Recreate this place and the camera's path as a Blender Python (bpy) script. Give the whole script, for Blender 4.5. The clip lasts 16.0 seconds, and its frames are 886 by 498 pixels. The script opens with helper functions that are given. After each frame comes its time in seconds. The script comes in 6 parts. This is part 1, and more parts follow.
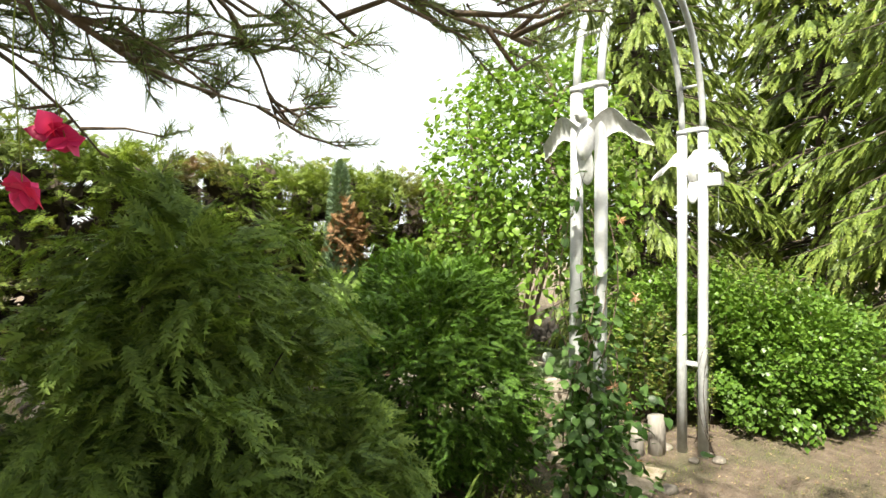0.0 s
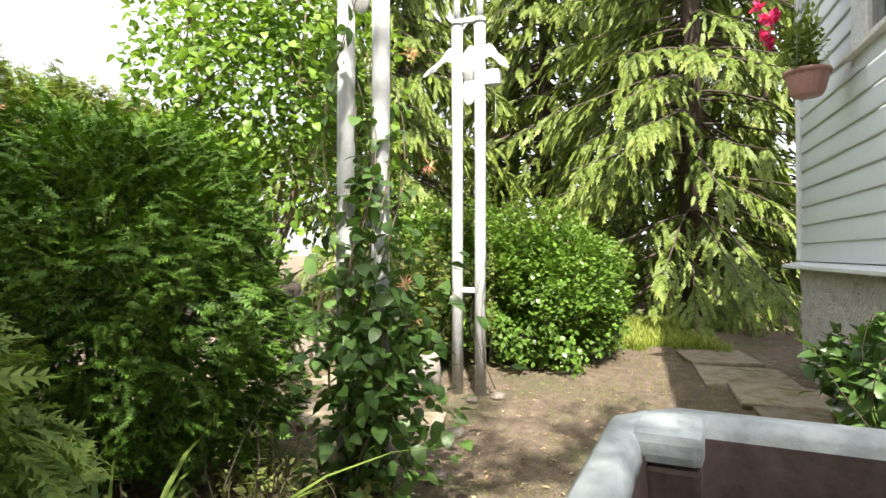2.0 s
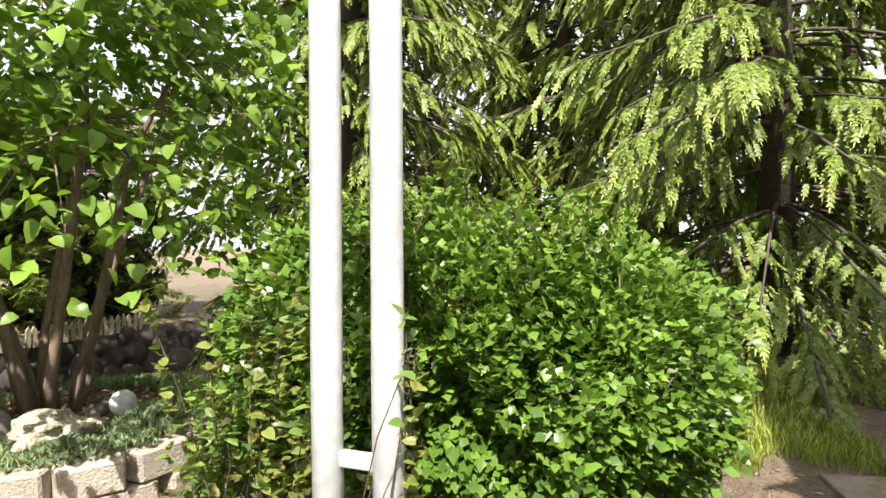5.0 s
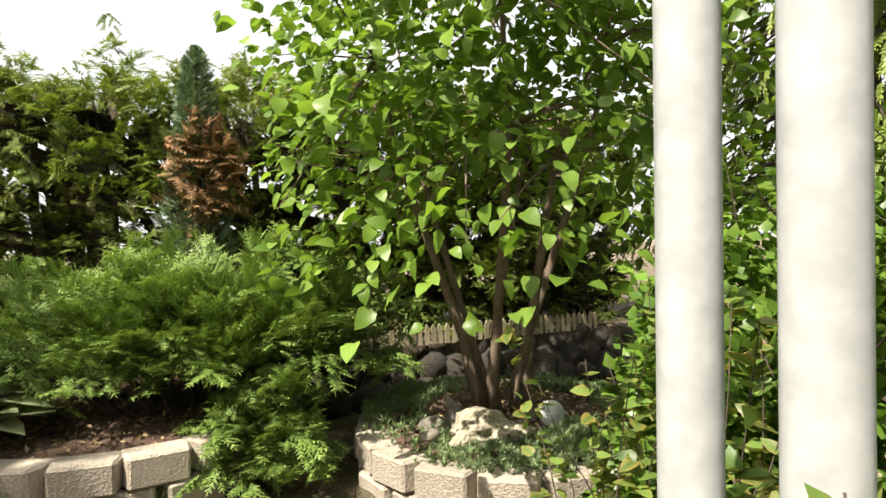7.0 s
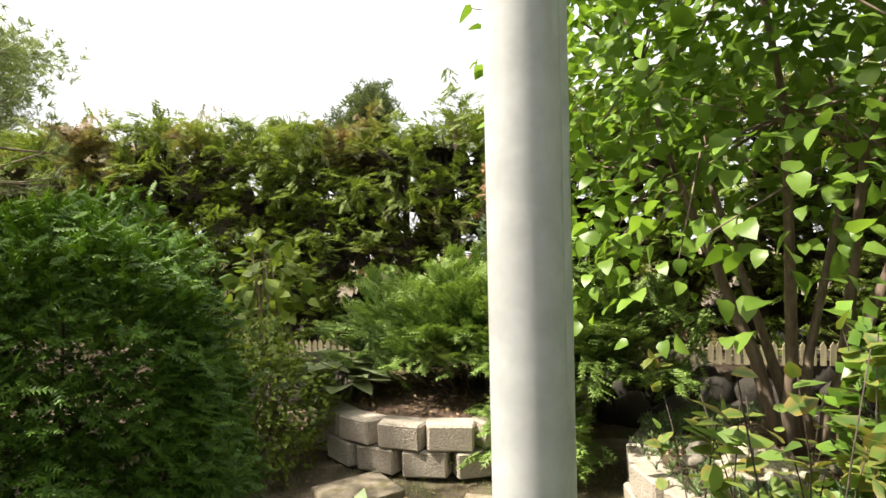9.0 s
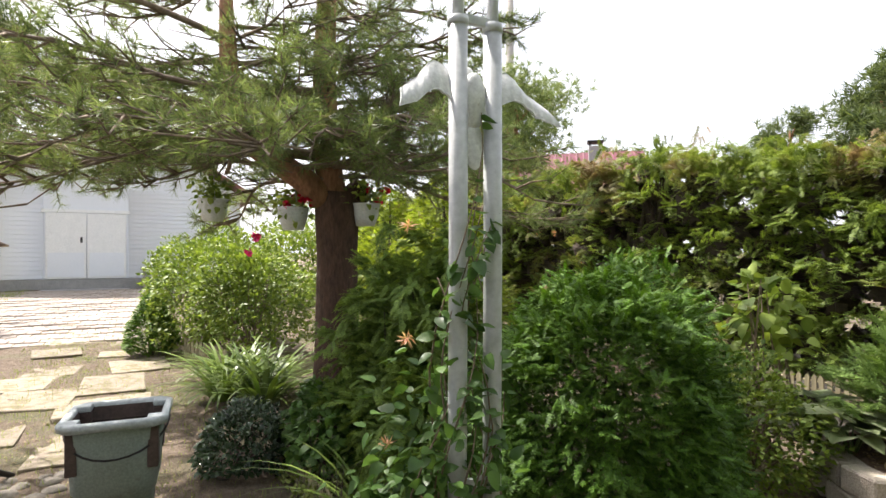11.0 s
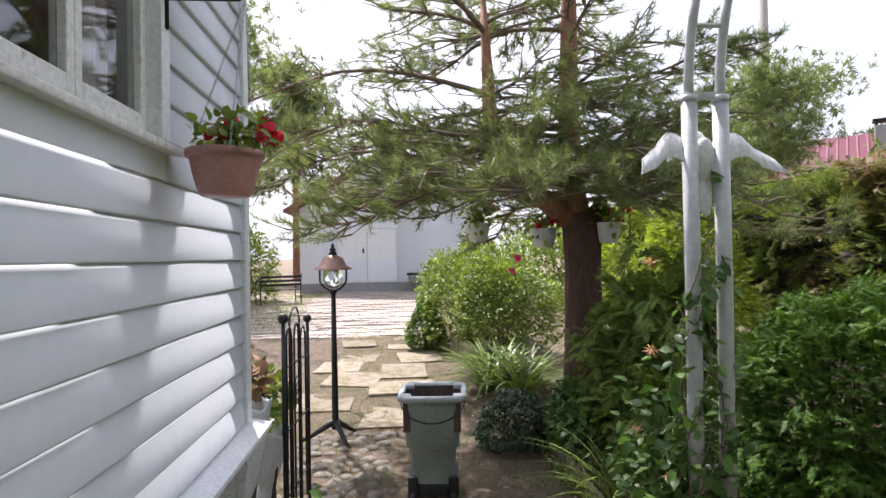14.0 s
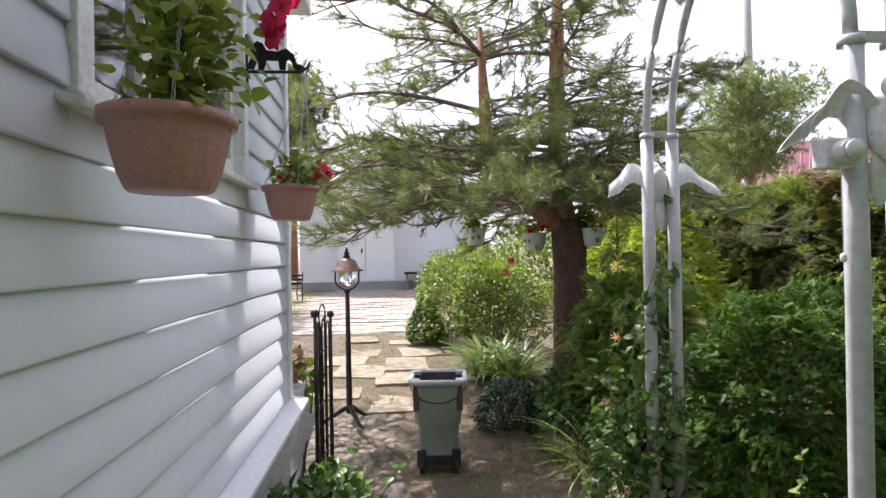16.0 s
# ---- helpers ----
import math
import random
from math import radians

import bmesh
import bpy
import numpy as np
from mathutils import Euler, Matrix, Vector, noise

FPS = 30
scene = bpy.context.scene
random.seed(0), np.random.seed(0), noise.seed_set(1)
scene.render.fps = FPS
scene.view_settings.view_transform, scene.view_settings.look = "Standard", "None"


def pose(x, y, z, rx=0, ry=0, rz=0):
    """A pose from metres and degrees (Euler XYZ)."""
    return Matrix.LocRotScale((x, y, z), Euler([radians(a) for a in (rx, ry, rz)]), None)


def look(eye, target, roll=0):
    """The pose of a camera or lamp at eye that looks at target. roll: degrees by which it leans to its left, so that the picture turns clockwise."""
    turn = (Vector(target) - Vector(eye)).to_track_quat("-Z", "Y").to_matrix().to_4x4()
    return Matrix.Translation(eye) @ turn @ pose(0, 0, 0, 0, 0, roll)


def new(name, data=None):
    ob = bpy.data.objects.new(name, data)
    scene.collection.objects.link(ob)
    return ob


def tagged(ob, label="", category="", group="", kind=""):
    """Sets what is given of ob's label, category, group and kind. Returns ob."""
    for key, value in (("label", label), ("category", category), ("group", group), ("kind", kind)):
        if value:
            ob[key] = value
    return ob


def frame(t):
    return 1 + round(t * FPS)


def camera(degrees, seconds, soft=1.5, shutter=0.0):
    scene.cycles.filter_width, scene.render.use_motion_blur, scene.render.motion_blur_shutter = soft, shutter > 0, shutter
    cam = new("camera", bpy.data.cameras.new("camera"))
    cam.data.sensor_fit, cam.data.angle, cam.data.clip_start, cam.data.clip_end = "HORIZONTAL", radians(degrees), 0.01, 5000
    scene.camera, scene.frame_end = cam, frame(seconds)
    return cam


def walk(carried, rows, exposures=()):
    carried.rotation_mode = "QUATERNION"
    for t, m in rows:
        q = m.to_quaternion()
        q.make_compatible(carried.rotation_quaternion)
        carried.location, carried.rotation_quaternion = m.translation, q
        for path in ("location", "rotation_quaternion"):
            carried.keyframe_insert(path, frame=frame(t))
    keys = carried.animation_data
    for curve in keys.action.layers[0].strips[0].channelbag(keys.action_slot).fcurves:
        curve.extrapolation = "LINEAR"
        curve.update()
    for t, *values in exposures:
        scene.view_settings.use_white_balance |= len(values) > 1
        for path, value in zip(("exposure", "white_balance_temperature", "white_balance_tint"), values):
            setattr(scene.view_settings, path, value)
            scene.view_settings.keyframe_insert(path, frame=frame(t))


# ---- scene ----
cam = camera(76.5, 16.0)
PATH = [
    (0, (-0.043, 0.52, 1.34), (1.369, 1.936, 1.383), 0.5),
    (0.5, (0.128, 0.656, 1.257), (1.692, 1.902, 1.286), 0.2),
    (1, (0.326, 0.822, 1.047), (2.06, 1.819, 1.074), -0.1),
    (1.5, (0.491, 0.988, 0.881), (2.323, 1.79, 0.904), -0.1),
    (2, (0.715, 1.117, 0.851), (2.605, 1.769, 0.871), -0.1),
    (2.5, (1.045, 1.228, 0.888), (2.96, 1.803, 0.905), -0.3),
    (3, (1.438, 1.308, 0.921), (3.368, 1.832, 0.931), -0.2),
    (3.2, (1.604, 1.343, 0.96), (3.546, 1.824, 0.959), 0.0),
    (5.3, (3.07, 1.503, 1.085), (4.884, 2.346, 1.072), -0.9),
    (5.5, (3.115, 1.513, 1.09), (4.85, 2.507, 1.075), -1.2),
    (6, (3.32, 1.621, 1.128), (4.766, 3.003, 1.106), -1.4),
    (6.5, (3.451, 1.69, 1.138), (4.527, 3.375, 1.122), -1.4),
    (7, (3.529, 1.699, 1.138), (4.29, 3.549, 1.121), -1.2),
    (7.5, (3.6, 1.644, 1.178), (4.075, 3.587, 1.162), -1.3),
    (7.9, (3.679, 1.58, 1.177), (3.918, 3.566, 1.169), -1.2),
    (8, (3.717, 1.588, 1.181), (3.904, 3.579, 1.171), -1.5),
    (8.5, (3.901, 1.564, 1.173), (3.795, 3.561, 1.171), -1.4),
    (9, (4.064, 1.513, 1.171), (3.535, 3.442, 1.193), -1.7),
    (9.5, (4.213, 1.37, 1.262), (3.295, 3.146, 1.289), -1.3),
    (10, (4.258, 1.264, 1.311), (3.001, 2.819, 1.343), -1.3),
    (10.2, (4.216, 1.219, 1.346), (2.831, 2.661, 1.373), -0.7),
    (12.3, (4.712, 0.844, 1.564), (2.744, 1.202, 1.592), -1.0),
    (12.5, (4.765, 0.841, 1.578), (2.792, 1.165, 1.604), -0.9),
    (13, (4.85, 0.82, 1.573), (2.866, 1.07, 1.599), -0.9),
    (13.5, (4.905, 0.745, 1.563), (2.914, 0.938, 1.589), -0.9),
    (14, (4.996, 0.718, 1.593), (3.003, 0.875, 1.618), -1.0),
    (14.5, (5.167, 0.699, 1.622), (3.173, 0.853, 1.651), -1.0),
    (15, (5.39, 0.623, 1.64), (3.398, 0.795, 1.668), -1.1),
    (15.5, (5.527, 0.597, 1.665), (3.536, 0.783, 1.693), -1.1),
    (16, (5.608, 0.597, 1.639), (3.616, 0.774, 1.658), -1.1),
]
walk(cam, [(t, look(eye, target, roll)) for t, eye, target, roll in PATH],
     [(0.0, 1.42, 6700, 6), (2.0, 1.52, 6500, 12), (3.0, 1.5, 6400, 14), (5.5, 1.35, 6600, 13), (6.5, 1.15, 6900, 10), (8.0, 1.02, 6900, 9), (10.0, 1.5, 6700, 11), (12.5, 0.93, 6050, 18), (16.0, 1.1, 6000, 21)])

# ---- light ----
SUN_DIR = Vector((-0.53, -0.21, 0.84)).normalized()
world = bpy.data.worlds.new("sky")
scene.world = world
world.use_nodes = True
wn = world.node_tree
sky = wn.nodes.new("ShaderNodeTexSky")
sky.sky_type = "NISHITA"
sky.sun_disc = False
sky.sun_elevation = math.asin(SUN_DIR.z)
sky.sun_rotation = math.atan2(SUN_DIR.x, SUN_DIR.y)
sky.air_density, sky.dust_density, sky.ozone_density = 0.8, 6.0, 0.6
haze = wn.nodes.new("ShaderNodeMix")
haze.data_type = "RGBA"
haze.inputs[0].default_value = 0.6
haze.inputs[7].default_value = (6.9, 7.0, 7.1, 1)
wn.links.new(sky.outputs[0], haze.inputs[6])
wn.links.new(haze.outputs[2], wn.nodes["Background"].inputs[0])
wn.nodes["Background"].inputs[1].default_value = 0.12
sun = new("sun", bpy.data.lights.new("sun", "SUN"))
sun.data.energy, sun.data.angle, sun.data.color = 5.0, radians(0.6), (1.0, 0.94, 0.84)
sun.matrix_world = look(SUN_DIR * 30, (0, 0, 0))


# ---- materials ----
def nodes_of(name):
    m = bpy.data.materials.new(name)
    m.use_nodes = True
    return m, m.node_tree, m.node_tree.nodes["Principled BSDF"]


def ramp(nt, src, stops):
    r = nt.nodes.new("ShaderNodeValToRGB")
    while len(r.color_ramp.elements) < len(stops):
        r.color_ramp.elements.new(0.5)
    for e, (p, c) in zip(r.color_ramp.elements, stops):
        e.position, e.color = p, (*c, 1)
    nt.links.new(src, r.inputs[0])
    return r.outputs[0]


def noise_tex(nt, scale, detail=4.0, rough=0.6, stretch=None, space="Object"):
    co = nt.nodes.new("ShaderNodeTexCoord")
    n = nt.nodes.new("ShaderNodeTexNoise")
    n.inputs["Scale"].default_value, n.inputs["Detail"].default_value, n.inputs["Roughness"].default_value = scale, detail, rough
    if stretch:
        mp = nt.nodes.new("ShaderNodeMapping")
        mp.inputs["Scale"].default_value = stretch
        nt.links.new(co.outputs[space], mp.inputs[0])
        nt.links.new(mp.outputs[0], n.inputs["Vector"])
    else:
        nt.links.new(co.outputs[space], n.inputs["Vector"])
    return n.outputs["Fac"]


def mixed(nt, fac, a, b, kind="MIX"):
    m = nt.nodes.new("ShaderNodeMix")
    m.data_type, m.blend_type = "RGBA", kind
    for sock, val in ((m.inputs[0], fac), (m.inputs[6], a), (m.inputs[7], b)):
        if isinstance(val, (int, float)):
            sock.default_value = val
        elif isinstance(val, tuple):
            sock.default_value = (*val, 1)
        else:
            nt.links.new(val, sock)
    return m.outputs[2]


def bump(nt, bsdf, height, strength, distance=0.01):
    b = nt.nodes.new("ShaderNodeBump")
    b.inputs["Strength"].default_value, b.inputs["Distance"].default_value = strength, distance
    nt.links.new(height, b.inputs["Height"])
    nt.links.new(b.outputs[0], bsdf.inputs["Normal"])


def surface(name, low, high, scale=8.0, rough=0.7, metal=0.0, relief=0.3, depth=0.01, fine=60.0, stretch=None, dirt=None, dirt_scale=2.0, dirt_at=(0.55, 0.75), vary=0.0, grain=1.0):
    m, nt, b = nodes_of(name)
    n1 = noise_tex(nt, scale, 5, 0.65, stretch)
    n2 = noise_tex(nt, fine, 3, 0.6, stretch)
    col = ramp(nt, n1, [(0.3, low), (0.7, high)])
    col = mixed(nt, 0.35, col, ramp(nt, n2, [(0.3, tuple(c * (1 - 0.4 * grain) for c in low)), (0.7, tuple(min(1, c * (1 + 0.25 * grain)) for c in high))]))
    if dirt:
        f = ramp(nt, noise_tex(nt, dirt_scale, 6, 0.7), [(dirt_at[0], (0, 0, 0)), (dirt_at[1], (1, 1, 1))])
        col = mixed(nt, f, col, dirt)
    if vary:
        info = nt.nodes.new("ShaderNodeObjectInfo")
        col = mixed(nt, 1.0, col, ramp(nt, info.outputs["Random"], [(0, (1 - vary,) * 3), (1, (1 + vary * 0.3,) * 3)]), "MULTIPLY")
    nt.links.new(col, b.inputs["Base Color"])
    b.inputs["Roughness"].default_value, b.inputs["Metallic"].default_value = rough, metal
    if relief:
        h = nt.nodes.new("ShaderNodeMath")
        h.operation = "ADD"
        nt.links.new(n1, h.inputs[0])
        nt.links.new(n2, h.inputs[1])
        bump(nt, b, h.outputs[0], relief, depth)
    return m


def foliage(name, dark, light, tip=None, patch=None, patch_scale=1.2, patch_at=(0.58, 0.7), rough=0.45, through_light=0.35):
    """Leaf material: each leaf its own shade, tip colour for new growth and sunlit tops, dead patches."""
    m, nt, b = nodes_of(name)
    geo = nt.nodes.new("ShaderNodeNewGeometry")
    col = ramp(nt, geo.outputs["Random Per Island"], [(0.0, dark), (0.75, light), (1.0, tuple(min(1, c * 1.3) for c in light))])
    big = noise_tex(nt, 1.7, 3, 0.6)
    col = mixed(nt, 1.0, col, ramp(nt, big, [(0.3, (0.72, 0.72, 0.75)), (0.7, (1.15, 1.12, 1.0))]), "MULTIPLY")
    if tip:
        at = nt.nodes.new("ShaderNodeAttribute")
        at.attribute_name = "tip"
        col = mixed(nt, at.outputs["Fac"], col, tip)
    if patch:
        f = ramp(nt, noise_tex(nt, patch_scale, 5, 0.7), [(patch_at[0], (0, 0, 0)), (patch_at[1], (1, 1, 1))])
        col = mixed(nt, f, col, patch)
    nt.links.new(col, b.inputs["Base Color"])
    b.inputs["Roughness"].default_value = rough
    b.inputs["Specular IOR Level"].default_value = 0.35
    tr = nt.nodes.new("ShaderNodeBsdfTranslucent")
    nt.links.new(mixed(nt, 1.0, col, (1.0, 1.0, 0.55), "MULTIPLY"), tr.inputs[0])
    mx = nt.nodes.new("ShaderNodeMixShader")
    mx.inputs[0].default_value = through_light
    nt.links.new(b.outputs[0], mx.inputs[1])
    nt.links.new(tr.outputs[0], mx.inputs[2])
    nt.links.new(mx.outputs[0], nt.nodes["Material Output"].inputs[0])
    return m


M = {}
M["siding"] = surface("vinyl_siding", (0.68, 0.715, 0.76), (0.72, 0.75, 0.79), 3, 0.8, relief=0.0, fine=30, dirt=(0.64, 0.67, 0.70), dirt_scale=1.3, dirt_at=(0.6, 0.95), grain=0.12)
M["trim"] = surface("white_trim", (0.70, 0.72, 0.72), (0.80, 0.81, 0.80), 5, 0.45, relief=0.06, dirt=(0.40, 0.39, 0.36), dirt_scale=6, dirt_at=(0.62, 0.85))
M["old_paint"] = surface("weathered_white_paint", (0.62, 0.62, 0.57), (0.78, 0.77, 0.72), 9, 0.6, relief=0.25, depth=0.004, dirt=(0.34, 0.31, 0.26), dirt_scale=14, dirt_at=(0.6, 0.72))
M["ledge"] = surface("white_metal_ledge", (0.70, 0.74, 0.80), (0.82, 0.84, 0.86), 4, 0.3, relief=0.08, dirt=(0.36, 0.36, 0.34), dirt_scale=5, dirt_at=(0.66, 0.9))
M["plinth"] = surface("rough_plinth_render", (0.44, 0.43, 0.41), (0.76, 0.74, 0.70), 14, 0.95, relief=1.0, depth=0.03, fine=70, dirt=(0.07, 0.07, 0.06), dirt_scale=30, dirt_at=(0.6, 0.68))
M["pipe"] = surface("white_painted_pipe", (0.41, 0.425, 0.43), (0.49, 0.505, 0.505), 2.5, 0.38, relief=0.06, fine=25, dirt=(0.30, 0.29, 0.24), dirt_scale=26, dirt_at=(0.70, 0.76))
M["plaster"] = surface("white_plaster", (0.56, 0.57, 0.57), (0.68, 0.69, 0.68), 12, 0.6, relief=0.3, depth=0.006, dirt=(0.35, 0.34, 0.30), dirt_scale=18, dirt_at=(0.66, 0.78))
M["iron"] = surface("black_wrought_iron", (0.012, 0.012, 0.013), (0.035, 0.033, 0.032), 30, 0.5, 0.6, relief=0.3, depth=0.003)
M["copper"] = surface("dull_copper", (0.36, 0.22, 0.18), (0.52, 0.36, 0.30), 9, 0.38, 0.7, relief=0.1)
M["bin"] = surface("grey_green_plastic", (0.22, 0.28, 0.26), (0.32, 0.38, 0.36), 6, 0.5, relief=0.1, fine=90, dirt=(0.16, 0.15, 0.12), dirt_scale=7, dirt_at=(0.58, 0.8))
M["rim"] = surface("pale_worn_plastic", (0.30, 0.34, 0.36), (0.44, 0.48, 0.49), 8, 0.5, relief=0.15, dirt=(0.2, 0.2, 0.18), dirt_scale=10, dirt_at=(0.6, 0.8))
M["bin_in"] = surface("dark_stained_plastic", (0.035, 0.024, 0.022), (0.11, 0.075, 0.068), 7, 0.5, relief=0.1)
M["black"] = surface("black_plastic", (0.012, 0.013, 0.016), (0.03, 0.032, 0.04), 12, 0.5, relief=0.1)
M["terracotta"] = surface("terracotta_plastic", (0.38, 0.19, 0.165), (0.46, 0.245, 0.215), 5, 0.45, relief=0.08, fine=120)
M["white_pot"] = surface("white_plastic_pot", (0.58, 0.62, 0.64), (0.72, 0.75, 0.76), 6, 0.5, relief=0.08, dirt=(0.3, 0.28, 0.22), dirt_scale=8, dirt_at=(0.6, 0.85))
M["block"] = surface("concrete_block", (0.36, 0.31, 0.25), (0.52, 0.46, 0.385), 10, 0.9, relief=0.7, depth=0.012, fine=80, dirt=(0.20, 0.19, 0.14), dirt_scale=9, dirt_at=(0.58, 0.78), vary=0.25)
M["slab"] = surface("paving_slab", (0.21, 0.17, 0.125), (0.34, 0.285, 0.22), 6, 0.9, relief=0.5, depth=0.01, fine=70, dirt=(0.15, 0.13, 0.06), dirt_scale=4, dirt_at=(0.46, 0.62), vary=0.3)
M["paver"] = surface("pale_concrete_paver", (0.34, 0.285, 0.24), (0.43, 0.37, 0.32), 5, 0.9, relief=0.4, depth=0.008, fine=60, dirt=(0.27, 0.22, 0.16), dirt_scale=1.2, dirt_at=(0.5, 0.75), vary=0.10)
M["cobble"] = surface("round_field_stone", (0.12, 0.105, 0.085), (0.30, 0.265, 0.22), 9, 0.85, relief=0.5, depth=0.01, fine=60, dirt=(0.10, 0.11, 0.06), dirt_scale=8, dirt_at=(0.55, 0.7), vary=0.4)
# bank stone colour darkened to stand in for the lilac's shade
M["bank_stone"] = surface("shade_darkened_mossy_stone", (0.025, 0.02, 0.017), (0.075, 0.06, 0.05), 9, 0.9, relief=0.6, depth=0.012, fine=60, dirt=(0.05, 0.06, 0.03), dirt_scale=6, dirt_at=(0.5, 0.7), vary=0.5)
M["rock"] = surface("porous_limestone", (0.34, 0.29, 0.20), (0.62, 0.56, 0.44), 18, 0.95, relief=1.0, depth=0.03, fine=60, dirt=(0.16, 0.13, 0.09), dirt_scale=20, dirt_at=(0.55, 0.65))
M["mulch"] = surface("bark_mulch", (0.09, 0.05, 0.035), (0.26, 0.17, 0.12), 40, 0.95, relief=1.0, depth=0.02, fine=120, vary=0.3)
M["picket"] = surface("weathered_picket", (0.27, 0.235, 0.14), (0.42, 0.37, 0.24), 12, 0.8, relief=0.3, stretch=(1, 1, 0.15), dirt=(0.16, 0.14, 0.08), dirt_scale=6, dirt_at=(0.6, 0.8), vary=0.2)
M["bark"] = surface("pine_bark", (0.035, 0.022, 0.017), (0.14, 0.08, 0.056), 16, 0.95, relief=1.0, depth=0.03, fine=50, stretch=(1, 1, 0.3))
M["bark_red"] = surface("orange_pine_bark", (0.16, 0.075, 0.045), (0.36, 0.19, 0.11), 14, 0.9, relief=0.8, depth=0.015, fine=50, stretch=(1, 1, 0.3))
M["twig"] = surface("brown_twig", (0.10, 0.07, 0.05), (0.24, 0.18, 0.13), 20, 0.9, relief=0.4, stretch=(1, 1, 0.3))
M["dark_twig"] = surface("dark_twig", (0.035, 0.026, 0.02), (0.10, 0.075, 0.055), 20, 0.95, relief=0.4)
M["red_roof"] = surface("crimson_metal_tile", (0.10, 0.016, 0.030), (0.17, 0.032, 0.052), 2, 0.45, relief=0.1)
M["orange_wall"] = surface("orange_timber", (0.58, 0.24, 0.07), (0.74, 0.36, 0.13), 1.5, 0.7, relief=0.1)
M["grey_roof"] = surface("brown_roof_sheet", (0.16, 0.06, 0.05), (0.26, 0.11, 0.09), 2, 0.6, relief=0.1)
M["concrete"] = surface("grey_concrete", (0.22, 0.22, 0.22), (0.36, 0.35, 0.34), 4, 0.9, relief=0.3)
M["pole"] = surface("grey_pole", (0.24, 0.23, 0.21), (0.40, 0.38, 0.35), 6, 0.9, relief=0.3, stretch=(1, 1, 0.1))
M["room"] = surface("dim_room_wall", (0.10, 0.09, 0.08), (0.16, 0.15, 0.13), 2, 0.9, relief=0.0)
M["curtain"] = surface("pale_curtain", (0.45, 0.40, 0.36), (0.62, 0.57, 0.52), 6, 0.9, relief=0.2, stretch=(1, 1, 0.1))
M["chain"] = surface("grey_chain", (0.35, 0.35, 0.35), (0.55, 0.55, 0.55), 20, 0.4, 0.8, relief=0.0)
M["gnome"] = surface("grey_stone_figure", (0.10, 0.09, 0.08), (0.30, 0.27, 0.24), 25, 0.9, relief=0.5)
M["wood_log"] = surface("silvery_log", (0.17, 0.155, 0.135), (0.30, 0.275, 0.24), 10, 0.9, relief=0.5, stretch=(1, 1, 0.2))

M["lilac"] = foliage("lilac_leaf", (0.10, 0.19, 0.026), (0.200, 0.330, 0.058), through_light=0.48, rough=0.38)
M["honeysuckle"] = foliage("honeysuckle_leaf", (0.050, 0.115, 0.026), (0.115, 0.215, 0.055), rough=0.4)
M["bush"] = foliage("round_bush_leaf", (0.055, 0.130, 0.018), (0.130, 0.245, 0.038), tip=(0.250, 0.310, 0.050), rough=0.35)
M["rose"] = foliage("rose_leaf", (0.065, 0.140, 0.030), (0.150, 0.260, 0.060), tip=(0.34, 0.24, 0.07), rough=0.4, through_light=0.4)
# tip colours of yew and cypress stand in for sunlight on young sprays
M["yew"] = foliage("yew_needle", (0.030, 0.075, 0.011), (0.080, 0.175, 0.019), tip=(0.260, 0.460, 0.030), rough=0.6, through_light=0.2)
M["cypress"] = foliage("cypress_spray", (0.095, 0.165, 0.045), (0.200, 0.300, 0.075), tip=(0.42, 0.56, 0.12), patch=(0.11, 0.09, 0.04), patch_at=(0.62, 0.75), rough=0.6, through_light=0.45)
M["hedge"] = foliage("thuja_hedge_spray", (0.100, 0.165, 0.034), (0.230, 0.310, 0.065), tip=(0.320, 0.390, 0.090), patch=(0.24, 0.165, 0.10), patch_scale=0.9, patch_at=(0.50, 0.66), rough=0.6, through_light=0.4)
M["gold"] = foliage("golden_thuja_spray", (0.17, 0.24, 0.03), (0.36, 0.45, 0.05), rough=0.5, through_light=0.6)
M["blue_thuja"] = foliage("blue_green_conifer", (0.100, 0.165, 0.100), (0.190, 0.270, 0.165), rough=0.6, through_light=0.2)
M["dead"] = foliage("dead_brown_spray", (0.14, 0.075, 0.035), (0.30, 0.18, 0.09), rough=0.8, through_light=0.15)
M["juniper"] = foliage("juniper_spray", (0.100, 0.180, 0.040), (0.200, 0.310, 0.075), tip=(0.330, 0.450, 0.120), rough=0.55, through_light=0.25)
M["spruce"] = foliage("spruce_needle", (0.065, 0.115, 0.022), (0.165, 0.235, 0.042), tip=(0.430, 0.500, 0.100), rough=0.5, through_light=0.25)
M["pine"] = foliage("pine_needle", (0.11, 0.17, 0.075), (0.23, 0.29, 0.125), tip=(0.30, 0.36, 0.16), patch=(0.17, 0.12, 0.06), patch_scale=1.6, patch_at=(0.60, 0.72), rough=0.45, through_light=0.5)
M["spirea"] = foliage("pale_spirea_leaf", (0.10, 0.17, 0.03), (0.24, 0.32, 0.06), rough=0.5, through_light=0.4)
M["euonymus"] = foliage("dark_glossy_leaf", (0.020, 0.045, 0.020), (0.055, 0.095, 0.045), tip=(0.35, 0.40, 0.36), rough=0.25, through_light=0.15)
M["daylily"] = foliage("strap_leaf", (0.100, 0.170, 0.035), (0.220, 0.310, 0.070), rough=0.4, through_light=0.3)
M["hosta"] = foliage("hosta_leaf", (0.11, 0.17, 0.06), (0.24, 0.30, 0.15), tip=(0.55, 0.60, 0.42), rough=0.4)
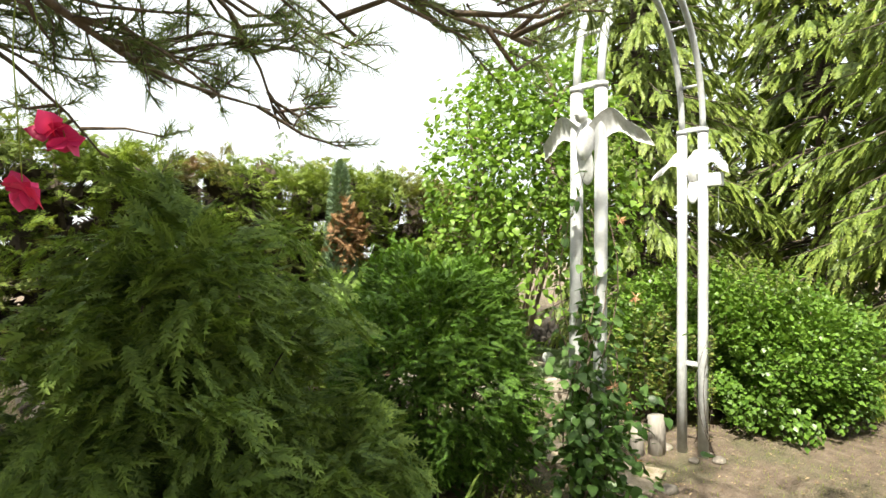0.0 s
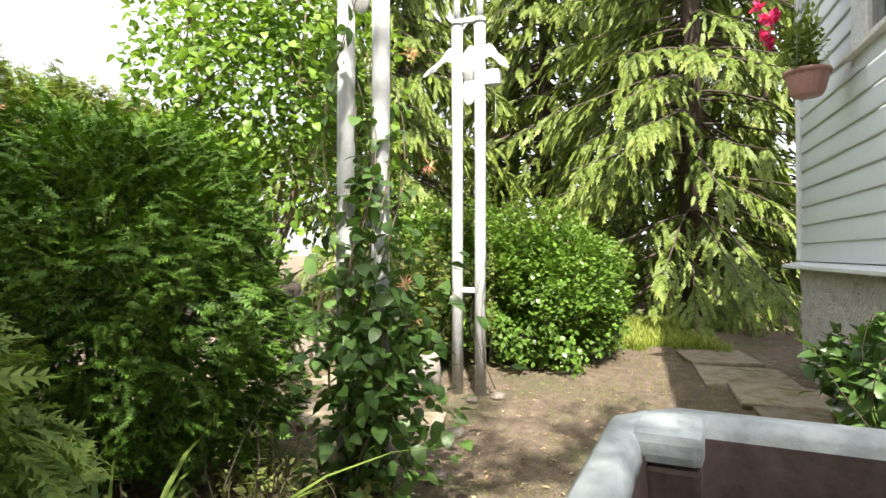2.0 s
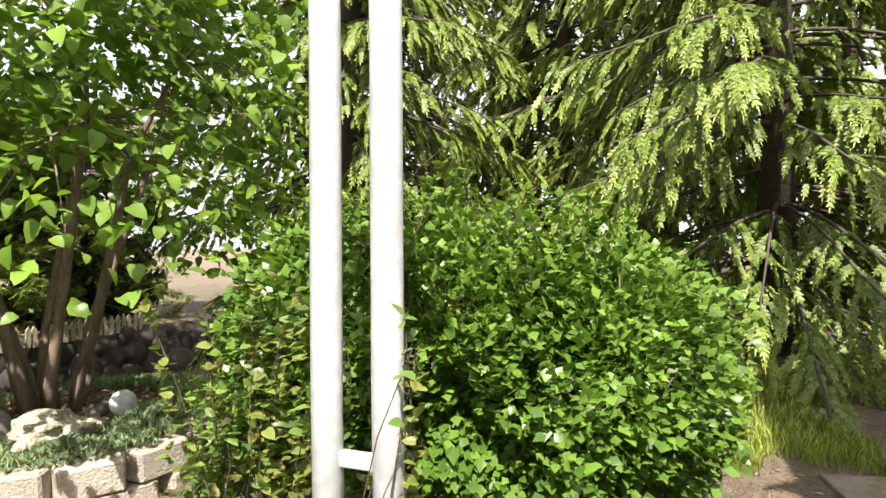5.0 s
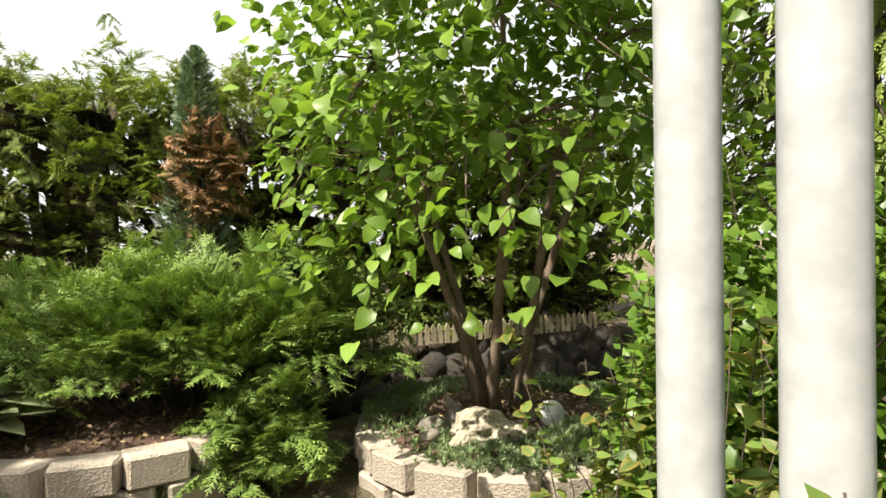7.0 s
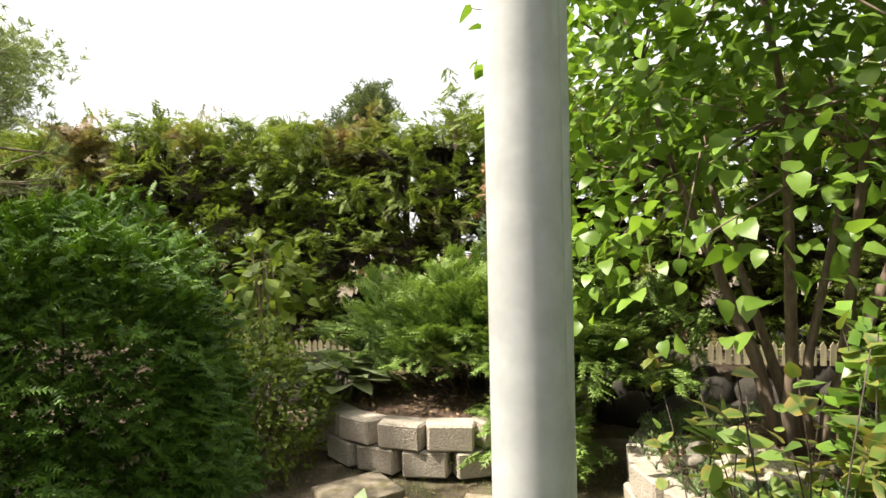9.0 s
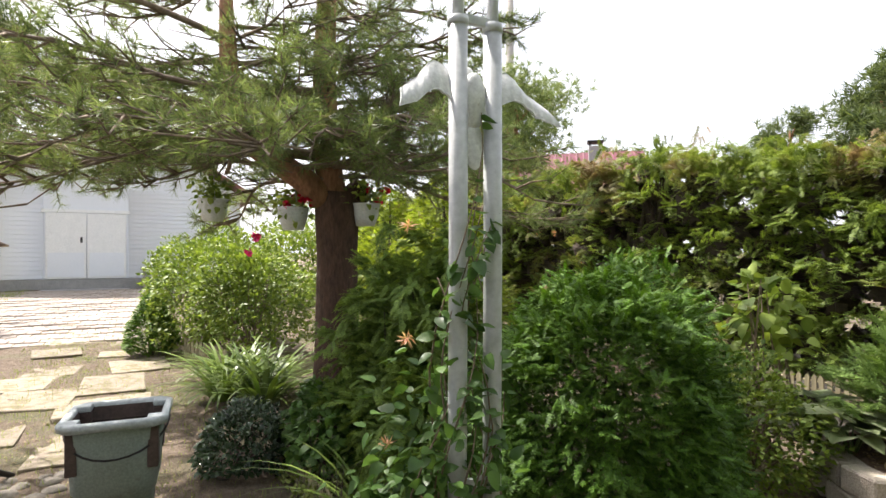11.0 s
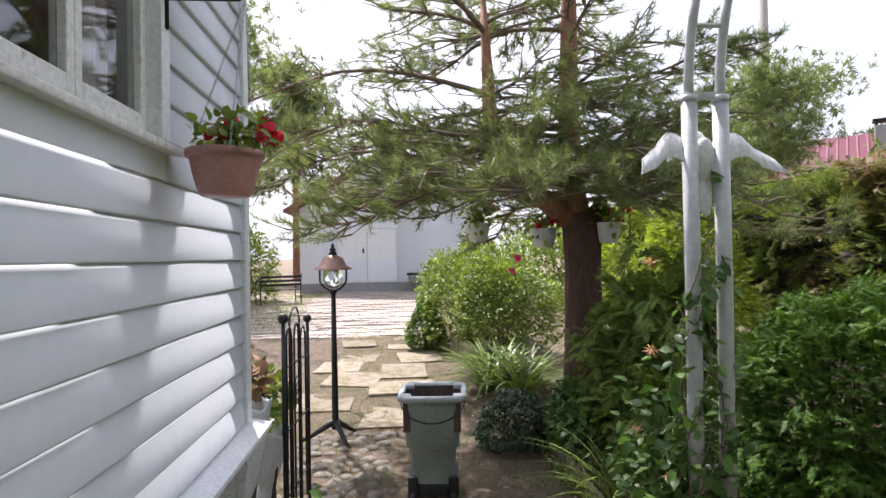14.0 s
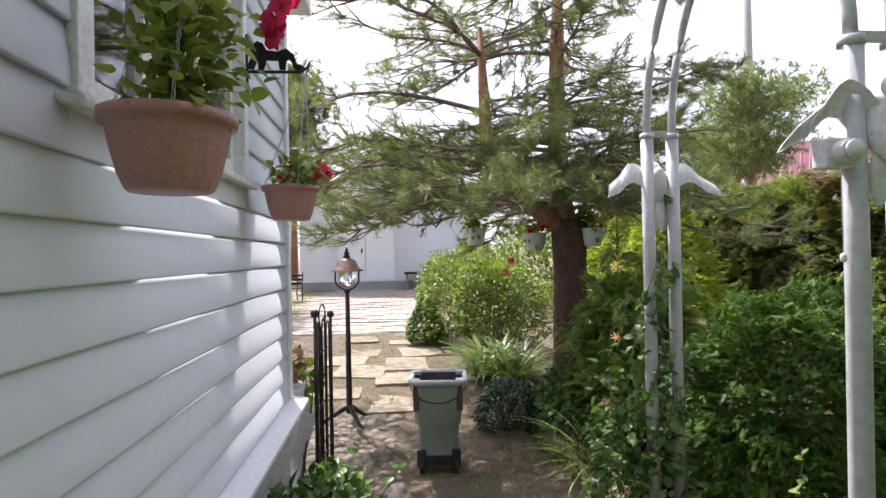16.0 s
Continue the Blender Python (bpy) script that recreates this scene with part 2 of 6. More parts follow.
M["sedum"] = foliage("stonecrop", (0.13, 0.21, 0.09), (0.28, 0.38, 0.20), rough=0.6, through_light=0.2)
M["weed"] = foliage("weed_leaf", (0.120, 0.180, 0.040), (0.280, 0.340, 0.100), tip=(0.32, 0.28, 0.14), rough=0.6, through_light=0.35)
M["grass"] = foliage("grass_blade", (0.10, 0.16, 0.02), (0.27, 0.35, 0.05), tip=(0.36, 0.38, 0.12), rough=0.55, through_light=0.4)
M["geranium"] = foliage("petunia_leaf", (0.130, 0.210, 0.045), (0.300, 0.380, 0.090), rough=0.5, through_light=0.4)
M["red_petal"] = foliage("red_petal", (0.42, 0.008, 0.03), (0.70, 0.02, 0.07), rough=0.5)
M["pink_petal"] = foliage("pink_petal", (0.55, 0.02, 0.14), (0.82, 0.06, 0.26), rough=0.5)
M["honey_petal"] = foliage("honeysuckle_petal", (0.62, 0.20, 0.18), (0.85, 0.52, 0.34), rough=0.5)
M["far_leaf"] = foliage("far_tree_leaf", (0.05, 0.085, 0.03), (0.12, 0.16, 0.06), rough=0.6)
M["litter"] = foliage("dry_leaf_litter", (0.16, 0.11, 0.06), (0.38, 0.29, 0.18), rough=0.9, through_light=0.1)

# water, glass
M["water"], _nt, _b = nodes_of("dark_water")
_b.inputs["Base Color"].default_value = (0.012, 0.010, 0.008, 1)
_b.inputs["Roughness"].default_value = 0.03
bump(_nt, _b, noise_tex(_nt, 9, 2, 0.5), 0.05, 0.01)
M["pane"], _nt, _b = nodes_of("window_glass")
_b.inputs["Base Color"].default_value = (0.9, 0.93, 0.93, 1)
_b.inputs["Roughness"].default_value = 0.02
_b.inputs["Transmission Weight"].default_value = 1.0
_b.inputs["IOR"].default_value = 1.5

# ground: trodden soil, moss, dry needles
M["ground"], _nt, _b = nodes_of("garden_ground")
_n1, _n2, _n3 = noise_tex(_nt, 1.3, 6, 0.65), noise_tex(_nt, 11, 5, 0.7), noise_tex(_nt, 90, 3, 0.6)
_c = ramp(_nt, _n2, [(0.25, (0.062, 0.040, 0.027)), (0.5, (0.165, 0.116, 0.080)), (0.75, (0.32, 0.25, 0.185))])
_c = mixed(_nt, ramp(_nt, _n1, [(0.50, (0, 0, 0)), (0.64, (0.7, 0.7, 0.7))]), _c, ramp(_nt, _n3, [(0.3, (0.05, 0.075, 0.018)), (0.7, (0.13, 0.16, 0.045))]))
_c = mixed(_nt, 0.3, _c, ramp(_nt, _n3, [(0.35, (0.08, 0.06, 0.04)), (0.65, (0.30, 0.25, 0.18))]))
_nt.links.new(_c, _b.inputs["Base Color"])
_b.inputs["Roughness"].default_value = 0.95
_h = _nt.nodes.new("ShaderNodeMath")
_h.operation = "ADD"
_nt.links.new(_n2, _h.inputs[0])
_nt.links.new(_n3, _h.inputs[1])
bump(_nt, _b, _h.outputs[0], 1.0, 0.035)

# ---- building helpers ----
RNG = np.random.default_rng(7)


def unit(v):
    return v / np.maximum(np.linalg.norm(v, axis=-1, keepdims=True), 1e-9)


def mesh_of(name, verts, faces, mat, tip=None, smooth=False):
    """A mesh from arrays; faces all have the same number of corners, or are a list of such arrays."""
    groups = faces if isinstance(faces, list) else [faces]
    groups = [np.asarray(g, dtype=np.int32) for g in groups if len(g)]
    me = bpy.data.meshes.new(name)
    verts = np.asarray(verts, dtype=np.float32)
    me.vertices.add(len(verts))
    me.vertices.foreach_set("co", verts.ravel())
    loops = np.concatenate([g.ravel() for g in groups])
    counts = np.concatenate([np.full(len(g), g.shape[1], dtype=np.int32) for g in groups])
    me.loops.add(len(loops))
    me.loops.foreach_set("vertex_index", loops)
    me.polygons.add(len(counts))
    me.polygons.foreach_set("loop_start", np.concatenate([[0], np.cumsum(counts)[:-1]]).astype(np.int32))
    if smooth:
        me.polygons.foreach_set("use_smooth", np.ones(len(counts), dtype=bool))
    if tip is not None:
        a = me.attributes.new("tip", "FLOAT", "POINT")
        a.data.foreach_set("value", np.asarray(tip, dtype=np.float32))
    me.update(calc_edges=True)
    me.validate()
    me.materials.append(mat)
    return me


def array_part(name, verts, faces, mat, parent=None, label="", tip=None, smooth=False):
    ob = new(name, mesh_of(name, verts, faces, mat, tip, smooth))
    if parent:
        ob.parent = parent
    return tagged(ob, label)


def part(name, bm, material, parent=None, label="", smooth=False):
    me = bpy.data.meshes.new(name)
    bm.to_mesh(me)
    bm.free()
    if smooth:
        for p in me.polygons:
            p.use_smooth = True
    me.materials.append(material)
    ob = new(name, me)
    if parent:
        ob.parent = parent
    return tagged(ob, label)


def thing(name, label, category, at=(0, 0, 0), group="", kind=""):
    ob = new(name)
    ob.location = at
    return tagged(ob, label, category, group, kind)


def box_into(bm, lo, hi, bevel=0.0, m=None):
    c = [(a + b) / 2 for a, b in zip(lo, hi)]
    s = [abs(b - a) for a, b in zip(lo, hi)]
    r = bmesh.ops.create_cube(bm, size=1.0)
    vs = r["verts"]
    bmesh.ops.scale(bm, vec=s, verts=vs)
    bmesh.ops.translate(bm, vec=c, verts=vs)
    if bevel:
        es = list({e for v in vs for e in v.link_edges})
        vs = bmesh.ops.bevel(bm, geom=es, offset=bevel, segments=2, affect="EDGES", profile=0.6)["verts"]
    if m is not None:
        bmesh.ops.transform(bm, matrix=m, verts=[v for v in vs if v.is_valid])
    return bm


def box(lo, hi, bevel=0.0):
    return box_into(bmesh.new(), lo, hi, bevel)


def tube(path, radii, sides=7):
    """Vertices and quads of a round bar along a path."""
    p = np.asarray(path, float)
    r = np.broadcast_to(np.asarray(radii, float), (len(p),))
    t = unit(np.gradient(p, axis=0))
    ref = np.where(np.abs(t[:, 2:3]) > 0.9, np.array([[1.0, 0, 0]]), np.array([[0, 0, 1.0]]))
    a = unit(np.cross(t, ref))
    b = np.cross(t, a)
    th = np.arange(sides) * 2 * np.pi / sides
    ring = np.cos(th)[None, :, None] * a[:, None] + np.sin(th)[None, :, None] * b[:, None]
    v = (p[:, None] + r[:, None, None] * ring).reshape(-1, 3)
    i = np.arange(len(p) - 1)[:, None] * sides + np.arange(sides)[None]
    j = np.arange(len(p) - 1)[:, None] * sides + (np.arange(sides)[None] + 1) % sides
    f = np.stack([i, j, j + sides, i + sides], axis=-1).reshape(-1, 4)
    v = np.concatenate([v, p[:1], p[-1:]])
    n = len(v)
    k = np.arange(sides)
    e = (len(p) - 1) * sides
    cap0 = np.stack([(k + 1) % sides, k, np.full(sides, n - 2), np.full(sides, n - 2)], -1)
    cap1 = np.stack([e + k, e + (k + 1) % sides, np.full(sides, n - 1), np.full(sides, n - 1)], -1)
    return v, f, np.concatenate([cap0[:, :3], cap1[:, :3]])


class Pile:
    """Collects vertices and faces for one mesh."""

    def __init__(self):
        self.v, self.q, self.t, self.tip, self.n = [], [], [], [], 0

    def add(self, v, tris=None, quads=None, tip=None):
        if quads is not None and len(quads):
            self.q.append(np.asarray(quads) + self.n)
        if tris is not None and len(tris):
            self.t.append(np.asarray(tris) + self.n)
        self.v.append(v)
        self.tip.append(np.zeros(len(v)) if tip is None else tip)
        self.n += len(v)
        return self

    def bar(self, path, radii, sides=6):
        v, q, t = tube(path, radii, sides)
        return self.add(v, t, q)

    def make(self, name, mat, parent=None, label="", smooth=False):
        groups = []
        if self.q:
            groups.append(np.concatenate(self.q))
        if self.t:
            groups.append(np.concatenate(self.t))
        return array_part(name, np.concatenate(self.v), groups, mat, parent, label, np.concatenate(self.tip), smooth)


def frames_of(d, n):
    """Turn matrices whose y runs along d and whose z lies near n."""
    d = unit(d)
    s = unit(np.cross(d, n + 1e-4))
    return np.stack([s, d, np.cross(s, d)], axis=-1)


def scatter(shape, at, turn, size):
    """Copies of a small shape (vertices, triangles, tip) at many places."""
    tv, tf, tt = shape
    size = np.asarray(size, float)
    v = np.einsum("nij,kj->nki", turn, tv) * size.reshape(-1, 1, 1) + at[:, None]
    f = tf[None] + (np.arange(len(at)) * len(tv))[:, None, None]
    return v.reshape(-1, 3), f.reshape(-1, tf.shape[1]), np.tile(tt, len(at))


def jitter(n, k=1.0):
    return RNG.normal(size=(n, 3)) * k


# small leaf shapes: y along the leaf, x across, z up
def small_leaf(w=0.5, fold=0.10, droop=0.12):
    v = np.array([[0, 0, 0], [-w / 2, 0.42, fold], [w / 2, 0.42, fold], [0, 0.48, 0], [0, 1, -droop]])
    return v, np.array([[0, 2, 3], [2, 4, 3], [0, 3, 1], [3, 4, 1]]), np.array([0, 0.2, 0.2, 0, 0.6])


def broad_leaf(w=0.8, fold=0.08, droop=0.22):
    v = np.array([[0, 0, 0], [0, 0.33, -0.0], [0, 0.68, -droop * 0.35], [0, 1, -droop],
                  [-w * 0.33, 0.02, fold * 0.6], [-w * 0.5, 0.30, fold], [-w * 0.36, 0.66, fold * 0.4 - droop * 0.4],
                  [w * 0.33, 0.02, fold * 0.6], [w * 0.5, 0.30, fold], [w * 0.36, 0.66, fold * 0.4 - droop * 0.4]])
    f = np.array([[0, 1, 4], [4, 1, 5], [1, 2, 5], [5, 2, 6], [2, 3, 6], [0, 7, 1], [7, 8, 1], [1, 8, 2], [8, 9, 2], [2, 9, 3]])
    return v, f, np.array([0, 0, 0, 0.3, 0.9, 1, 1, 0.9, 1, 1.0])


def frond(pairs=6, w=0.36, leaf=0.075, curl=0.12, forward=0.55):
    """A flat feathery spray."""
    v, f, tip = [], [], []

    def strip(a, b, h):
        a, b = np.array(a, float), np.array(b, float)
        s = np.cross(b - a, [0, 0, 1.0])
        s = s / np.linalg.norm(s) * h
        k = len(v)
        v.extend([a - s * 0.75, a + s * 0.75, b])
        tip.extend([0.4 * max(0, a[1]) ** 2] * 2 + [0.25 + 0.75 * b[1] ** 1.5])
        f.append([k, k + 1, k + 2])

    strip((0, 0, 0), (0, 1, -curl), leaf)
    for i in range(pairs):
        y = 0.10 + 0.72 * i / pairs
        ln = w * (0.55 + 0.75 * y) * (1.15 - y)
        for sgn in (-1, 1):
            strip((0, y, -curl * y * y), (sgn * ln, y + ln * forward, -curl * (y + ln * forward) ** 2 - 0.03), leaf)
    return np.array(v), np.array(f), np.array(tip)


def needle_tuft(n=22, length=1.0, thick=0.045, spread=1.0, seed=3):
    r = np.random.default_rng(seed)
    v, f, tip = [], [], []
    for i in range(n):
        base = np.array([0, r.uniform(-0.35, 0.25), 0])
        a = r.uniform(0, 2 * np.pi)
        out = r.uniform(0.35, 1.0) * spread
        d = np.array([np.cos(a) * out, r.uniform(0.35, 1.0), np.sin(a) * out])
        d = d / np.linalg.norm(d) * length * r.uniform(0.75, 1.1)
        s = np.cross(d, r.normal(size=3))
        s = s / np.linalg.norm(s) * thick / 2
        k = len(v)
        v.extend([base - s, base + s, base + d])
        tip.extend([0, 0, r.uniform(0.0, 0.7)])
        f.append([k, k + 1, k + 2])
    return np.array(v), np.array(f), np.array(tip)


def blade(seg=4, w=0.05, bend=0.35):
    v, f, tip = [], [], []
    for i in range(seg + 1):
        u = i / seg
        h = w / 2 * (1 - u ** 2.5)
        v.extend([[-h, bend * u * u, u - 0.35 * bend * u ** 3], [h, bend * u * u, u - 0.35 * bend * u ** 3]])
        tip.extend([u * u, u * u])
        if i:
            k = 2 * i
            f.extend([[k - 2, k - 1, k + 1], [k - 2, k + 1, k]])
    return np.array(v, float), np.array(f), np.array(tip)


def lumps(d, seed, k=7):
    """Smooth uneven factor about 0 for directions or places d."""
    r = np.random.default_rng(seed)
    out = np.zeros(len(d))
    for i in range(k):
        w = r.normal(size=3) * (1.6 + i * 0.9)
        out += np.sin(d @ w + r.uniform(0, 6.28)) / (1 + 0.5 * i)
    return out / 2.2


def dome_points(n, centre, radii, seed=1, lump=0.14, inner=0.35, low=-0.15, shaggy=0.10):
    """Places and outward directions over a lumpy dome, most near its skin."""
    d = unit(RNG.normal(size=(int(n * 2.2), 3)))
    d = d[d[:, 2] > low][:n]
    k = 1 + lump * lumps(d, seed) + 0.05 * lumps(d * 4, seed + 5)
    k += shaggy * (lumps(d * 3.2, seed + 9) + 0.7 * lumps(d * 8, seed + 11))
    k *= 1 - inner * RNG.random(len(d)) ** 2.2 + 0.5 * shaggy * RNG.random(len(d)) ** 6
    return np.asarray(centre) + d * np.asarray(radii) * k[:, None], unit(d / np.asarray(radii))


def fans(at, out, per, reach, width, droop=0.3, lift=0.2, spread=0.25):
    """Flat fans of sprays: places, directions, normals and how far each lies towards its fan's end."""
    k = len(at)
    axis = unit(out * [1, 1, 0.6] + np.array([0, 0, lift]) + RNG.normal(size=(k, 3)) * spread)
    side = unit(np.cross(axis, [0, 0, 1.0]))
    face = np.cross(side, axis)
    size = RNG.uniform(0.65, 1.25, (k, 1))
    u = RNG.random((k, per)) ** 0.75
    w = RNG.uniform(-1, 1, (k, per))
    along, across = reach * size * (u - 0.75), width * size * w * (1.15 - 0.75 * u)
    p = at[:, None] + axis[:, None] * along[..., None] + side[:, None] * across[..., None]
    p[..., 2] -= droop * reach * (u ** 2 + 0.5 * w * w)
    p += RNG.normal(size=p.shape) * reach * 0.05
    d = axis[:, None] + side[:, None] * (0.85 * w)[..., None] + RNG.normal(size=p.shape) * 0.18
    d[..., 2] -= 1.3 * droop * u
    n = face[:, None] + RNG.normal(size=p.shape) * 0.3
    return p.reshape(-1, 3), d.reshape(-1, 3), n.reshape(-1, 3), u.ravel()


# ---- setting ----
def ground_height(x, y):
    rise = np.clip((-4.0 - x) / 12.0, 0, 1)
    rise = 0.32 * rise * rise * (3 - 2 * rise)
    dip = -0.05 * np.exp(-((x - 1.0) ** 2 + (y - 1.2) ** 2) / 2.0)
    return rise + dip + 0.018 * np.sin(2.1 * x + 0.6) * np.cos(1.7 * y) + 0.008 * np.sin(7 * x + 3 * y)


def build_ground():
    near = np.linspace(-20, 16, 300)
    ax = np.concatenate([[-900, -300, -120, -60, -35], near, [30, 60, 120, 300, 900]])
    near_y = np.linspace(-8, 14, 190)
    ay = np.concatenate([[-900, -300, -120, -60, -25], near_y, [30, 60, 120, 300, 900]])
    X, Y = np.meshgrid(ax, ay, indexing="ij")
    Z = ground_height(X, Y) + np.where(np.abs(X) < 20, 0.006, 0) * RNG.normal(size=X.shape)
    v = np.stack([X, Y, Z], -1).reshape(-1, 3)
    ny = len(ay)
    i = (np.arange(len(ax) - 1)[:, None] * ny + np.arange(ny - 1)[None]).ravel()
    f = np.stack([i, i + ny, i + ny + 1, i + 1], -1)
    g = array_part("ground", v, f, M["ground"], smooth=True)
    tagged(g, "trodden brown garden soil with moss and dry needles", "ground", kind="structure")


def gh(x, y):
    return float(ground_height(np.array(x), np.array(y)))


build_ground()

# house with vinyl siding, on a rough plinth
HX0, HX1, WY, LEDGE, TOP = 2.165, 5.56, -0.05, 0.80, 3.22
WX0, WX1, WZ0, WZ1 = 3.12, 4.40, 1.98, 3.05


def siding_board(length, pitch=0.132):
    """One dutch-lap board: flat face, concave shoulder near its top, lip at its foot."""
    prof = [(-0.020, 0.0), (0.016, 0.0), (0.017, 0.006), (0.014, 0.050), (0.011, 0.076), (0.0076, 0.096), (0.0042, 0.116), (0.001, pitch + 0.004), (-0.020, pitch + 0.004)]
    v = [(x, d, z) for x in (0, length) for d, z in prof]
    n = len(prof)
    quads = [[k, (k + 1) % n, n + (k + 1) % n, n + k] for k in range(n)]
    cap = [[0, 1, 2], [0, 2, 3], [0, 3, 4], [0, 4, 5], [0, 5, 6], [0, 6, 7], [0, 7, 8]]
    caps = [c[::-1] for c in cap] + [[a + n for a in c] for c in cap]
    return np.array(v, float), np.array(quads), np.array(caps)


BOARDS = {}


def board_mesh(length):
    key = round(length, 3)
    if key not in BOARDS:
        v, q, t = siding_board(key)
        BOARDS[key] = mesh_of("siding_board", v, [q, t], M["siding"])
    return BOARDS[key]


def build_house():
    h = thing("house", "pale grey vinyl sided house on a rough plinth", "house", kind="structure")
    # plinth
    bm = bmesh.new()
    box_into(bm, (HX0 + 0.02, -5.0, -0.4), (HX1 - 0.02, WY + 0.015, LEDGE - 0.03))
    bmesh.ops.subdivide_edges(bm, edges=bm.edges[:], cuts=26, use_grid_fill=True)
    for v in bm.verts:
        if v.co.y > WY or abs(v.co.x - HX0) < 0.05 or abs(v.co.x - HX1) < 0.05:
            k = noise.noise(v.co * 7) * 0.018 + noise.noise(v.co * 21) * 0.01
            v.co += Vector((0, k, 0)) if v.co.y > WY else Vector((k, 0, 0))
    part("plinth", bm, M["plinth"], h, "rough grey rendered plinth")
    # walls of the shell, with the window opening
    bm = bmesh.new()
    y0, y1 = WY - 0.18, WY - 0.021
    for lo, hi in (((HX0, y0, LEDGE), (WX0, y1, TOP)), ((WX1, y0, LEDGE), (HX1, y1, TOP)), ((WX0, y0, LEDGE), (WX1, y1, WZ0)), ((WX0, y0, WZ1), (WX1, y1, TOP)),
                   ((HX0, -5.0, LEDGE), (HX0 + 0.16, y0, TOP)), ((HX1 - 0.16, -5.0, LEDGE), (HX1, y0, TOP)), ((HX0, -5.16, LEDGE), (HX1, -5.0, TOP))):
        box_into(bm, lo, hi)
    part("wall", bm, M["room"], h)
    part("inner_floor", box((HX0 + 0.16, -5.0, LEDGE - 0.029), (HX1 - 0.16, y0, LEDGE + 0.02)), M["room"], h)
    # drip ledge, sloping outwards
    bm = box((HX0 - 0.09, WY - 0.02, LEDGE - 0.028), (HX1 + 0.09, WY + 0.115, LEDGE - 0.004), 0.005)
    for v in bm.verts:
        v.co.z -= max(0.0, v.co.y - WY) * 0.22
    part("ledge", bm, M["ledge"], h, "white metal drip ledge over the plinth")
    bm = box((HX0 - 0.10, -5.0, LEDGE - 0.028), (HX0 + 0.02, WY - 0.022, LEDGE - 0.004), 0.005)
    part("ledge", bm, M["ledge"], h)
    bm = box((HX1 - 0.02, -5.0, LEDGE - 0.028), (HX1 + 0.10, WY - 0.022, LEDGE - 0.004), 0.005)
    part("ledge", bm, M["ledge"], h)
    # corner trims
    for x0, x1 in ((HX0 - 0.035, HX0 + 0.045), (HX1 - 0.045, HX1 + 0.035)):
        part("corner_trim", box((x0, WY - 0.07, LEDGE), (x1, WY + 0.030, TOP), 0.006), M["trim"], h, "white corner trim")
    # roof with its overhang
    bm = bmesh.new()
    for lo, hi in (((HX0 - 0.30, -5.5, TOP), (HX1 + 0.30, WY + 0.14, TOP + 0.12)),):
        box_into(bm, lo, hi, 0.02)
    part("roof", bm, M["trim"], h)
    bm = box((-0.09, -0.02, -0.42), (0.09, 0.02, 0.42), 0.008)
    bmesh.ops.transform(bm, matrix=pose(1.80, -0.42, 3.02, 0, -14, 0), verts=bm.verts)
    part("bargeboard", bm, M["trim"], h, "white slanting bargeboard")
    # window
    w = new("window")
    w.parent = h
    tagged(w, "weathered white wooden casement window")
    bm = bmesh.new()
    for lo, hi in (((WX0 - 0.03, WY - 0.05, WZ0), (WX0 + 0.035, WY + 0.028, WZ1)), ((WX1 - 0.035, WY - 0.05, WZ0), (WX1 + 0.03, WY + 0.028, WZ1)), ((WX0 - 0.03, WY - 0.05, WZ1), (WX1 + 0.03, WY + 0.028, WZ1 + 0.07))):
        box_into(bm, lo, hi, 0.005)
    part("window_frame", bm, M["trim"], w)
    bm = bmesh.new()
    zs, ze = WZ0 + 0.02, WZ1 - 0.005
    xs = [WX0 + 0.036, 3.55, 3.99, WX1 - 0.036]
    for k in range(3):
        a, b = xs[k], xs[k + 1]
        s = 0.034
        for lo, hi in (((a, WY - 0.065, zs), (a + s, WY - 0.02, ze)), ((b - s, WY - 0.065, zs), (b - 0.002, WY - 0.02, ze)), ((a + s, WY - 0.065, zs), (b - s, WY - 0.02, zs + 0.05)), ((a + s, WY - 0.065, ze - 0.05), (b - s, WY - 0.02, ze))):
            box_into(bm, lo, hi, 0.004)
    part("sash", bm, M["old_paint"], w, "peeling white window sash")
    for k in range(3):
        p = part("pane", box((xs[k] + 0.036, WY - 0.046, zs + 0.051), (xs[k + 1] - 0.036, WY - 0.042, ze - 0.051)), M["pane"], w)
        p.visible_shadow = False
    bm = box((WX0 - 0.07, WY - 0.08, WZ0 - 0.028), (WX1 + 0.07, WY + 0.060, WZ0 - 0.002), 0.006)
    for v in bm.verts:
        v.co.z -= max(0.0, v.co.y - WY) * 0.25
    part("window_sill", bm, M["old_paint"], w, "weathered white sloping sill")
    z = LEDGE - 0.002 + 0.132 * math.floor((WZ0 - 0.02 - LEDGE) / 0.132)
    part("siding_strip", box((WX0 - 0.031, WY - 0.02, z + 0.001), (WX1 + 0.031, WY + 0.012, WZ0 - 0.030), 0.003), M["siding"], w, "cut siding strip below the sill")
    # curtain edges inside
    for cx in (3.20, 4.25):
        xx = np.linspace(cx - 0.06, cx + 0.14, 26)
        yy = WY - 0.16 + 0.02 * np.sin(xx * 90)
        v = np.concatenate([np.stack([xx, yy, np.full(26, WZ0 - 0.1)], -1), np.stack([xx, yy, np.full(26, WZ1)], -1)])
        i = np.arange(25)
        array_part("curtain", v, np.stack([i, i + 1, i + 27, i + 26], -1), M["curtain"], w, "pale curtain edge", smooth=True)
    # siding boards of the front and the side
    z = LEDGE - 0.002
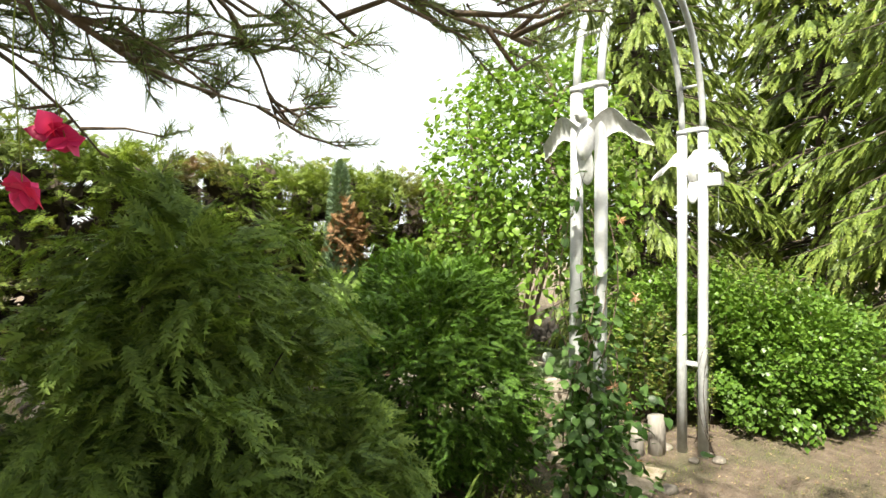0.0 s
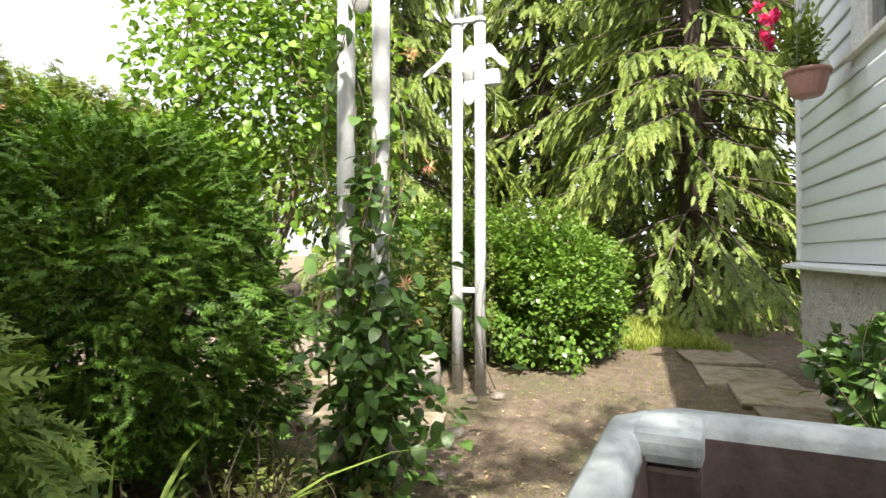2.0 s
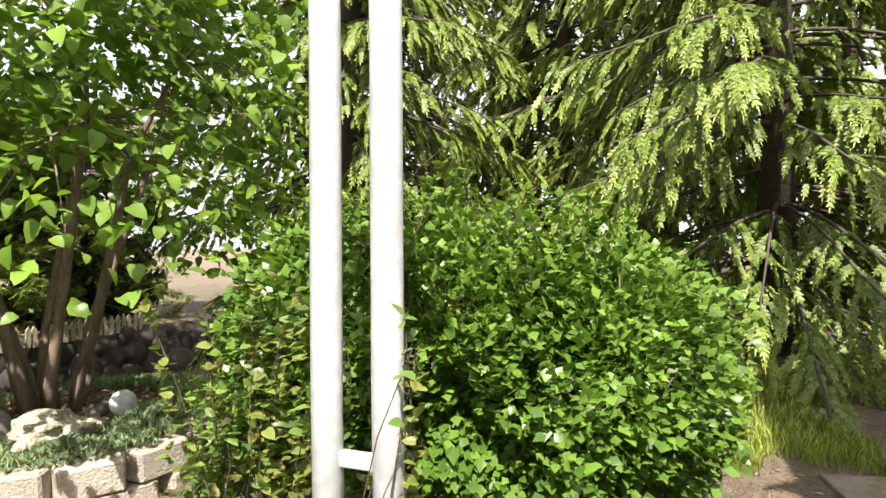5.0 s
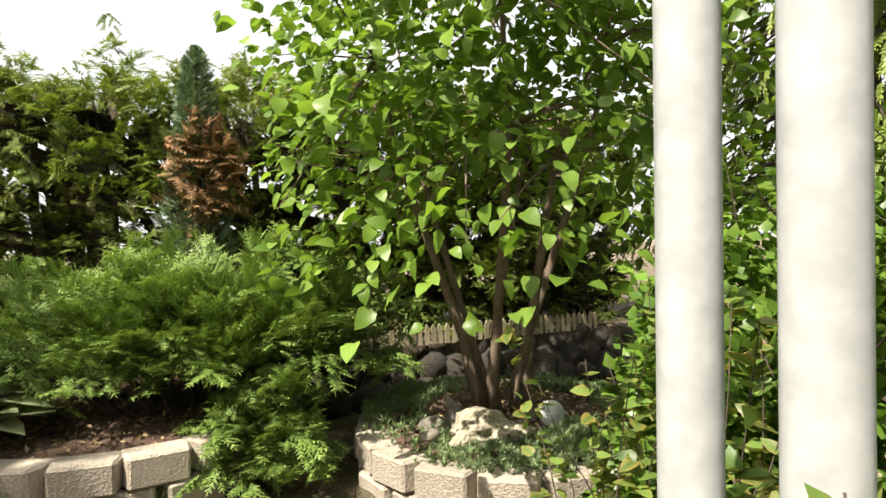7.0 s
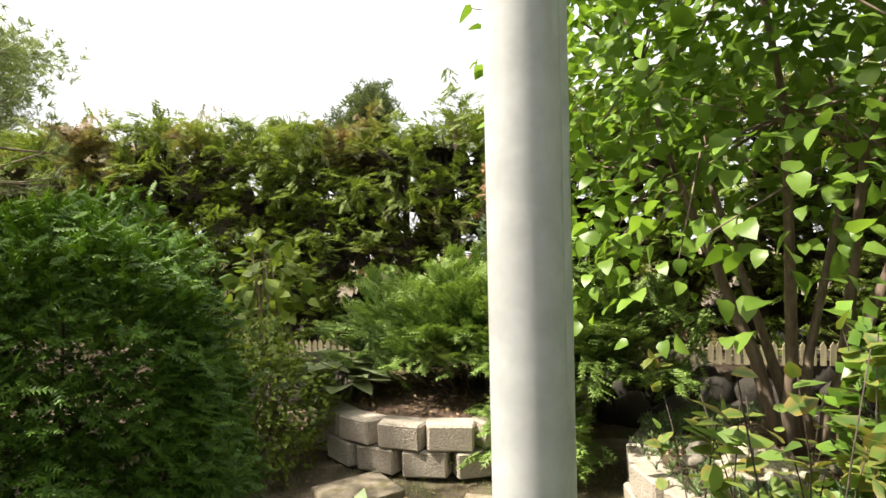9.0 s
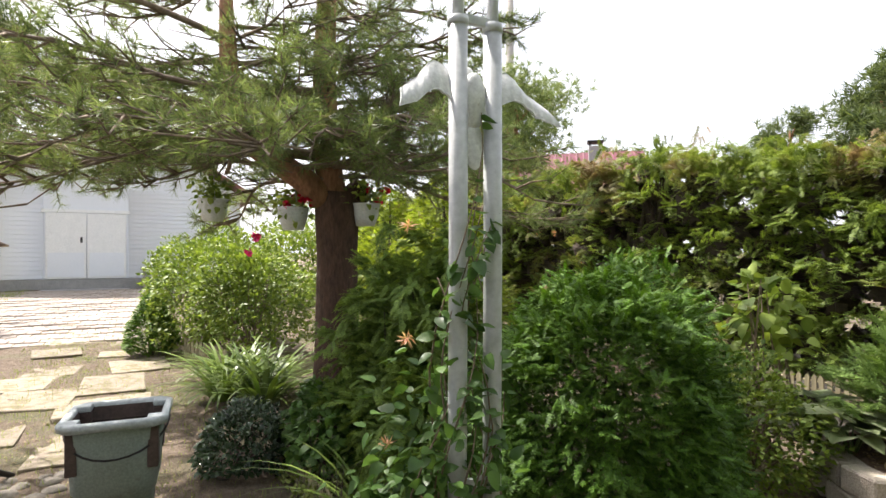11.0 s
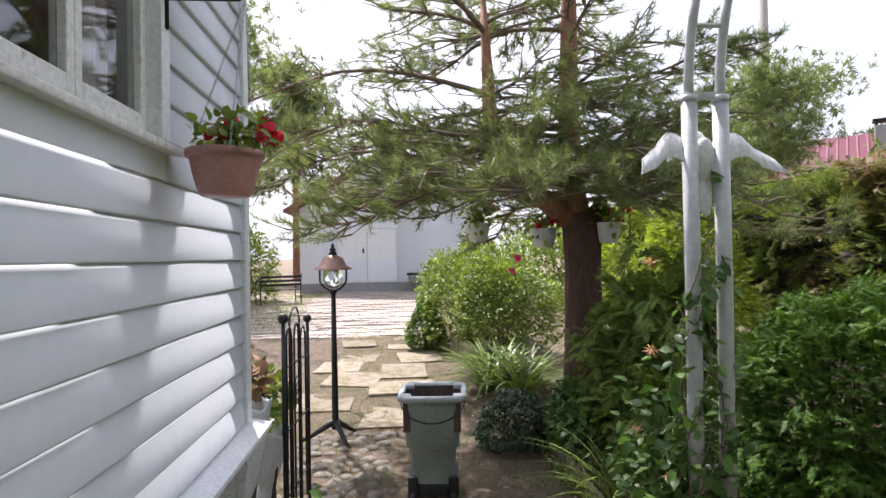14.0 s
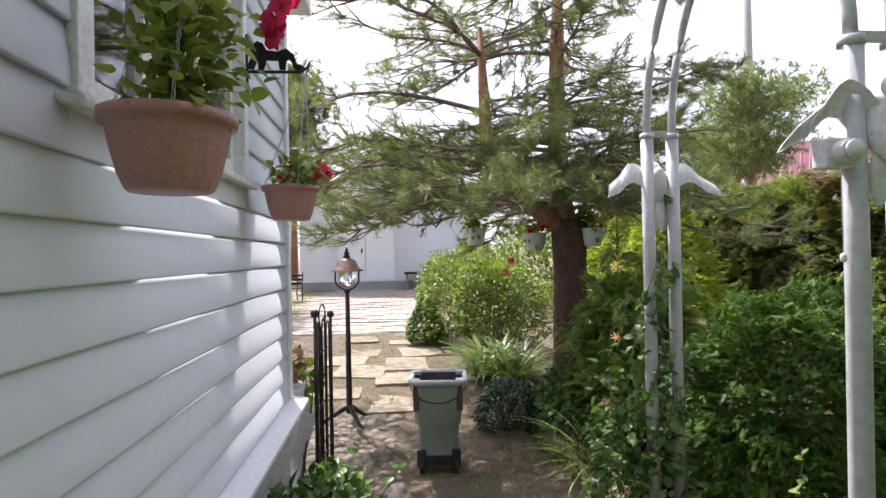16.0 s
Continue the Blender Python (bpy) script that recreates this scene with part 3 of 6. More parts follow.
    while z < TOP - 0.05:
        spans = [(HX0 + 0.046, HX1 - 0.046)]
        if z + 0.132 > WZ0 - 0.02 and z < WZ1 + 0.05:
            spans = [(HX0 + 0.046, WX0 - 0.032), (WX1 + 0.032, HX1 - 0.046)]
        for a, b in spans:
            ob = new("siding_board", board_mesh(b - a))
            ob.parent = h
            ob.location = (a, WY, z)
        for x, turn in ((HX0, 90), (HX1, -90)):
            ob = new("siding_board", board_mesh(4.9))
            ob.parent = h
            ob.matrix_basis = pose(x, WY - 4.96 if turn == 90 else WY - 0.06, z, 0, 0, turn)
        z += 0.132


def bracket_and_pot(x, z_rim, radius, big):
    """A hanging pot on chains below a flat black bracket, with its flowers."""
    cy = 0.175 if big else 0.16
    zb = z_rim + 0.50
    br = thing("plant_bracket", "flat black metal bracket with a cut-out animal shape", "bracket", (x, WY, zb), "plant brackets")
    P = Pile()
    P.bar([(0, 0.02, 0), (0, 0.26, 0), (0, 0.29, 0.02), (0, 0.30, 0.045)], 0.007, 6)
    P.bar([(0, 0.028, -0.10), (0, 0.028, 0.16)], 0.010, 6)
    P.make("bracket_bar", M["iron"], br, smooth=True)
    # cut-out shape: body, neck, legs and tail as one plate
    outline = [(0.03, 0.01), (0.05, 0.06), (0.045, 0.10), (0.075, 0.13), (0.10, 0.12), (0.115, 0.09), (0.16, 0.085), (0.20, 0.10), (0.23, 0.075), (0.245, 0.03), (0.275, 0.02), (0.28, 0.005), (0.235, 0.004), (0.215, 0.05), (0.20, 0.045), (0.195, 0.005), (0.17, 0.005), (0.165, 0.045), (0.115, 0.045), (0.105, 0.005), (0.08, 0.005), (0.078, 0.045), (0.06, 0.005)]
    bm = bmesh.new()
    vs = [bm.verts.new((-0.003, a, b + 0.004)) for a, b in outline]
    fc = bm.faces.new(vs)
    ext = bmesh.ops.extrude_face_region(bm, geom=[fc])
    bmesh.ops.translate(bm, vec=(0.006, 0, 0), verts=[g for g in ext["geom"] if isinstance(g, bmesh.types.BMVert)])
    bmesh.ops.triangulate(bm, faces=[f for f in bm.faces if len(f.verts) > 4])
    part("plate", bm, M["iron"], br)
    pot = thing("hanging_pot", "ribbed terracotta-coloured plastic pot hanging on chains", "flower pot", (x, cy, z_rim), "hanging pots")
    # ribbed body with rim
    n, prof = 72, [(0.0, -0.155), (0.62, -0.155), (0.66, -0.150), (0.76, -0.120), (0.86, -0.07), (0.92, -0.03), (0.94, -0.022), (1.03, -0.022), (1.05, -0.012), (1.04, 0.0), (0.98, 0.0), (0.95, -0.02), (0.90, -0.03), (0.0, -0.03)]
    v, f = [], []
    th = np.arange(n) * 2 * np.pi / n
    for i, (r, z) in enumerate(prof):
        rib = 1 + (0.018 * np.cos(th * 18) if 2 <= i <= 5 else 0)
        v.append(np.stack([np.cos(th) * r * radius * rib, np.sin(th) * r * radius * rib, np.full(n, z * radius / 0.125)], -1))
    v = np.concatenate(v)
    for i in range(len(prof) - 1):
        a = i * n + np.arange(n)
        b = i * n + (np.arange(n) + 1) % n
        f.append(np.stack([a, b, b + n, a + n], -1))
    array_part("pot_body", v, np.concatenate(f), M["terracotta"], pot, smooth=True)
    for k in range(3):
        a = k * 2.1 + 0.4
        e = np.array([0, WY + 0.28 - cy, 0.50])
        s = np.array([np.cos(a) * radius, np.sin(a) * radius, 0.0])
        P = Pile()
        L = np.linalg.norm(e - s)
        links = 26
        for j in range(links):
            c = s + (e - s) * (j + 0.5) / links
            d = (e - s) / L
            o = unit(np.cross(d, [0.3, 0.9, 0.2] if j % 2 else [0.9, -0.3, 0.1]))
            tt = np.linspace(0, 2 * np.pi, 7)
            P.bar(c + np.cos(tt)[:, None] * d * (L / links * 0.62) + np.sin(tt)[:, None] * o * 0.0035, 0.0011, 4)
        P.make("chain", M["chain"], pot)
    # plant
    plant = thing("potted_flowers", "red petunias with bright green leaves in a hanging pot", "flowers", (x, cy, z_rim), "hanging flowers")
    m = 420 if big else 170
    hh = 0.30 if big else 0.11
    P = RNG.normal(size=(m, 3)) * [0.055 if big else 0.06, 0.05, 0.35 * hh] + [0.0, 0.03, 0.45 * hh]
    P[:, 2] = np.abs(P[:, 2])
    d = unit(P * [1, 1, 0.3] + jitter(m, 0.05))
    lv, lf, lt = scatter(broad_leaf(0.7), P, frames_of(d + jitter(m, 0.4), np.array([0, 0, 1.0]) + jitter(m, 0.4)), RNG.uniform(0.025, 0.05, m))
    tagged(array_part("foliage", lv, lf, M["geranium"], plant, tip=lt), kind="stuff")
    S = Pile()
    for k in range(14 if big else 8):
        e = RNG.normal(size=3) * [0.05, 0.05, 0.3 * hh] + [0, 0.03, hh * 0.8]
        S.bar([(0, 0, -0.02), (e[0] * 0.4, e[1] * 0.4, max(0.02, e[2] * 0.5)), tuple(e)], [0.004, 0.003, 0.002], 5)
    tagged(S.make("stalkwork", M["geranium"], plant), kind="stuff")
    spots = ([(-0.04, 0.17, 0.34), (-0.10, 0.20, 0.28), (0.0, 0.21, 0.23), (-0.06, 0.23, 0.31), (-0.12, 0.27, 0.36), (-0.02, 0.19, 0.18)] if big else [(0.00, 0.02, 0.105), (-0.07, 0.10, 0.075), (-0.10, 0.12, 0.04), (0.06, -0.02, 0.03), (-0.02, 0.14, 0.06)])
    for c in spots:
        q = 16 if big else 9
        d = unit(jitter(q) + [-0.3, 0.3, 0.4])
        pv, pf, pt = scatter(broad_leaf(1.0, 0.15, 0.1), np.tile(c, (q, 1)) + jitter(q, 0.010), frames_of(d, jitter(q)), RNG.uniform(0.028, 0.042, q))
        array_part("flower", pv, pf, M["pink_petal"] if big else M["red_petal"], plant, tip=pt)


# ---- arch of white pipes with two bird figures ----
AX, BX, YA, YB = 2.604, 4.003, 2.157, 2.012


def build_arch():
    a = thing("garden_arch", "white painted pipe arch with ladder rungs", "arch", (0, 0, 0))
    for x in (AX, BX):
        for y in (YA, YB):
            P = Pile()
            g = gh(x, y) - 0.05
            P.bar([(x, y, g), (x - 0.004, y, 0.8), (x + 0.003, y, 1.5), (x, y, 2.27)], 0.034, 20)
            P.make("post", M["pipe"], a, smooth=True)
            C = Pile()
            C.bar([(x, y, 2.255), (x, y, 2.285)], 0.038, 20)
            C.make("collar", M["pipe"], a, smooth=True)
    for y in (YA, YB):
        P = Pile()
        th = np.linspace(np.pi, 0, 34)
        cx, r = (AX + BX) / 2, (BX - AX) / 2
        arc = [(cx + r * np.cos(t), y, 2.275 + 1.28 * r * np.sin(t)) for t in th]
        P.bar(arc, 0.021, 12)
        P.make("arch_bow", M["pipe"], a, smooth=True)
    for x in (AX, BX):
        for z in (0.635, 2.285):
            bm = box((x - 0.012, YB + 0.034 - 0.03, z - 0.016), (x + 0.012, YA - 0.034 + 0.03, z + 0.016), 0.004)
            part("rung", bm, M["pipe"], a)
    for t in np.linspace(0.35, np.pi - 0.35, 6):
        x, z = (AX + BX) / 2 + (BX - AX) / 2 * math.cos(t), 2.275 + 1.28 * (BX - AX) / 2 * math.sin(t)
        P = Pile()
        P.bar([(x, YB, z), (x, YA, z)], 0.011, 8)
        P.make("rung", M["pipe"], a, smooth=True)


def bird(x, z, face, span=0.25, chord_root=0.080):
    """A plaster bird with spread wings, clasped between two posts."""
    P = Pile()
    yc = (YA + YB) / 2

    def blob(c, r, tilt=0.0):
        u, w = np.meshgrid(np.linspace(0, np.pi, 15), np.linspace(0, 2 * np.pi, 22, endpoint=False), indexing="ij")
        p = np.stack([np.sin(u) * np.cos(w), np.sin(u) * np.sin(w), np.cos(u)], -1).reshape(-1, 3) * r
        ca, sa = math.cos(tilt), math.sin(tilt)
        p = np.stack([ca * p[:, 0] + sa * p[:, 2], p[:, 1], -sa * p[:, 0] + ca * p[:, 2]], -1) + c
        i = (np.arange(14)[:, None] * 22 + np.arange(22)).ravel()
        j = (np.arange(14)[:, None] * 22 + (np.arange(22) + 1) % 22).ravel()
        P.add(p, quads=np.stack([i, j, j + 22, i + 22], -1))

    blob((x + face * 0.03, yc, z - 0.03), (0.050, 0.052, 0.115), face * -0.2)
    blob((x + face * 0.075, yc, z + 0.085), (0.038, 0.033, 0.038))
    blob((x + face * 0.02, yc, z - 0.17), (0.020, 0.042, 0.10), face * 0.15)
    blob((x + face * 0.12, yc, z + 0.082), (0.022, 0.010, 0.011))
    # wings: ribbed curved sheets with thickness
    for s in (-1, 1):
        nu, nw = 26, 15
        top, bot = [], []
        for i in range(nu):
            u = i / (nu - 1)
            yy = yc + s * (0.03 + span * u)
            zl = z + 0.035 + 0.075 * math.sin(min(1.0, u * 1.4) * math.pi * 0.8) - 0.20 * max(0.0, u - 0.45) ** 1.2
            chord = chord_root * (1 - 0.75 * u ** 1.6) + 0.022
            for k in range(nw):
                w = k / (nw - 1)
                rib = 0.004 * math.sin(u * 52 + w * 2.0) * (0.3 + w)
                zz = zl - chord * w - 0.03 * u * w
                xx = x + face * (0.055 - 0.05 * math.sin(w * 1.6) - 0.07 * u * u + rib)
                top.append((xx, yy + s * 0.03 * w * u, zz))
                bot.append((xx - face * (0.016 * (1 - u * 0.6)), yy + s * 0.03 * w * u, zz))
        v = np.array(top + bot)
        n = nu * nw
        i = (np.arange(nu - 1)[:, None] * nw + np.arange(nw - 1)).ravel()
        q = [np.stack([i, i + 1, i + nw + 1, i + nw], -1), np.stack([i, i + nw, i + nw + 1, i + 1], -1) + n]
        edge = list(range(nw)) + [r * nw + nw - 1 for r in range(1, nu)] + [(nu - 1) * nw + k for k in range(nw - 2, -1, -1)] + [r * nw for r in range(nu - 2, 0, -1)]
        e = np.array(edge)
        e2 = np.roll(e, -1)
        q.append(np.stack([e, e2, e2 + n, e + n], -1))
        P.add(v, quads=np.concatenate(q))
    ob = P.make("bird_figure", M["plaster"], smooth=True)
    tagged(ob, "white plaster bird figure with spread wings between two posts", "figurine", "bird figures")


build_house()
bracket_and_pot(3.12, 1.945, 0.118, False)
bracket_and_pot(4.49, 1.915, 0.119, True)
build_arch()
bird(AX, 2.02, -1, 0.27, 0.10)
bird(BX, 2.03, 1, 0.21)

# lamp holder with a pull cord on a post
lh = thing("lamp_holder", "white wall lamp holder with a pull cord on the post", "lamp holder", (BX, YB, 1.92))
part("back_plate", box((-0.02, -0.125, -0.045), (0.045, -0.030, 0.045), 0.008), M["plaster"], lh)
P = Pile()
P.bar([(0.02, -0.075, 0.0), (0.085, -0.075, 0.0)], 0.036, 18)
P.bar([(0.085, -0.075, 0.0), (0.098, -0.075, 0.0)], 0.030, 18)
P.make("socket", M["plaster"], lh, smooth=True)
P = Pile()
P.bar([(0.05, -0.085, -0.04), (0.05, -0.085, -0.30)], 0.0018, 5)
P.make("cord", M["trim"], lh)
P = Pile()
P.bar([(0.05, -0.085, -0.300), (0.05, -0.085, -0.306), (0.05, -0.085, -0.322), (0.05, -0.085, -0.328)], [0.003, 0.009, 0.009, 0.004], 10)
P.make("knob", M["trim"], lh, smooth=True)


# ---- yard lamp, wheeled tub, iron trellis gate ----
def revolve(prof, n=28):
    th = np.arange(n) * 2 * np.pi / n
    v = np.concatenate([np.stack([np.cos(th) * r, np.sin(th) * r, np.full(n, z)], -1) for r, z in prof])
    f = []
    for i in range(len(prof) - 1):
        a, b = i * n + np.arange(n), i * n + (np.arange(n) + 1) % n
        f.append(np.stack([a, b, b + n, a + n], -1))
    return v, np.concatenate(f)


def yard_lamp(x, y):
    g = gh(x, y)
    L = thing("garden_lamp", "black iron garden lamp with a copper hood and clear glass", "lamp", (x, y, g))
    P = Pile()
    P.bar([(0, 0, 0.10), (0, 0, 0.16), (0.005, 0, 0.7), (0.012, 0, 1.30)], [0.034, 0.030, 0.026, 0.020], 12)
    P.make("column", M["iron"], L, smooth=True)
    for k in range(3):
        a = k * 2.094 + 0.5
        P = Pile()
        P.bar([(0, 0, 0.17), (0.07 * math.cos(a), 0.07 * math.sin(a), 0.13), (0.20 * math.cos(a), 0.20 * math.sin(a), 0.05), (0.29 * math.cos(a), 0.29 * math.sin(a), 0.0)], [0.030, 0.026, 0.020, 0.016], 8)
        P.make("foot", M["iron"], L, smooth=True)
    P = Pile()
    P.bar([(0.012, 0, 1.285), (0.012, 0, 1.32)], 0.030, 12)
    P.make("collar", M["iron"], L, smooth=True)
    for s in (-1, 1):
        P = Pile()
        t = np.linspace(0, 1, 10)
        P.bar([(0.012, s * 0.115 * math.sin(min(1, u * 1.5) * math.pi / 2), 1.305 + 0.19 * u ** 1.4) for u in t], 0.0085, 8)
        P.make("yoke", M["iron"], L, smooth=True)
    v, f = revolve([(0.0, 1.335), (0.05, 1.345), (0.082, 1.40), (0.088, 1.46), (0.085, 1.50)])
    p = array_part("glass", v + [0.012, 0, 0], f, M["pane"], L, "clear glass bowl", smooth=True)
    p.visible_shadow = False
    v, f = revolve([(0.0, 1.50), (0.165, 1.495), (0.168, 1.505), (0.125, 1.525), (0.105, 1.56), (0.085, 1.60), (0.035, 1.625), (0.0, 1.625)])
    array_part("hood", v + [0.012, 0, 0], f, M["copper"], L, "dull copper bell-shaped hood", smooth=True)
    v, f = revolve([(0.034, 1.62), (0.036, 1.645), (0.020, 1.65), (0.030, 1.675), (0.012, 1.69), (0.016, 1.705), (0.0, 1.735)], 12)
    array_part("finial", v + [0.012, 0, 0], f, M["iron"], L, smooth=True)


def oct_ring(wx, wy, cut):
    """Corners of a rectangle with cut corners, going round."""
    return [(wx, -wy + cut), (wx, wy - cut), (wx - cut, wy), (-wx + cut, wy), (-wx, wy - cut), (-wx, -wy + cut), (-wx + cut, -wy), (wx - cut, -wy)]


def loft(rings):
    n = len(rings[0][0])
    v = np.array([(x, y, z) for r, z in rings for x, y in r], float)
    f = []
    for i in range(len(rings) - 1):
        a, b = i * n + np.arange(n), i * n + (np.arange(n) + 1) % n
        f.append(np.stack([a, b, b + n, a + n], -1))
    return v, np.concatenate(f)


def wheeled_tub(x, y, turn):
    g = gh(x, y)
    t = thing("wheeled_tub", "grey-green plastic tub of dark water on black wheels", "tub")
    t.matrix_basis = pose(x, y, g, 0, 0, turn) @ Matrix.Diagonal((1.06, 1.0, 1, 1))
    H = 0.74
    v, f = loft([(oct_ring(0.135, 0.14, 0.03), 0.15), (oct_ring(0.150, 0.155, 0.03), 0.38), (oct_ring(0.165, 0.175, 0.035), 0.40), (oct_ring(0.182, 0.195, 0.04), H - 0.035)])
    array_part("body", v, f, M["bin"], t)
    part("bottom", box((-0.13, -0.135, 0.145), (0.13, 0.135, 0.16)), M["bin"], t)
    v, f = loft([(oct_ring(0.183, 0.196, 0.04), H - 0.045), (oct_ring(0.212, 0.226, 0.055), H - 0.040), (oct_ring(0.216, 0.230, 0.056), H - 0.010), (oct_ring(0.208, 0.222, 0.055), H), (oct_ring(0.186, 0.200, 0.050), H), (oct_ring(0.180, 0.194, 0.048), H - 0.012), (oct_ring(0.176, 0.188, 0.045), H - 0.046)])
    array_part("rim", v, f, M["rim"], t, "pale worn plastic rim")
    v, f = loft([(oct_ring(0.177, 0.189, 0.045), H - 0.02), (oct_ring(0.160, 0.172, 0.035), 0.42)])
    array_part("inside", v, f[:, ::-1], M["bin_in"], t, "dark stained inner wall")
    # stepped shoulders inside the rim
    for sx, sy in ((1, 1), (1, -1), (-1, 1), (-1, -1)):
        part("shoulder", box((sx * 0.150 - 0.040, sy * 0.172 - 0.034, H - 0.030), (sx * 0.150 + 0.040, sy * 0.172 + 0.034, H + 0.001), 0.010), M["rim"], t)
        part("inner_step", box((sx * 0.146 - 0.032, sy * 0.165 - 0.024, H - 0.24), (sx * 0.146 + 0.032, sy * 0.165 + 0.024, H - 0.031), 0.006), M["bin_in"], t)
    part("water", box((-0.166, -0.178, H - 0.092), (0.168, 0.180, H - 0.087)), M["water"], t, "still dark water")
    P = Pile()
    u = np.linspace(0, np.pi, 16)
    P.bar([(0.235 * math.sin(a) + 0.0, 0.225 * math.cos(a), H - 0.05 - 0.115 * math.sin(a)) for a in u], 0.005, 6)
    P.make("handle", M["iron"], t, "thin wire handle")
    for sx in (-1, 1):
        for sy in (-1, 1):
            w = part("wheel", bmesh.new(), M["black"], t)
            v, f = revolve([(0.0, -0.016), (0.040, -0.018), (0.052, -0.012), (0.055, 0.0), (0.052, 0.012), (0.040, 0.018), (0.0, 0.016)], 18)
            w.data = mesh_of("wheel", np.stack([v[:, 0], v[:, 2], v[:, 1]], -1), f, M["black"], smooth=True)
            w.location = (sx * 0.115, sy * 0.135, 0.055)
    for sy in (-1, 1):
        part("chassis", box((-0.15, sy * 0.135 - 0.035, 0.06), (0.15, sy * 0.135 + 0.035, 0.20), 0.015), M["black"], t)
    part("crossbar", box((0.10, -0.10, 0.07), (0.14, 0.10, 0.15), 0.01), M["black"], t)


def trellis_gate():
    g = gh(1.75, 0.05)
    t = thing("iron_gate", "black wrought iron trellis gate with ball finials", "gate", (0, 0, 0))
    a, b = np.array([1.815, 0.072]), np.array([1.20, 0.105])
    for q, h, r in ((a, 1.262, 0.030), (b, 1.195, 0.028)):
        P = Pile()
        P.bar([(q[0], q[1], g - 0.1), (q[0], q[1], h - r)], 0.0115, 10)
        P.make("post", M["iron"], t, smooth=True)
        v, f = revolve([(r * math.sin(k * math.pi / 10), -r * math.cos(k * math.pi / 10)) for k in range(11)], 16)
        array_part("finial", v + [q[0], q[1], h], f, M["iron"], t, "round iron ball", smooth=True)
    for u0, u1, h in ((0.10, 0.30, 1.20), (0.22, 0.62, 1.30), (0.40, 0.58, 1.20), (0.66, 0.88, 1.16)):
        P = Pile()
        s = np.linspace(0, np.pi, 12)
        pts = [(*(a + (b - a) * u0), g + 0.10)] + [(*(a + (b - a) * ((u0 + u1) / 2 - (u1 - u0) / 2 * math.cos(k))), h - 0.09 + 0.09 * math.sin(k)) for k in s] + [(*(a + (b - a) * u1), g + 0.10)]
        P.bar(pts, 0.0065, 7)
        P.make("hoop", M["iron"], t, smooth=True)
    for z in (0.25, 0.62, 0.98):
        P = Pile()
        P.bar([(*a, z), (*b, z - 0.02)], 0.006, 6)
        P.make("rail", M["iron"], t)
    P = Pile()
    k = np.linspace(0, 4 * np.pi, 50)
    c = (a + b) / 2
    d = unit(b - a)
    P.bar([(*(c + d * 0.09 * (1 - i / 60) * math.cos(q)), 0.80 + 0.09 * (1 - i / 60) * math.sin(q)) for i, q in enumerate(k)], 0.005, 5)
    P.make("scroll", M["iron"], t)


yard_lamp(-0.01, 0.14)
wheeled_tub(1.14, 0.935, -6)
trellis_gate()


# ---- beds, stones, edging ----
def block_mesh(w, d, h):
    bm = box((-w / 2, -d / 2, 0), (w / 2, d / 2, h), 0.0)
    for v in bm.verts:
        if v.co.y > 0:
            v.co.x *= 0.86
    bmesh.ops.bevel(bm, geom=bm.edges[:], offset=0.010, segments=1, affect="EDGES")
    me = bpy.data.meshes.new("block")
    bm.to_mesh(me)
    bm.free()
    me.materials.append(M["block"])
    return me


def raised_bed(cx, cy, R, top, label, courses=2):
    bed = thing("raised_bed", label, "flower bed", (cx, cy, 0), "raised beds")
    n = int(round(2 * math.pi * R / 0.285))
    h = 0.14
    shapes = [block_mesh(2 * math.pi * R / n * k, 0.15, h - 0.006) for k in (0.965, 0.945, 0.955)]
    for c in range(courses):
        for k in range(n):
            a = (k + 0.5 * (c % 2)) * 2 * math.pi / n + RNG.normal() * 0.006
            r = R - 0.075 + RNG.normal() * 0.006
            ob = new("block", shapes[int(RNG.integers(3))])
            ob.parent = bed
            ob.matrix_basis = pose(r * math.cos(a), r * math.sin(a), top - h * (c + 1), RNG.normal() * 1.2, RNG.normal() * 1.2, math.degrees(a) + 90 + RNG.normal() * 2) @ pose(0, 0, 0, 0, 0, 180)
    rr, aa = np.meshgrid(np.linspace(0, R - 0.12, 14), np.linspace(0, 2 * np.pi, 48, endpoint=False), indexing="ij")
    z = top - 0.03 + 0.07 * (1 - (rr / R) ** 2) + RNG.normal(size=rr.shape) * 0.006
    z[0] = z[0].mean()
    v = np.stack([rr * np.cos(aa), rr * np.sin(aa), z], -1).reshape(-1, 3)
    i = (np.arange(13)[:, None] * 48 + np.arange(48)).ravel()
    j = (np.arange(13)[:, None] * 48 + (np.arange(48) + 1) % 48).ravel()
    array_part("soil", v, np.stack([i, j, j + 48, i + 48], -1), M["mulch"], bed, "bark mulch", smooth=True)
    # loose bark chips
    m = 1500
    a, r = RNG.uniform(0, 2 * np.pi, m), (R - 0.14) * np.sqrt(RNG.random(m))
    p = np.stack([r * np.cos(a), r * np.sin(a), top - 0.022 + 0.07 * (1 - (r / R) ** 2)], -1)
    cv, cf, ct = scatter(small_leaf(0.5, 0.2, 0.0), p, frames_of(jitter(m) * [1, 1, 0.25], np.array([0, 0, 1.0]) + jitter(m, 0.3)), RNG.uniform(0.015, 0.045, m))
    tagged(array_part("bark_mulch", cv, cf, M["litter"], bed, tip=ct), kind="stuff")
    return bed


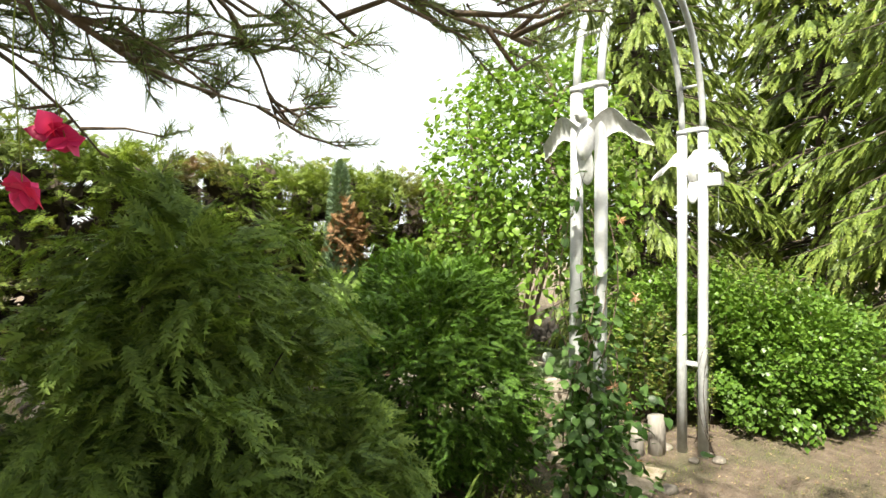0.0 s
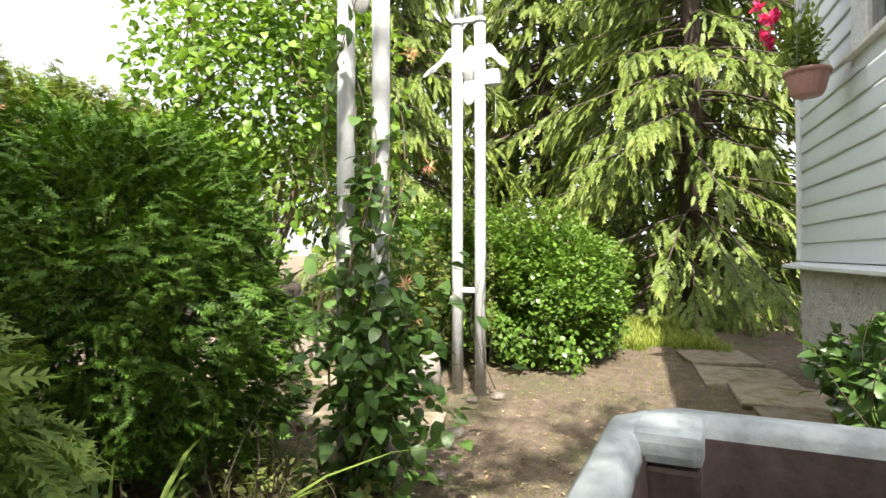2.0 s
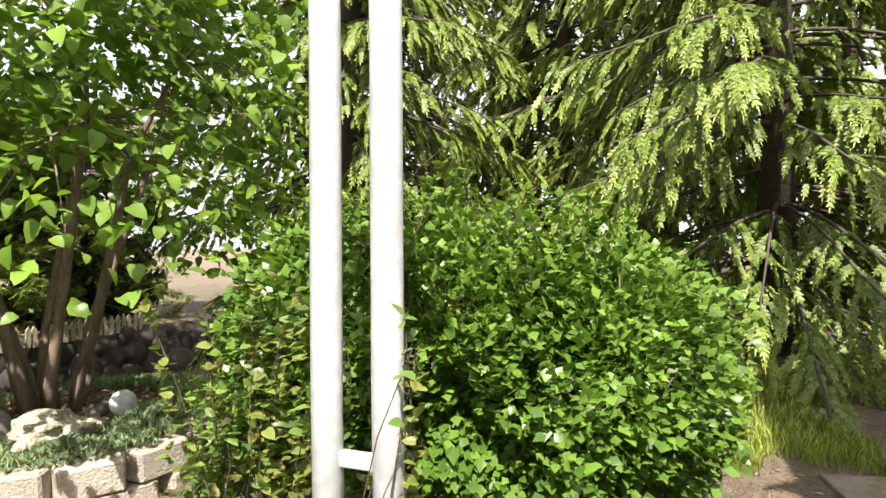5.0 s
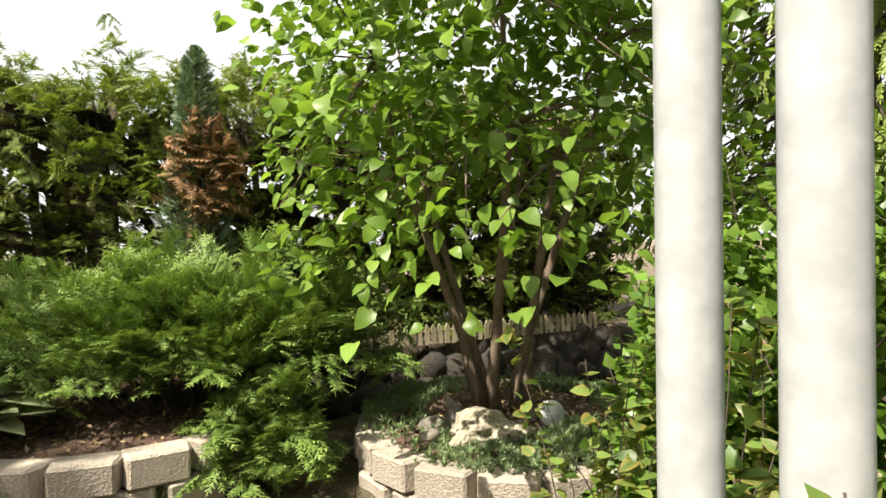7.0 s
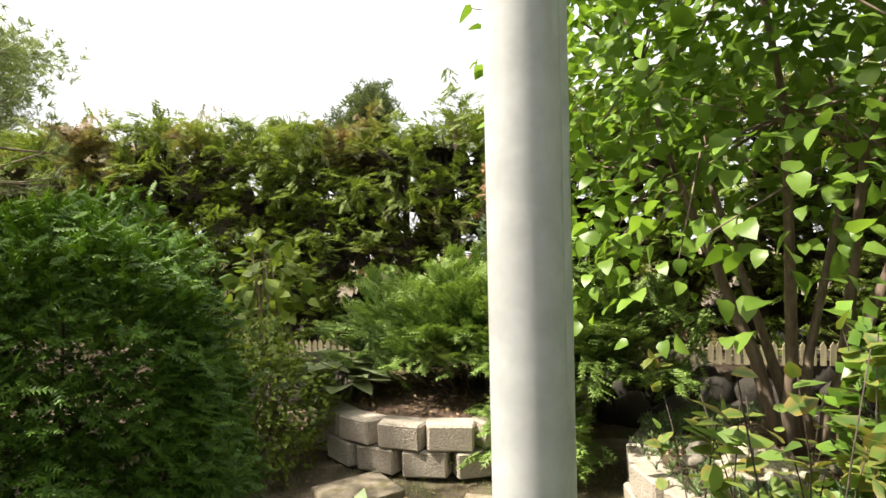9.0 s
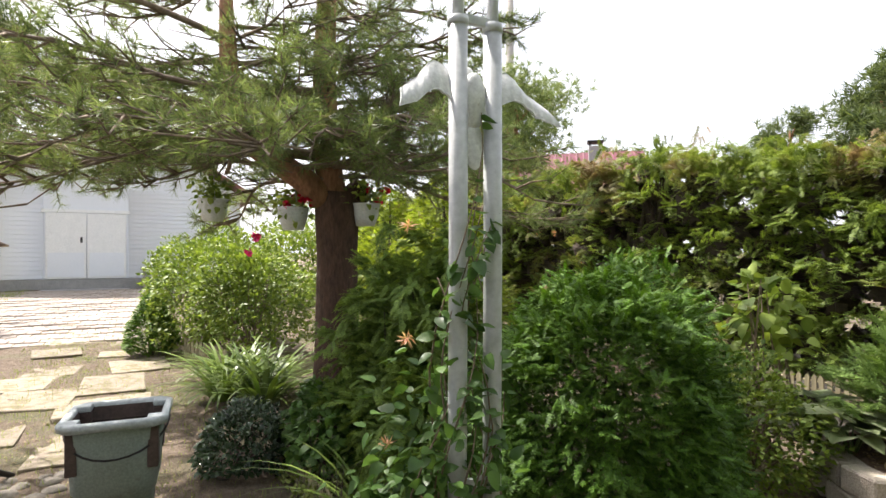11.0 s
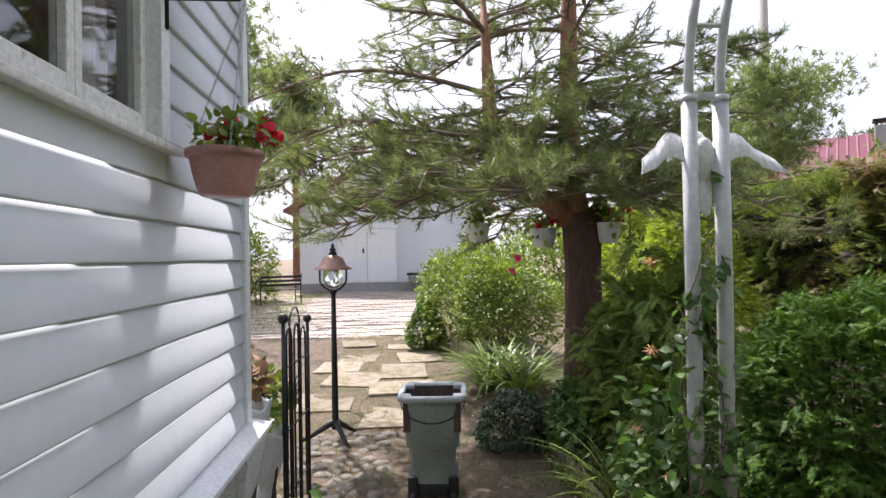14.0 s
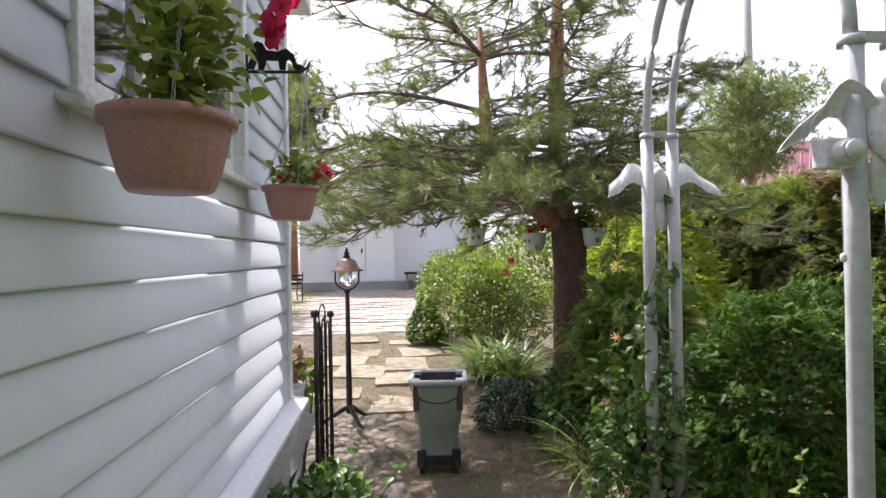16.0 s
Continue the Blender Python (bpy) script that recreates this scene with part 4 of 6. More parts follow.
def lumpy_stone(name, at, size, mat, label="", category="", group="", kind="", seed=0, rough=0.25, detail=3):
    bm = bmesh.new()
    bmesh.ops.create_icosphere(bm, subdivisions=detail, radius=1.0)
    off = Vector((seed * 3.7, seed * 1.3, seed * 2.1))
    for v in bm.verts:
        k = 1 + rough * noise.noise(v.co * 1.3 + off) + rough * 0.5 * noise.noise(v.co * 3.5 + off)
        v.co = Vector((v.co.x * size[0] * k, v.co.y * size[1] * k, v.co.z * size[2] * k))
    ob = part(name, bm, mat, None, label, smooth=True)
    ob.location = at
    return tagged(ob, label, category, group, kind)


raised_bed(5.00, 4.36, 0.83, 0.215, "round raised bed of pale concrete blocks under the lilac")
raised_bed(3.10, 5.15, 0.88, 0.305, "round raised bed of pale concrete blocks under the juniper")

lumpy_stone("porous_rock", (4.66, 4.00, 0.275), (0.18, 0.11, 0.075), M["rock"], "honey-coloured porous limestone lying on the bed", "rock", seed=2, rough=0.6, detail=4)
for k, (x, y, s) in enumerate(((4.50, 4.22, 0.07), (4.58, 4.06, 0.05), (4.43, 4.08, 0.045), (4.86, 4.02, 0.05), (5.08, 4.06, 0.075), (5.00, 4.12, 0.055), (5.14, 4.20, 0.06))):
    lumpy_stone("field_stone", (x, y, 0.27), (s, s * 0.8, s * 0.65), M["cobble"], "small grey field stone on the raised bed", "stone", "bed stones", seed=k + 5)
# round plaque and a small figure on the bed
P = Pile()
P.bar([(5.02, 4.00, 0.315), (5.012, 3.985, 0.32)], 0.062, 26)
tagged(P.make("round_plaque", M["plaster"], smooth=False), "small round white plaque on the bed", "plaque")
v, f = revolve([(0.0, 0.0), (0.060, 0.0), (0.064, 0.05), (0.052, 0.11), (0.060, 0.14), (0.040, 0.17), (0.044, 0.20), (0.036, 0.235), (0.020, 0.28), (0.006, 0.34), (0.0, 0.35)], 18)
ob = array_part("garden_gnome", v * [0.7, 0.7, 0.5] + np.stack([0.03 * np.sin(v[:, 2] * 12), 0 * v[:, 2], 0 * v[:, 2]], -1), f, M["gnome"], smooth=True)
ob.location = (4.60, 4.26, 0.235)
tagged(ob, "small weathered garden figure with a pointed cap", "figurine")


def stone_bank():
    """A bank of stacked stones behind the beds, below the low picket edging."""
    bank = thing("stone_bank", "bank of stacked field stones below the hedge", "stone wall", (0, 0, 0))
    shapes = []
    for k in range(6):
        bm = bmesh.new()
        bmesh.ops.create_icosphere(bm, subdivisions=2, radius=1.0)
        for v in bm.verts:
            v.co *= 1 + 0.3 * noise.noise(v.co * 1.4 + Vector((k * 5, 0, 0)))
        me = bpy.data.meshes.new("stone")
        bm.to_mesh(me)
        bm.free()
        for p in me.polygons:
            p.use_smooth = True
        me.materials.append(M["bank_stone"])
        shapes.append(me)
    x = 0.8
    while x < 7.6:
        for row in range(3):
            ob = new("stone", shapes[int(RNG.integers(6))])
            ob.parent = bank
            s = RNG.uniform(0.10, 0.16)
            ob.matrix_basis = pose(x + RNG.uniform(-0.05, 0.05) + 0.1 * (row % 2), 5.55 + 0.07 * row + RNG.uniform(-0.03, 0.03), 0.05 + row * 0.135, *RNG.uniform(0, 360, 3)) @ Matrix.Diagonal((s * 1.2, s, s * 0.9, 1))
        x += RNG.uniform(0.20, 0.27)


stone_bank()
# soil terrace behind the bank
bm = box((-16, 5.62, -0.3), (14, 9.5, 0.40), 0.0)
tagged(part("terrace", bm, M["ground"]), "raised earth terrace under the hedge", "ground", kind="structure")


def picket_edging(name, pts, height, label, gap=0.048):
    e = thing(name, label, "edging", (0, 0, 0), "picket edging")
    bm = bmesh.new()
    w = 0.034
    vs = [(-w / 2, 0), (w / 2, 0), (w / 2, height * 0.82), (0, height), (-w / 2, height * 0.82)]
    f0 = [bm.verts.new((a, -0.006, b)) for a, b in vs]
    f1 = [bm.verts.new((a, 0.006, b)) for a, b in vs]
    bm.faces.new(f0)
    bm.faces.new(f1[::-1])
    for i in range(5):
        bm.faces.new((f0[(i + 1) % 5], f0[i], f1[i], f1[(i + 1) % 5]))
    me = bpy.data.meshes.new("picket")
    bm.to_mesh(me)
    bm.free()
    me.materials.append(M["picket"])
    for (x0, y0, z0), (x1, y1, z1) in zip(pts[:-1], pts[1:]):
        L = math.hypot(x1 - x0, y1 - y0)
        a = math.degrees(math.atan2(y1 - y0, x1 - x0))
        for k in range(int(L / gap)):
            u = (k + 0.5) * gap / L
            ob = new("picket", me)
            ob.parent = e
            ob.matrix_basis = pose(x0 + (x1 - x0) * u, y0 + (y1 - y0) * u, z0 + (z1 - z0) * u, RNG.normal() * 2, RNG.normal() * 2.5, a)
        P = Pile()
        for hh in (0.25, 0.65):
            P.bar([(x0, y0 + 0.009, z0 + height * hh), (x1, y1 + 0.009, z1 + height * hh)], 0.008, 5)
        P.make("rail", M["picket"], e)


picket_edging("picket_edging", [(-0.55, 1.62, -0.01), (0.44, 1.92, -0.05), (1.16, 1.97, -0.04), (2.15, 1.86, 0.0)], 0.15, "low yellowed picket edging along the border")
picket_edging("picket_edging", [(2.7, 5.50, 0.40), (6.6, 5.62, 0.40)], 0.15, "low yellowed picket edging on the stone bank", 0.055)
picket_edging("picket_edging", [(1.0, 5.50, 0.38), (2.6, 5.50, 0.40)], 0.15, "low yellowed picket edging on the stone bank", 0.055)
picket_edging("picket_edging", [(-4.2, 1.55, 0.02), (-2.9, 1.95, 0.0)], 0.28, "low yellowed picket edging beside the day lilies", 0.06)

# paving: slabs, cobbles
slab_shapes = []
for k in range(4):
    bm = box((-0.5, -0.5, -0.04), (0.5, 0.5, 0.02), 0.0)
    for v in bm.verts:
        v.co.x += RNG.uniform(-0.05, 0.05)
        v.co.y += RNG.uniform(-0.05, 0.05)
    bmesh.ops.bevel(bm, geom=[e for e in bm.edges if max(v.co.z for v in e.verts) > 0], offset=0.012, segments=1, affect="EDGES")
    me = bpy.data.meshes.new("slab")
    bm.to_mesh(me)
    bm.free()
    me.materials.append(M["slab"])
    slab_shapes.append(me)
path = thing("slab_path", "worn stone slabs sunk in the soil path", "paving", kind="structure")


def slab(x, y, w, d, turn=0.0, lift=0.004):
    ob = new("slab", slab_shapes[int(RNG.integers(4))])
    ob.parent = path
    ob.matrix_basis = pose(x, y, gh(x, y) + lift, RNG.normal() * 0.8, RNG.normal() * 0.8, turn + RNG.normal() * 2) @ Matrix.Diagonal((w, d, 1, 1))


for k in range(8):
    slab(-0.9 - k * 1.02 + RNG.normal() * 0.10, 0.78 + 0.03 * k + RNG.normal() * 0.08, RNG.uniform(0.70, 0.95), RNG.uniform(0.55, 0.75), RNG.normal() * 4, -0.008)
    slab(-1.3 - k * 1.0 + RNG.normal() * 0.12, -0.02 + RNG.normal() * 0.08, RNG.uniform(0.6, 0.9), RNG.uniform(0.5, 0.7), RNG.normal() * 4, -0.010)
for x, y, w, d, a in ((5.05, 0.42, 0.62, 0.55, 5), (4.45, 0.32, 0.55, 0.5, -3), (5.75, 0.50, 0.6, 0.5, 8), (3.8, 0.30, 0.5, 0.45, 2), (3.35, 2.65, 0.42, 0.36, 30), (3.0, 3.1, 0.42, 0.34, 60), (2.75, 3.65, 0.40, 0.34, 70), (2.9, 4.05, 0.36, 0.30, 50), (3.9, 3.55, 0.42, 0.34, 10), (4.05, 2.95, 0.40, 0.34, -20), (3.62, 3.95, 0.40, 0.3, 0), (4.1, 4.9, 0.36, 0.32, 10), (2.15, 2.15, 0.4, 0.3, 20), (3.3, 2.2, 0.44, 0.34, 15)):
    slab(x, y, w, d, a, 0.012)
# far paver yard
yard = thing("paver_yard", "sunlit yard of pale concrete pavers", "paving", kind="structure")
pav = box((-0.145, -0.095, -0.03), (0.145, 0.095, 0.012), 0.0)
bmesh.ops.bevel(pav, geom=[e for e in pav.edges if min(v.co.z for v in e.verts) > 0], offset=0.008, segments=1, affect="EDGES")
pme = bpy.data.meshes.new("paver")
pav.to_mesh(pme)
pav.free()
pme.materials.append(M["paver"])
for i in range(12):
    for j in range(25):
        x, y = -6.3 - i * 0.30, -3.4 + j * 0.20 + (0.1 if i % 2 else 0)
        ob = new("paver", pme)
        ob.parent = yard
        ob.matrix_basis = pose(x, y, gh(x, y) + 0.006 + RNG.normal() * 0.002, RNG.normal() * 0.5, RNG.normal() * 0.5, RNG.normal() * 1)
# the pavers farther off, as one sheet of pieces
nx, nyy = np.meshgrid(np.arange(19), np.arange(31), indexing="ij")
px, py = -9.9 - nx.ravel() * 0.30, -4.6 + nyy.ravel() * 0.20 + 0.1 * (nx.ravel() % 2)
base = np.array([(sx * 0.145 * k, sy * 0.095 * k, h) for h, k in ((-0.03, 1.0), (0.006, 1.0), (0.014, 0.95)) for sx, sy in ((-1, -1), (1, -1), (1, 1), (-1, 1))])
quad = np.array([[a + q, a + (q + 1) % 4, a + 4 + (q + 1) % 4, a + 4 + q] for a in (0, 4) for q in range(4)] + [[8, 9, 10, 11]])
at = np.stack([px, py, ground_height(px, py) + 0.004], -1)
far_pav = array_part("paver_field", (at[:, None] + base[None]).reshape(-1, 3), (quad[None] + (np.arange(len(at)) * 12)[:, None, None]).reshape(-1, 4), M["paver"], yard)
tagged(far_pav, kind="stuff")
cob = []
for k in range(4):
    bm = bmesh.new()
    bmesh.ops.create_icosphere(bm, subdivisions=2, radius=1.0)
    for v in bm.verts:
        v.co *= 1 + 0.22 * noise.noise(v.co * 1.2 + Vector((0, k * 4, 0)))
    me = bpy.data.meshes.new("cobble")
    bm.to_mesh(me)
    bm.free()
    for p in me.polygons:
        p.use_smooth = True
    me.materials.append(M["cobble"])
    cob.append(me)
cob_field = thing("cobble_strip", "strip of round cobbles with moss beside the house", "paving", kind="structure")
spots = []
for k in range(900):
    x, y = RNG.uniform(-0.2, 2.0), RNG.uniform(-0.15, 0.62)
    if all((x - a) ** 2 + (y - b) ** 2 > 0.0105 for a, b in spots):
        spots.append((x, y))
for x, y in spots[:130]:
    s = RNG.uniform(0.042, 0.072)
    ob = new("cobble", cob[int(RNG.integers(4))])
    ob.parent = cob_field
    ob.matrix_basis = pose(x, y, gh(x, y) - 0.012, *(RNG.normal(size=2) * 8), RNG.uniform(0, 360)) @ Matrix.Diagonal((s * 1.25, s, s * 0.6, 1))


# ---- plants ----
UP = np.array([0, 0, 1.0])


def shrub(name, label, category, centre, radii, n, shape, size, mat, seed=1, lump=0.16, inner=0.4, stems=10, low=-0.1, flat=0.0, hang=0.0, group="", kind="", twig="dark_twig", spread=0.5, shaggy=0.10, fan=None):
    """A shrub on stems: leaves or sprays over a lumpy dome."""
    g = thing(name, label, category, (centre[0], centre[1], 0), group, kind)
    c = np.array([0, 0, centre[2]])
    at, out = dome_points(n // fan[0] if fan else n, c, radii, seed, lump, inner, low, shaggy)
    end = None
    if fan:
        at, d, nn, end = fans(at, out, *fan)
        m = len(at)
    else:
        m = len(at)
        d = out * [1, 1, 1 - flat] + jitter(m, spread) * [1, 1, 1 - flat * 0.6] - UP * hang
        nn = UP * 0.7 + out * 0.6 + jitter(m, 0.35)
    s = RNG.uniform(size[0], size[1], m)
    v, f, t = scatter(shape, at - unit(d) * (s * 0.5)[:, None], frames_of(d, nn), s)
    # young-tip colour rises with height, putting sunlit brightness on the crown's top
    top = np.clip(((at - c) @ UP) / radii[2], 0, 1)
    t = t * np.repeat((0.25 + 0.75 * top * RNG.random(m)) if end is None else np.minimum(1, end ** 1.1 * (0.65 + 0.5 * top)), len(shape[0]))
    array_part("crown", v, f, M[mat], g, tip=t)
    P = Pile()
    z0 = gh(centre[0], centre[1]) - 0.05 if centre[2] < 1.2 else 0.0
    for k in range(stems):
        e = at[int(RNG.integers(m))]
        b = RNG.normal(size=3) * [0.06, 0.06, 0] + [0, 0, z0]
        mid = (b + e) / 2 + jitter(1, 0.05)[0] + [0, 0, 0.06]
        P.bar([b, b * 0.6 + mid * 0.4, mid, e * 0.9 + c * 0.1], [0.016, 0.012, 0.008, 0.003], 5)
    if stems:
        tagged(P.make("branchwork", M[twig], g), kind="stuff")
    return g


def conifer(name, label, centre, height, radius, n, shape, size, mat, seed=1, group="", category="conifer", droop=0.2, kind="", inner=0.45, trunk="dark_twig", point=0.75, lumpy=0.16):
    """An upright cone of sprays round a trunk."""
    g = thing(name, label, category, centre, group, kind)
    u = RNG.random(n) ** 0.8
    a = RNG.uniform(0, 2 * np.pi, n)
    prof = (1 - u) ** point * np.minimum(1, 0.55 + 3 * u)
    d = np.stack([np.cos(a), np.sin(a), np.zeros(n)], -1)
    k = 1 + lumpy * lumps(np.concatenate([d[:, :2] * 1.5, u[:, None] * 5], 1), seed)
    r = radius * prof * k * (1 - inner * RNG.random(n) ** 2)
    at = d * r[:, None] + UP * (u * height * 0.97 + 0.05)[:, None]
    dd = d + jitter(n, 0.35) + UP * (0.35 - droop)
    s = RNG.uniform(size[0], size[1], n) * (1 - 0.4 * u)
    v, f, t = scatter(shape, at - unit(dd) * (s * 0.6)[:, None], frames_of(dd, UP + jitter(n, 0.5) + d * 0.4), s)
    t = t * np.repeat(0.3 + 0.7 * RNG.random(n), len(shape[0]))
    array_part("crown", v, f, M[mat], g, tip=t)
    P = Pile()
    P.bar([(0, 0, -0.1), (0.01, 0, height * 0.5), (0, 0, height * 0.95)], [0.03 + 0.015 * height, 0.02 + 0.008 * height, 0.006], 8)
    P.make("trunk", M[trunk], g)
    return g


FROND = frond(5)
FROND_L = frond(5, 0.30, 0.085, 0.3, 0.7)
FINE = frond(4, 0.34, 0.068, 0.15, 0.6)
SMALL, BROAD = small_leaf(0.62), broad_leaf()
ROUND = small_leaf(0.85, 0.08, 0.1)
LEAFLET = broad_leaf(0.68, 0.08, 0.12)

# yew dome beside the arch: dense short sprays, young tips coloured as sunlit on top
shrub("yew_dome", "dense dark green yew clipped into a dome, sunlit top coloured brighter", "shrub", (2.30, 2.98, 0.60), (0.62, 0.62, 0.76), 22000, frond(5, 0.28, 0.080, 0.15, 0.5), (0.05, 0.10), "yew", 3, 0.15, 0.3, 14, low=-0.7, flat=0.4, shaggy=0.13)
# loose cypress beside the start of the path
shrub("cypress_shrub", "large loose green cypress with drooping sprays", "shrub", (0.74, 2.80, 0.62), (0.60, 0.58, 0.92), 17000, FROND_L, (0.07, 0.15), "cypress", 9, 0.20, 0.5, 40, low=-0.6, shaggy=0.24, fan=(20, 0.30, 0.12, 0.55, 0.3, 0.5))
shrub("cypress_shrub", "low spreading cypress with bright drooping tips", "shrub", (1.12, 2.52, 0.28), (0.56, 0.38, 0.48), 8000, FROND_L, (0.07, 0.15), "cypress", 12, 0.22, 0.4, 12, low=-0.4, shaggy=0.28, fan=(18, 0.30, 0.10, 0.5, 0.25, 0.45))
# juniper in the raised bed, spilling over its edge
shrub("juniper", "spreading light green juniper in the raised bed", "shrub", (3.44, 4.92, 0.68), (0.94, 0.58, 0.42), 17000, FINE, (0.07, 0.13), "juniper", 5, 0.3, 0.6, 26, low=-0.35, shaggy=0.28, fan=(30, 0.26, 0.13, 0.10, 0.45, 0.35))
shrub("juniper", "low green juniper spilling over the blocks", "shrub", (3.72, 4.48, 0.26), (0.30, 0.28, 0.30), 4000, FINE, (0.07, 0.13), "juniper", 6, 0.3, 0.5, 8, low=-0.3, shaggy=0.3, fan=(28, 0.20, 0.10, 0.25, 0.3, 0.35))
shrub("spirea", "small pale yellow-green spirea bush", "shrub", (2.12, 4.25, 0.30), (0.40, 0.40, 0.48), 5200, SMALL, (0.03, 0.05), "spirea", 8, 0.22, 0.35, 16, low=-0.5, twig="twig", shaggy=0.2)
shrub("broadleaf_bush", "sparse bush with bright lobed leaves at the hedge", "shrub", (1.95, 4.85, 0.95), (0.30, 0.25, 0.36), 150, BROAD, (0.08, 0.13), "spirea", 18, 0.4, 0.5, 12, low=-0.6, twig="twig")
# big round-leaved bush behind the arch
shrub("leafy_bush", "large green bush with small glossy round leaves", "shrub", (5.34, 2.34, 0.50), (0.90, 0.95, 0.70), 24000, ROUND, (0.032, 0.055), "bush", 14, 0.24, 0.3, 40, low=-0.55, twig="twig", shaggy=0.16)
shrub("leafy_bush", "tall arching shoots of the green bush", "shrub", (5.38, 1.74, 0.42), (0.68, 0.50, 0.60), 9000, ROUND, (0.03, 0.05), "bush", 15, 0.24, 0.3, 24, low=-0.5, twig="twig", shaggy=0.2)


def shoots(name, label, base_pts, n, height, lean, leaf, size, mat, per=16, twig="dark_twig"):
    """Long thin shoots with leaves in two rows."""
    g = thing(name, label, "shoots", (0, 0, 0))
    P, at, dirs = Pile(), [], []
    for k in range(n):
        b = np.array(base_pts[int(RNG.integers(len(base_pts)))], float) + jitter(1, 0.06)[0]
        h = height * RNG.uniform(0.6, 1.1)
        e = b + UP * h + np.append(RNG.normal(size=2), 0) * lean
        u = np.linspace(0, 1, 6)[:, None]
        pts = b + (e - b) * u + np.array([*(RNG.normal(size=2) * 0.06), 0]) * np.sin(u * 3.1)
        P.bar(pts, np.linspace(0.0026, 0.001, 6), 5)
        w = RNG.uniform(0.15, 1, per)
        q = b + (e - b) * w[:, None]
        at.append(q)
        dirs.append(unit(jitter(per) * [1, 1, 0.3] + UP * 0.35))
    at, dirs = np.concatenate(at), np.concatenate(dirs)
    tagged(P.make("branchwork", M[twig], g), kind="stuff")
    m = len(at)
    v, f, t = scatter(leaf, at, frames_of(dirs, UP + jitter(m, 0.4)), RNG.uniform(*size, m))
    tagged(array_part("foliage", v, f, M[mat], g, tip=t * np.repeat(RNG.random(m), len(leaf[0]))), kind="stuff")
    return g


shrub("leafy_bush", "low lobe of the green bush beside the bed", "shrub", (4.74, 2.78, 0.34), (0.32, 0.34, 0.42), 2160, ROUND, (0.032, 0.055), "bush", 16, 0.24, 0.35, 14, low=-0.5, twig="twig", shaggy=0.22)
shoots("rose_shoots", "single rose shoots twining up the arch post", [(3.95, 1.955, 0.15), (4.03, 1.965, 0.15)], 6, 0.80, 0.03, LEAFLET, (0.018, 0.036), "rose", 30)
shoots("bush_shoots", "arching leafy shoots above the green bush", [(5.0, 1.9, 0.9), (5.5, 1.9, 0.9), (5.3, 2.4, 1.0), (4.8, 2.4, 0.95), (5.7, 2.3, 0.95), (5.1, 3.0, 0.9)], 60, 0.42, 0.16, LEAFLET, (0.026, 0.046), "bush", 34)
shoots("rose_shoots", "thin rose shoots with reddish young leaves", [(4.22, 2.50, 0.2), (4.40, 2.62, 0.25), (4.30, 2.42, 0.2), (4.48, 2.50, 0.3), (4.55, 2.80, 0.2), (4.38, 2.85, 0.15)], 34, 0.72, 0.10, LEAFLET, (0.028, 0.054), "rose", 30)


def lilac():
    g = thing("lilac_tree", "many-stemmed lilac with broad heart-shaped leaves", "tree", (4.95, 4.40, 0.24))
    c = np.array([-0.10, -0.28, 1.86])
    at, out = dome_points(8600, c, (1.02, 1.00, 1.62), 21, 0.24, 0.6, low=-0.62, shaggy=0.18)
    P = Pile()
    tips = []
    for k in range(6):
        a = k * 1.05 + RNG.normal() * 0.2
        b = np.array([0.09 * math.cos(a), 0.09 * math.sin(a), -0.05])
        e = c + np.array([math.cos(a) * 0.75, math.sin(a) * 0.7, RNG.uniform(0.2, 1.2)])
        m1 = b + [0.10 * math.cos(a), 0.10 * math.sin(a), 0.45]
        m2 = (m1 + e) / 2 + jitter(1, 0.08)[0]
        P.bar([b, b * 0.5 + m1 * 0.5 + jitter(1, 0.015)[0], m1, m2, e], np.array([0.036, 0.031, 0.026, 0.015, 0.005]) * RNG.uniform(0.8, 1.15), 8)
        tips += [m2, e, (m2 + e) / 2]
    tips = np.array(tips)
    for k in range(150):
        e = at[int(RNG.integers(len(at)))]
        s = tips[np.argmin(np.linalg.norm(tips - e, axis=1) + RNG.random(len(tips)) * 0.4)]
        P.bar([s, (s + e) / 2 + jitter(1, 0.05)[0] + [0, 0, 0.04], e], [0.008, 0.005, 0.002], 5)
    tagged(P.make("branchwork", M["twig"], g), kind="stuff")
    m = len(at)
    d = out * [1, 1, 0.4] + jitter(m, 0.85) - UP * 0.25
    v, f, t = scatter(broad_leaf(0.82, 0.10, 0.25), at, frames_of(d, UP + jitter(m, 0.45) + out * 0.3), RNG.uniform(0.042, 0.088, m))
    array_part("crown", v, f, M["lilac"], g, tip=t)


lilac()


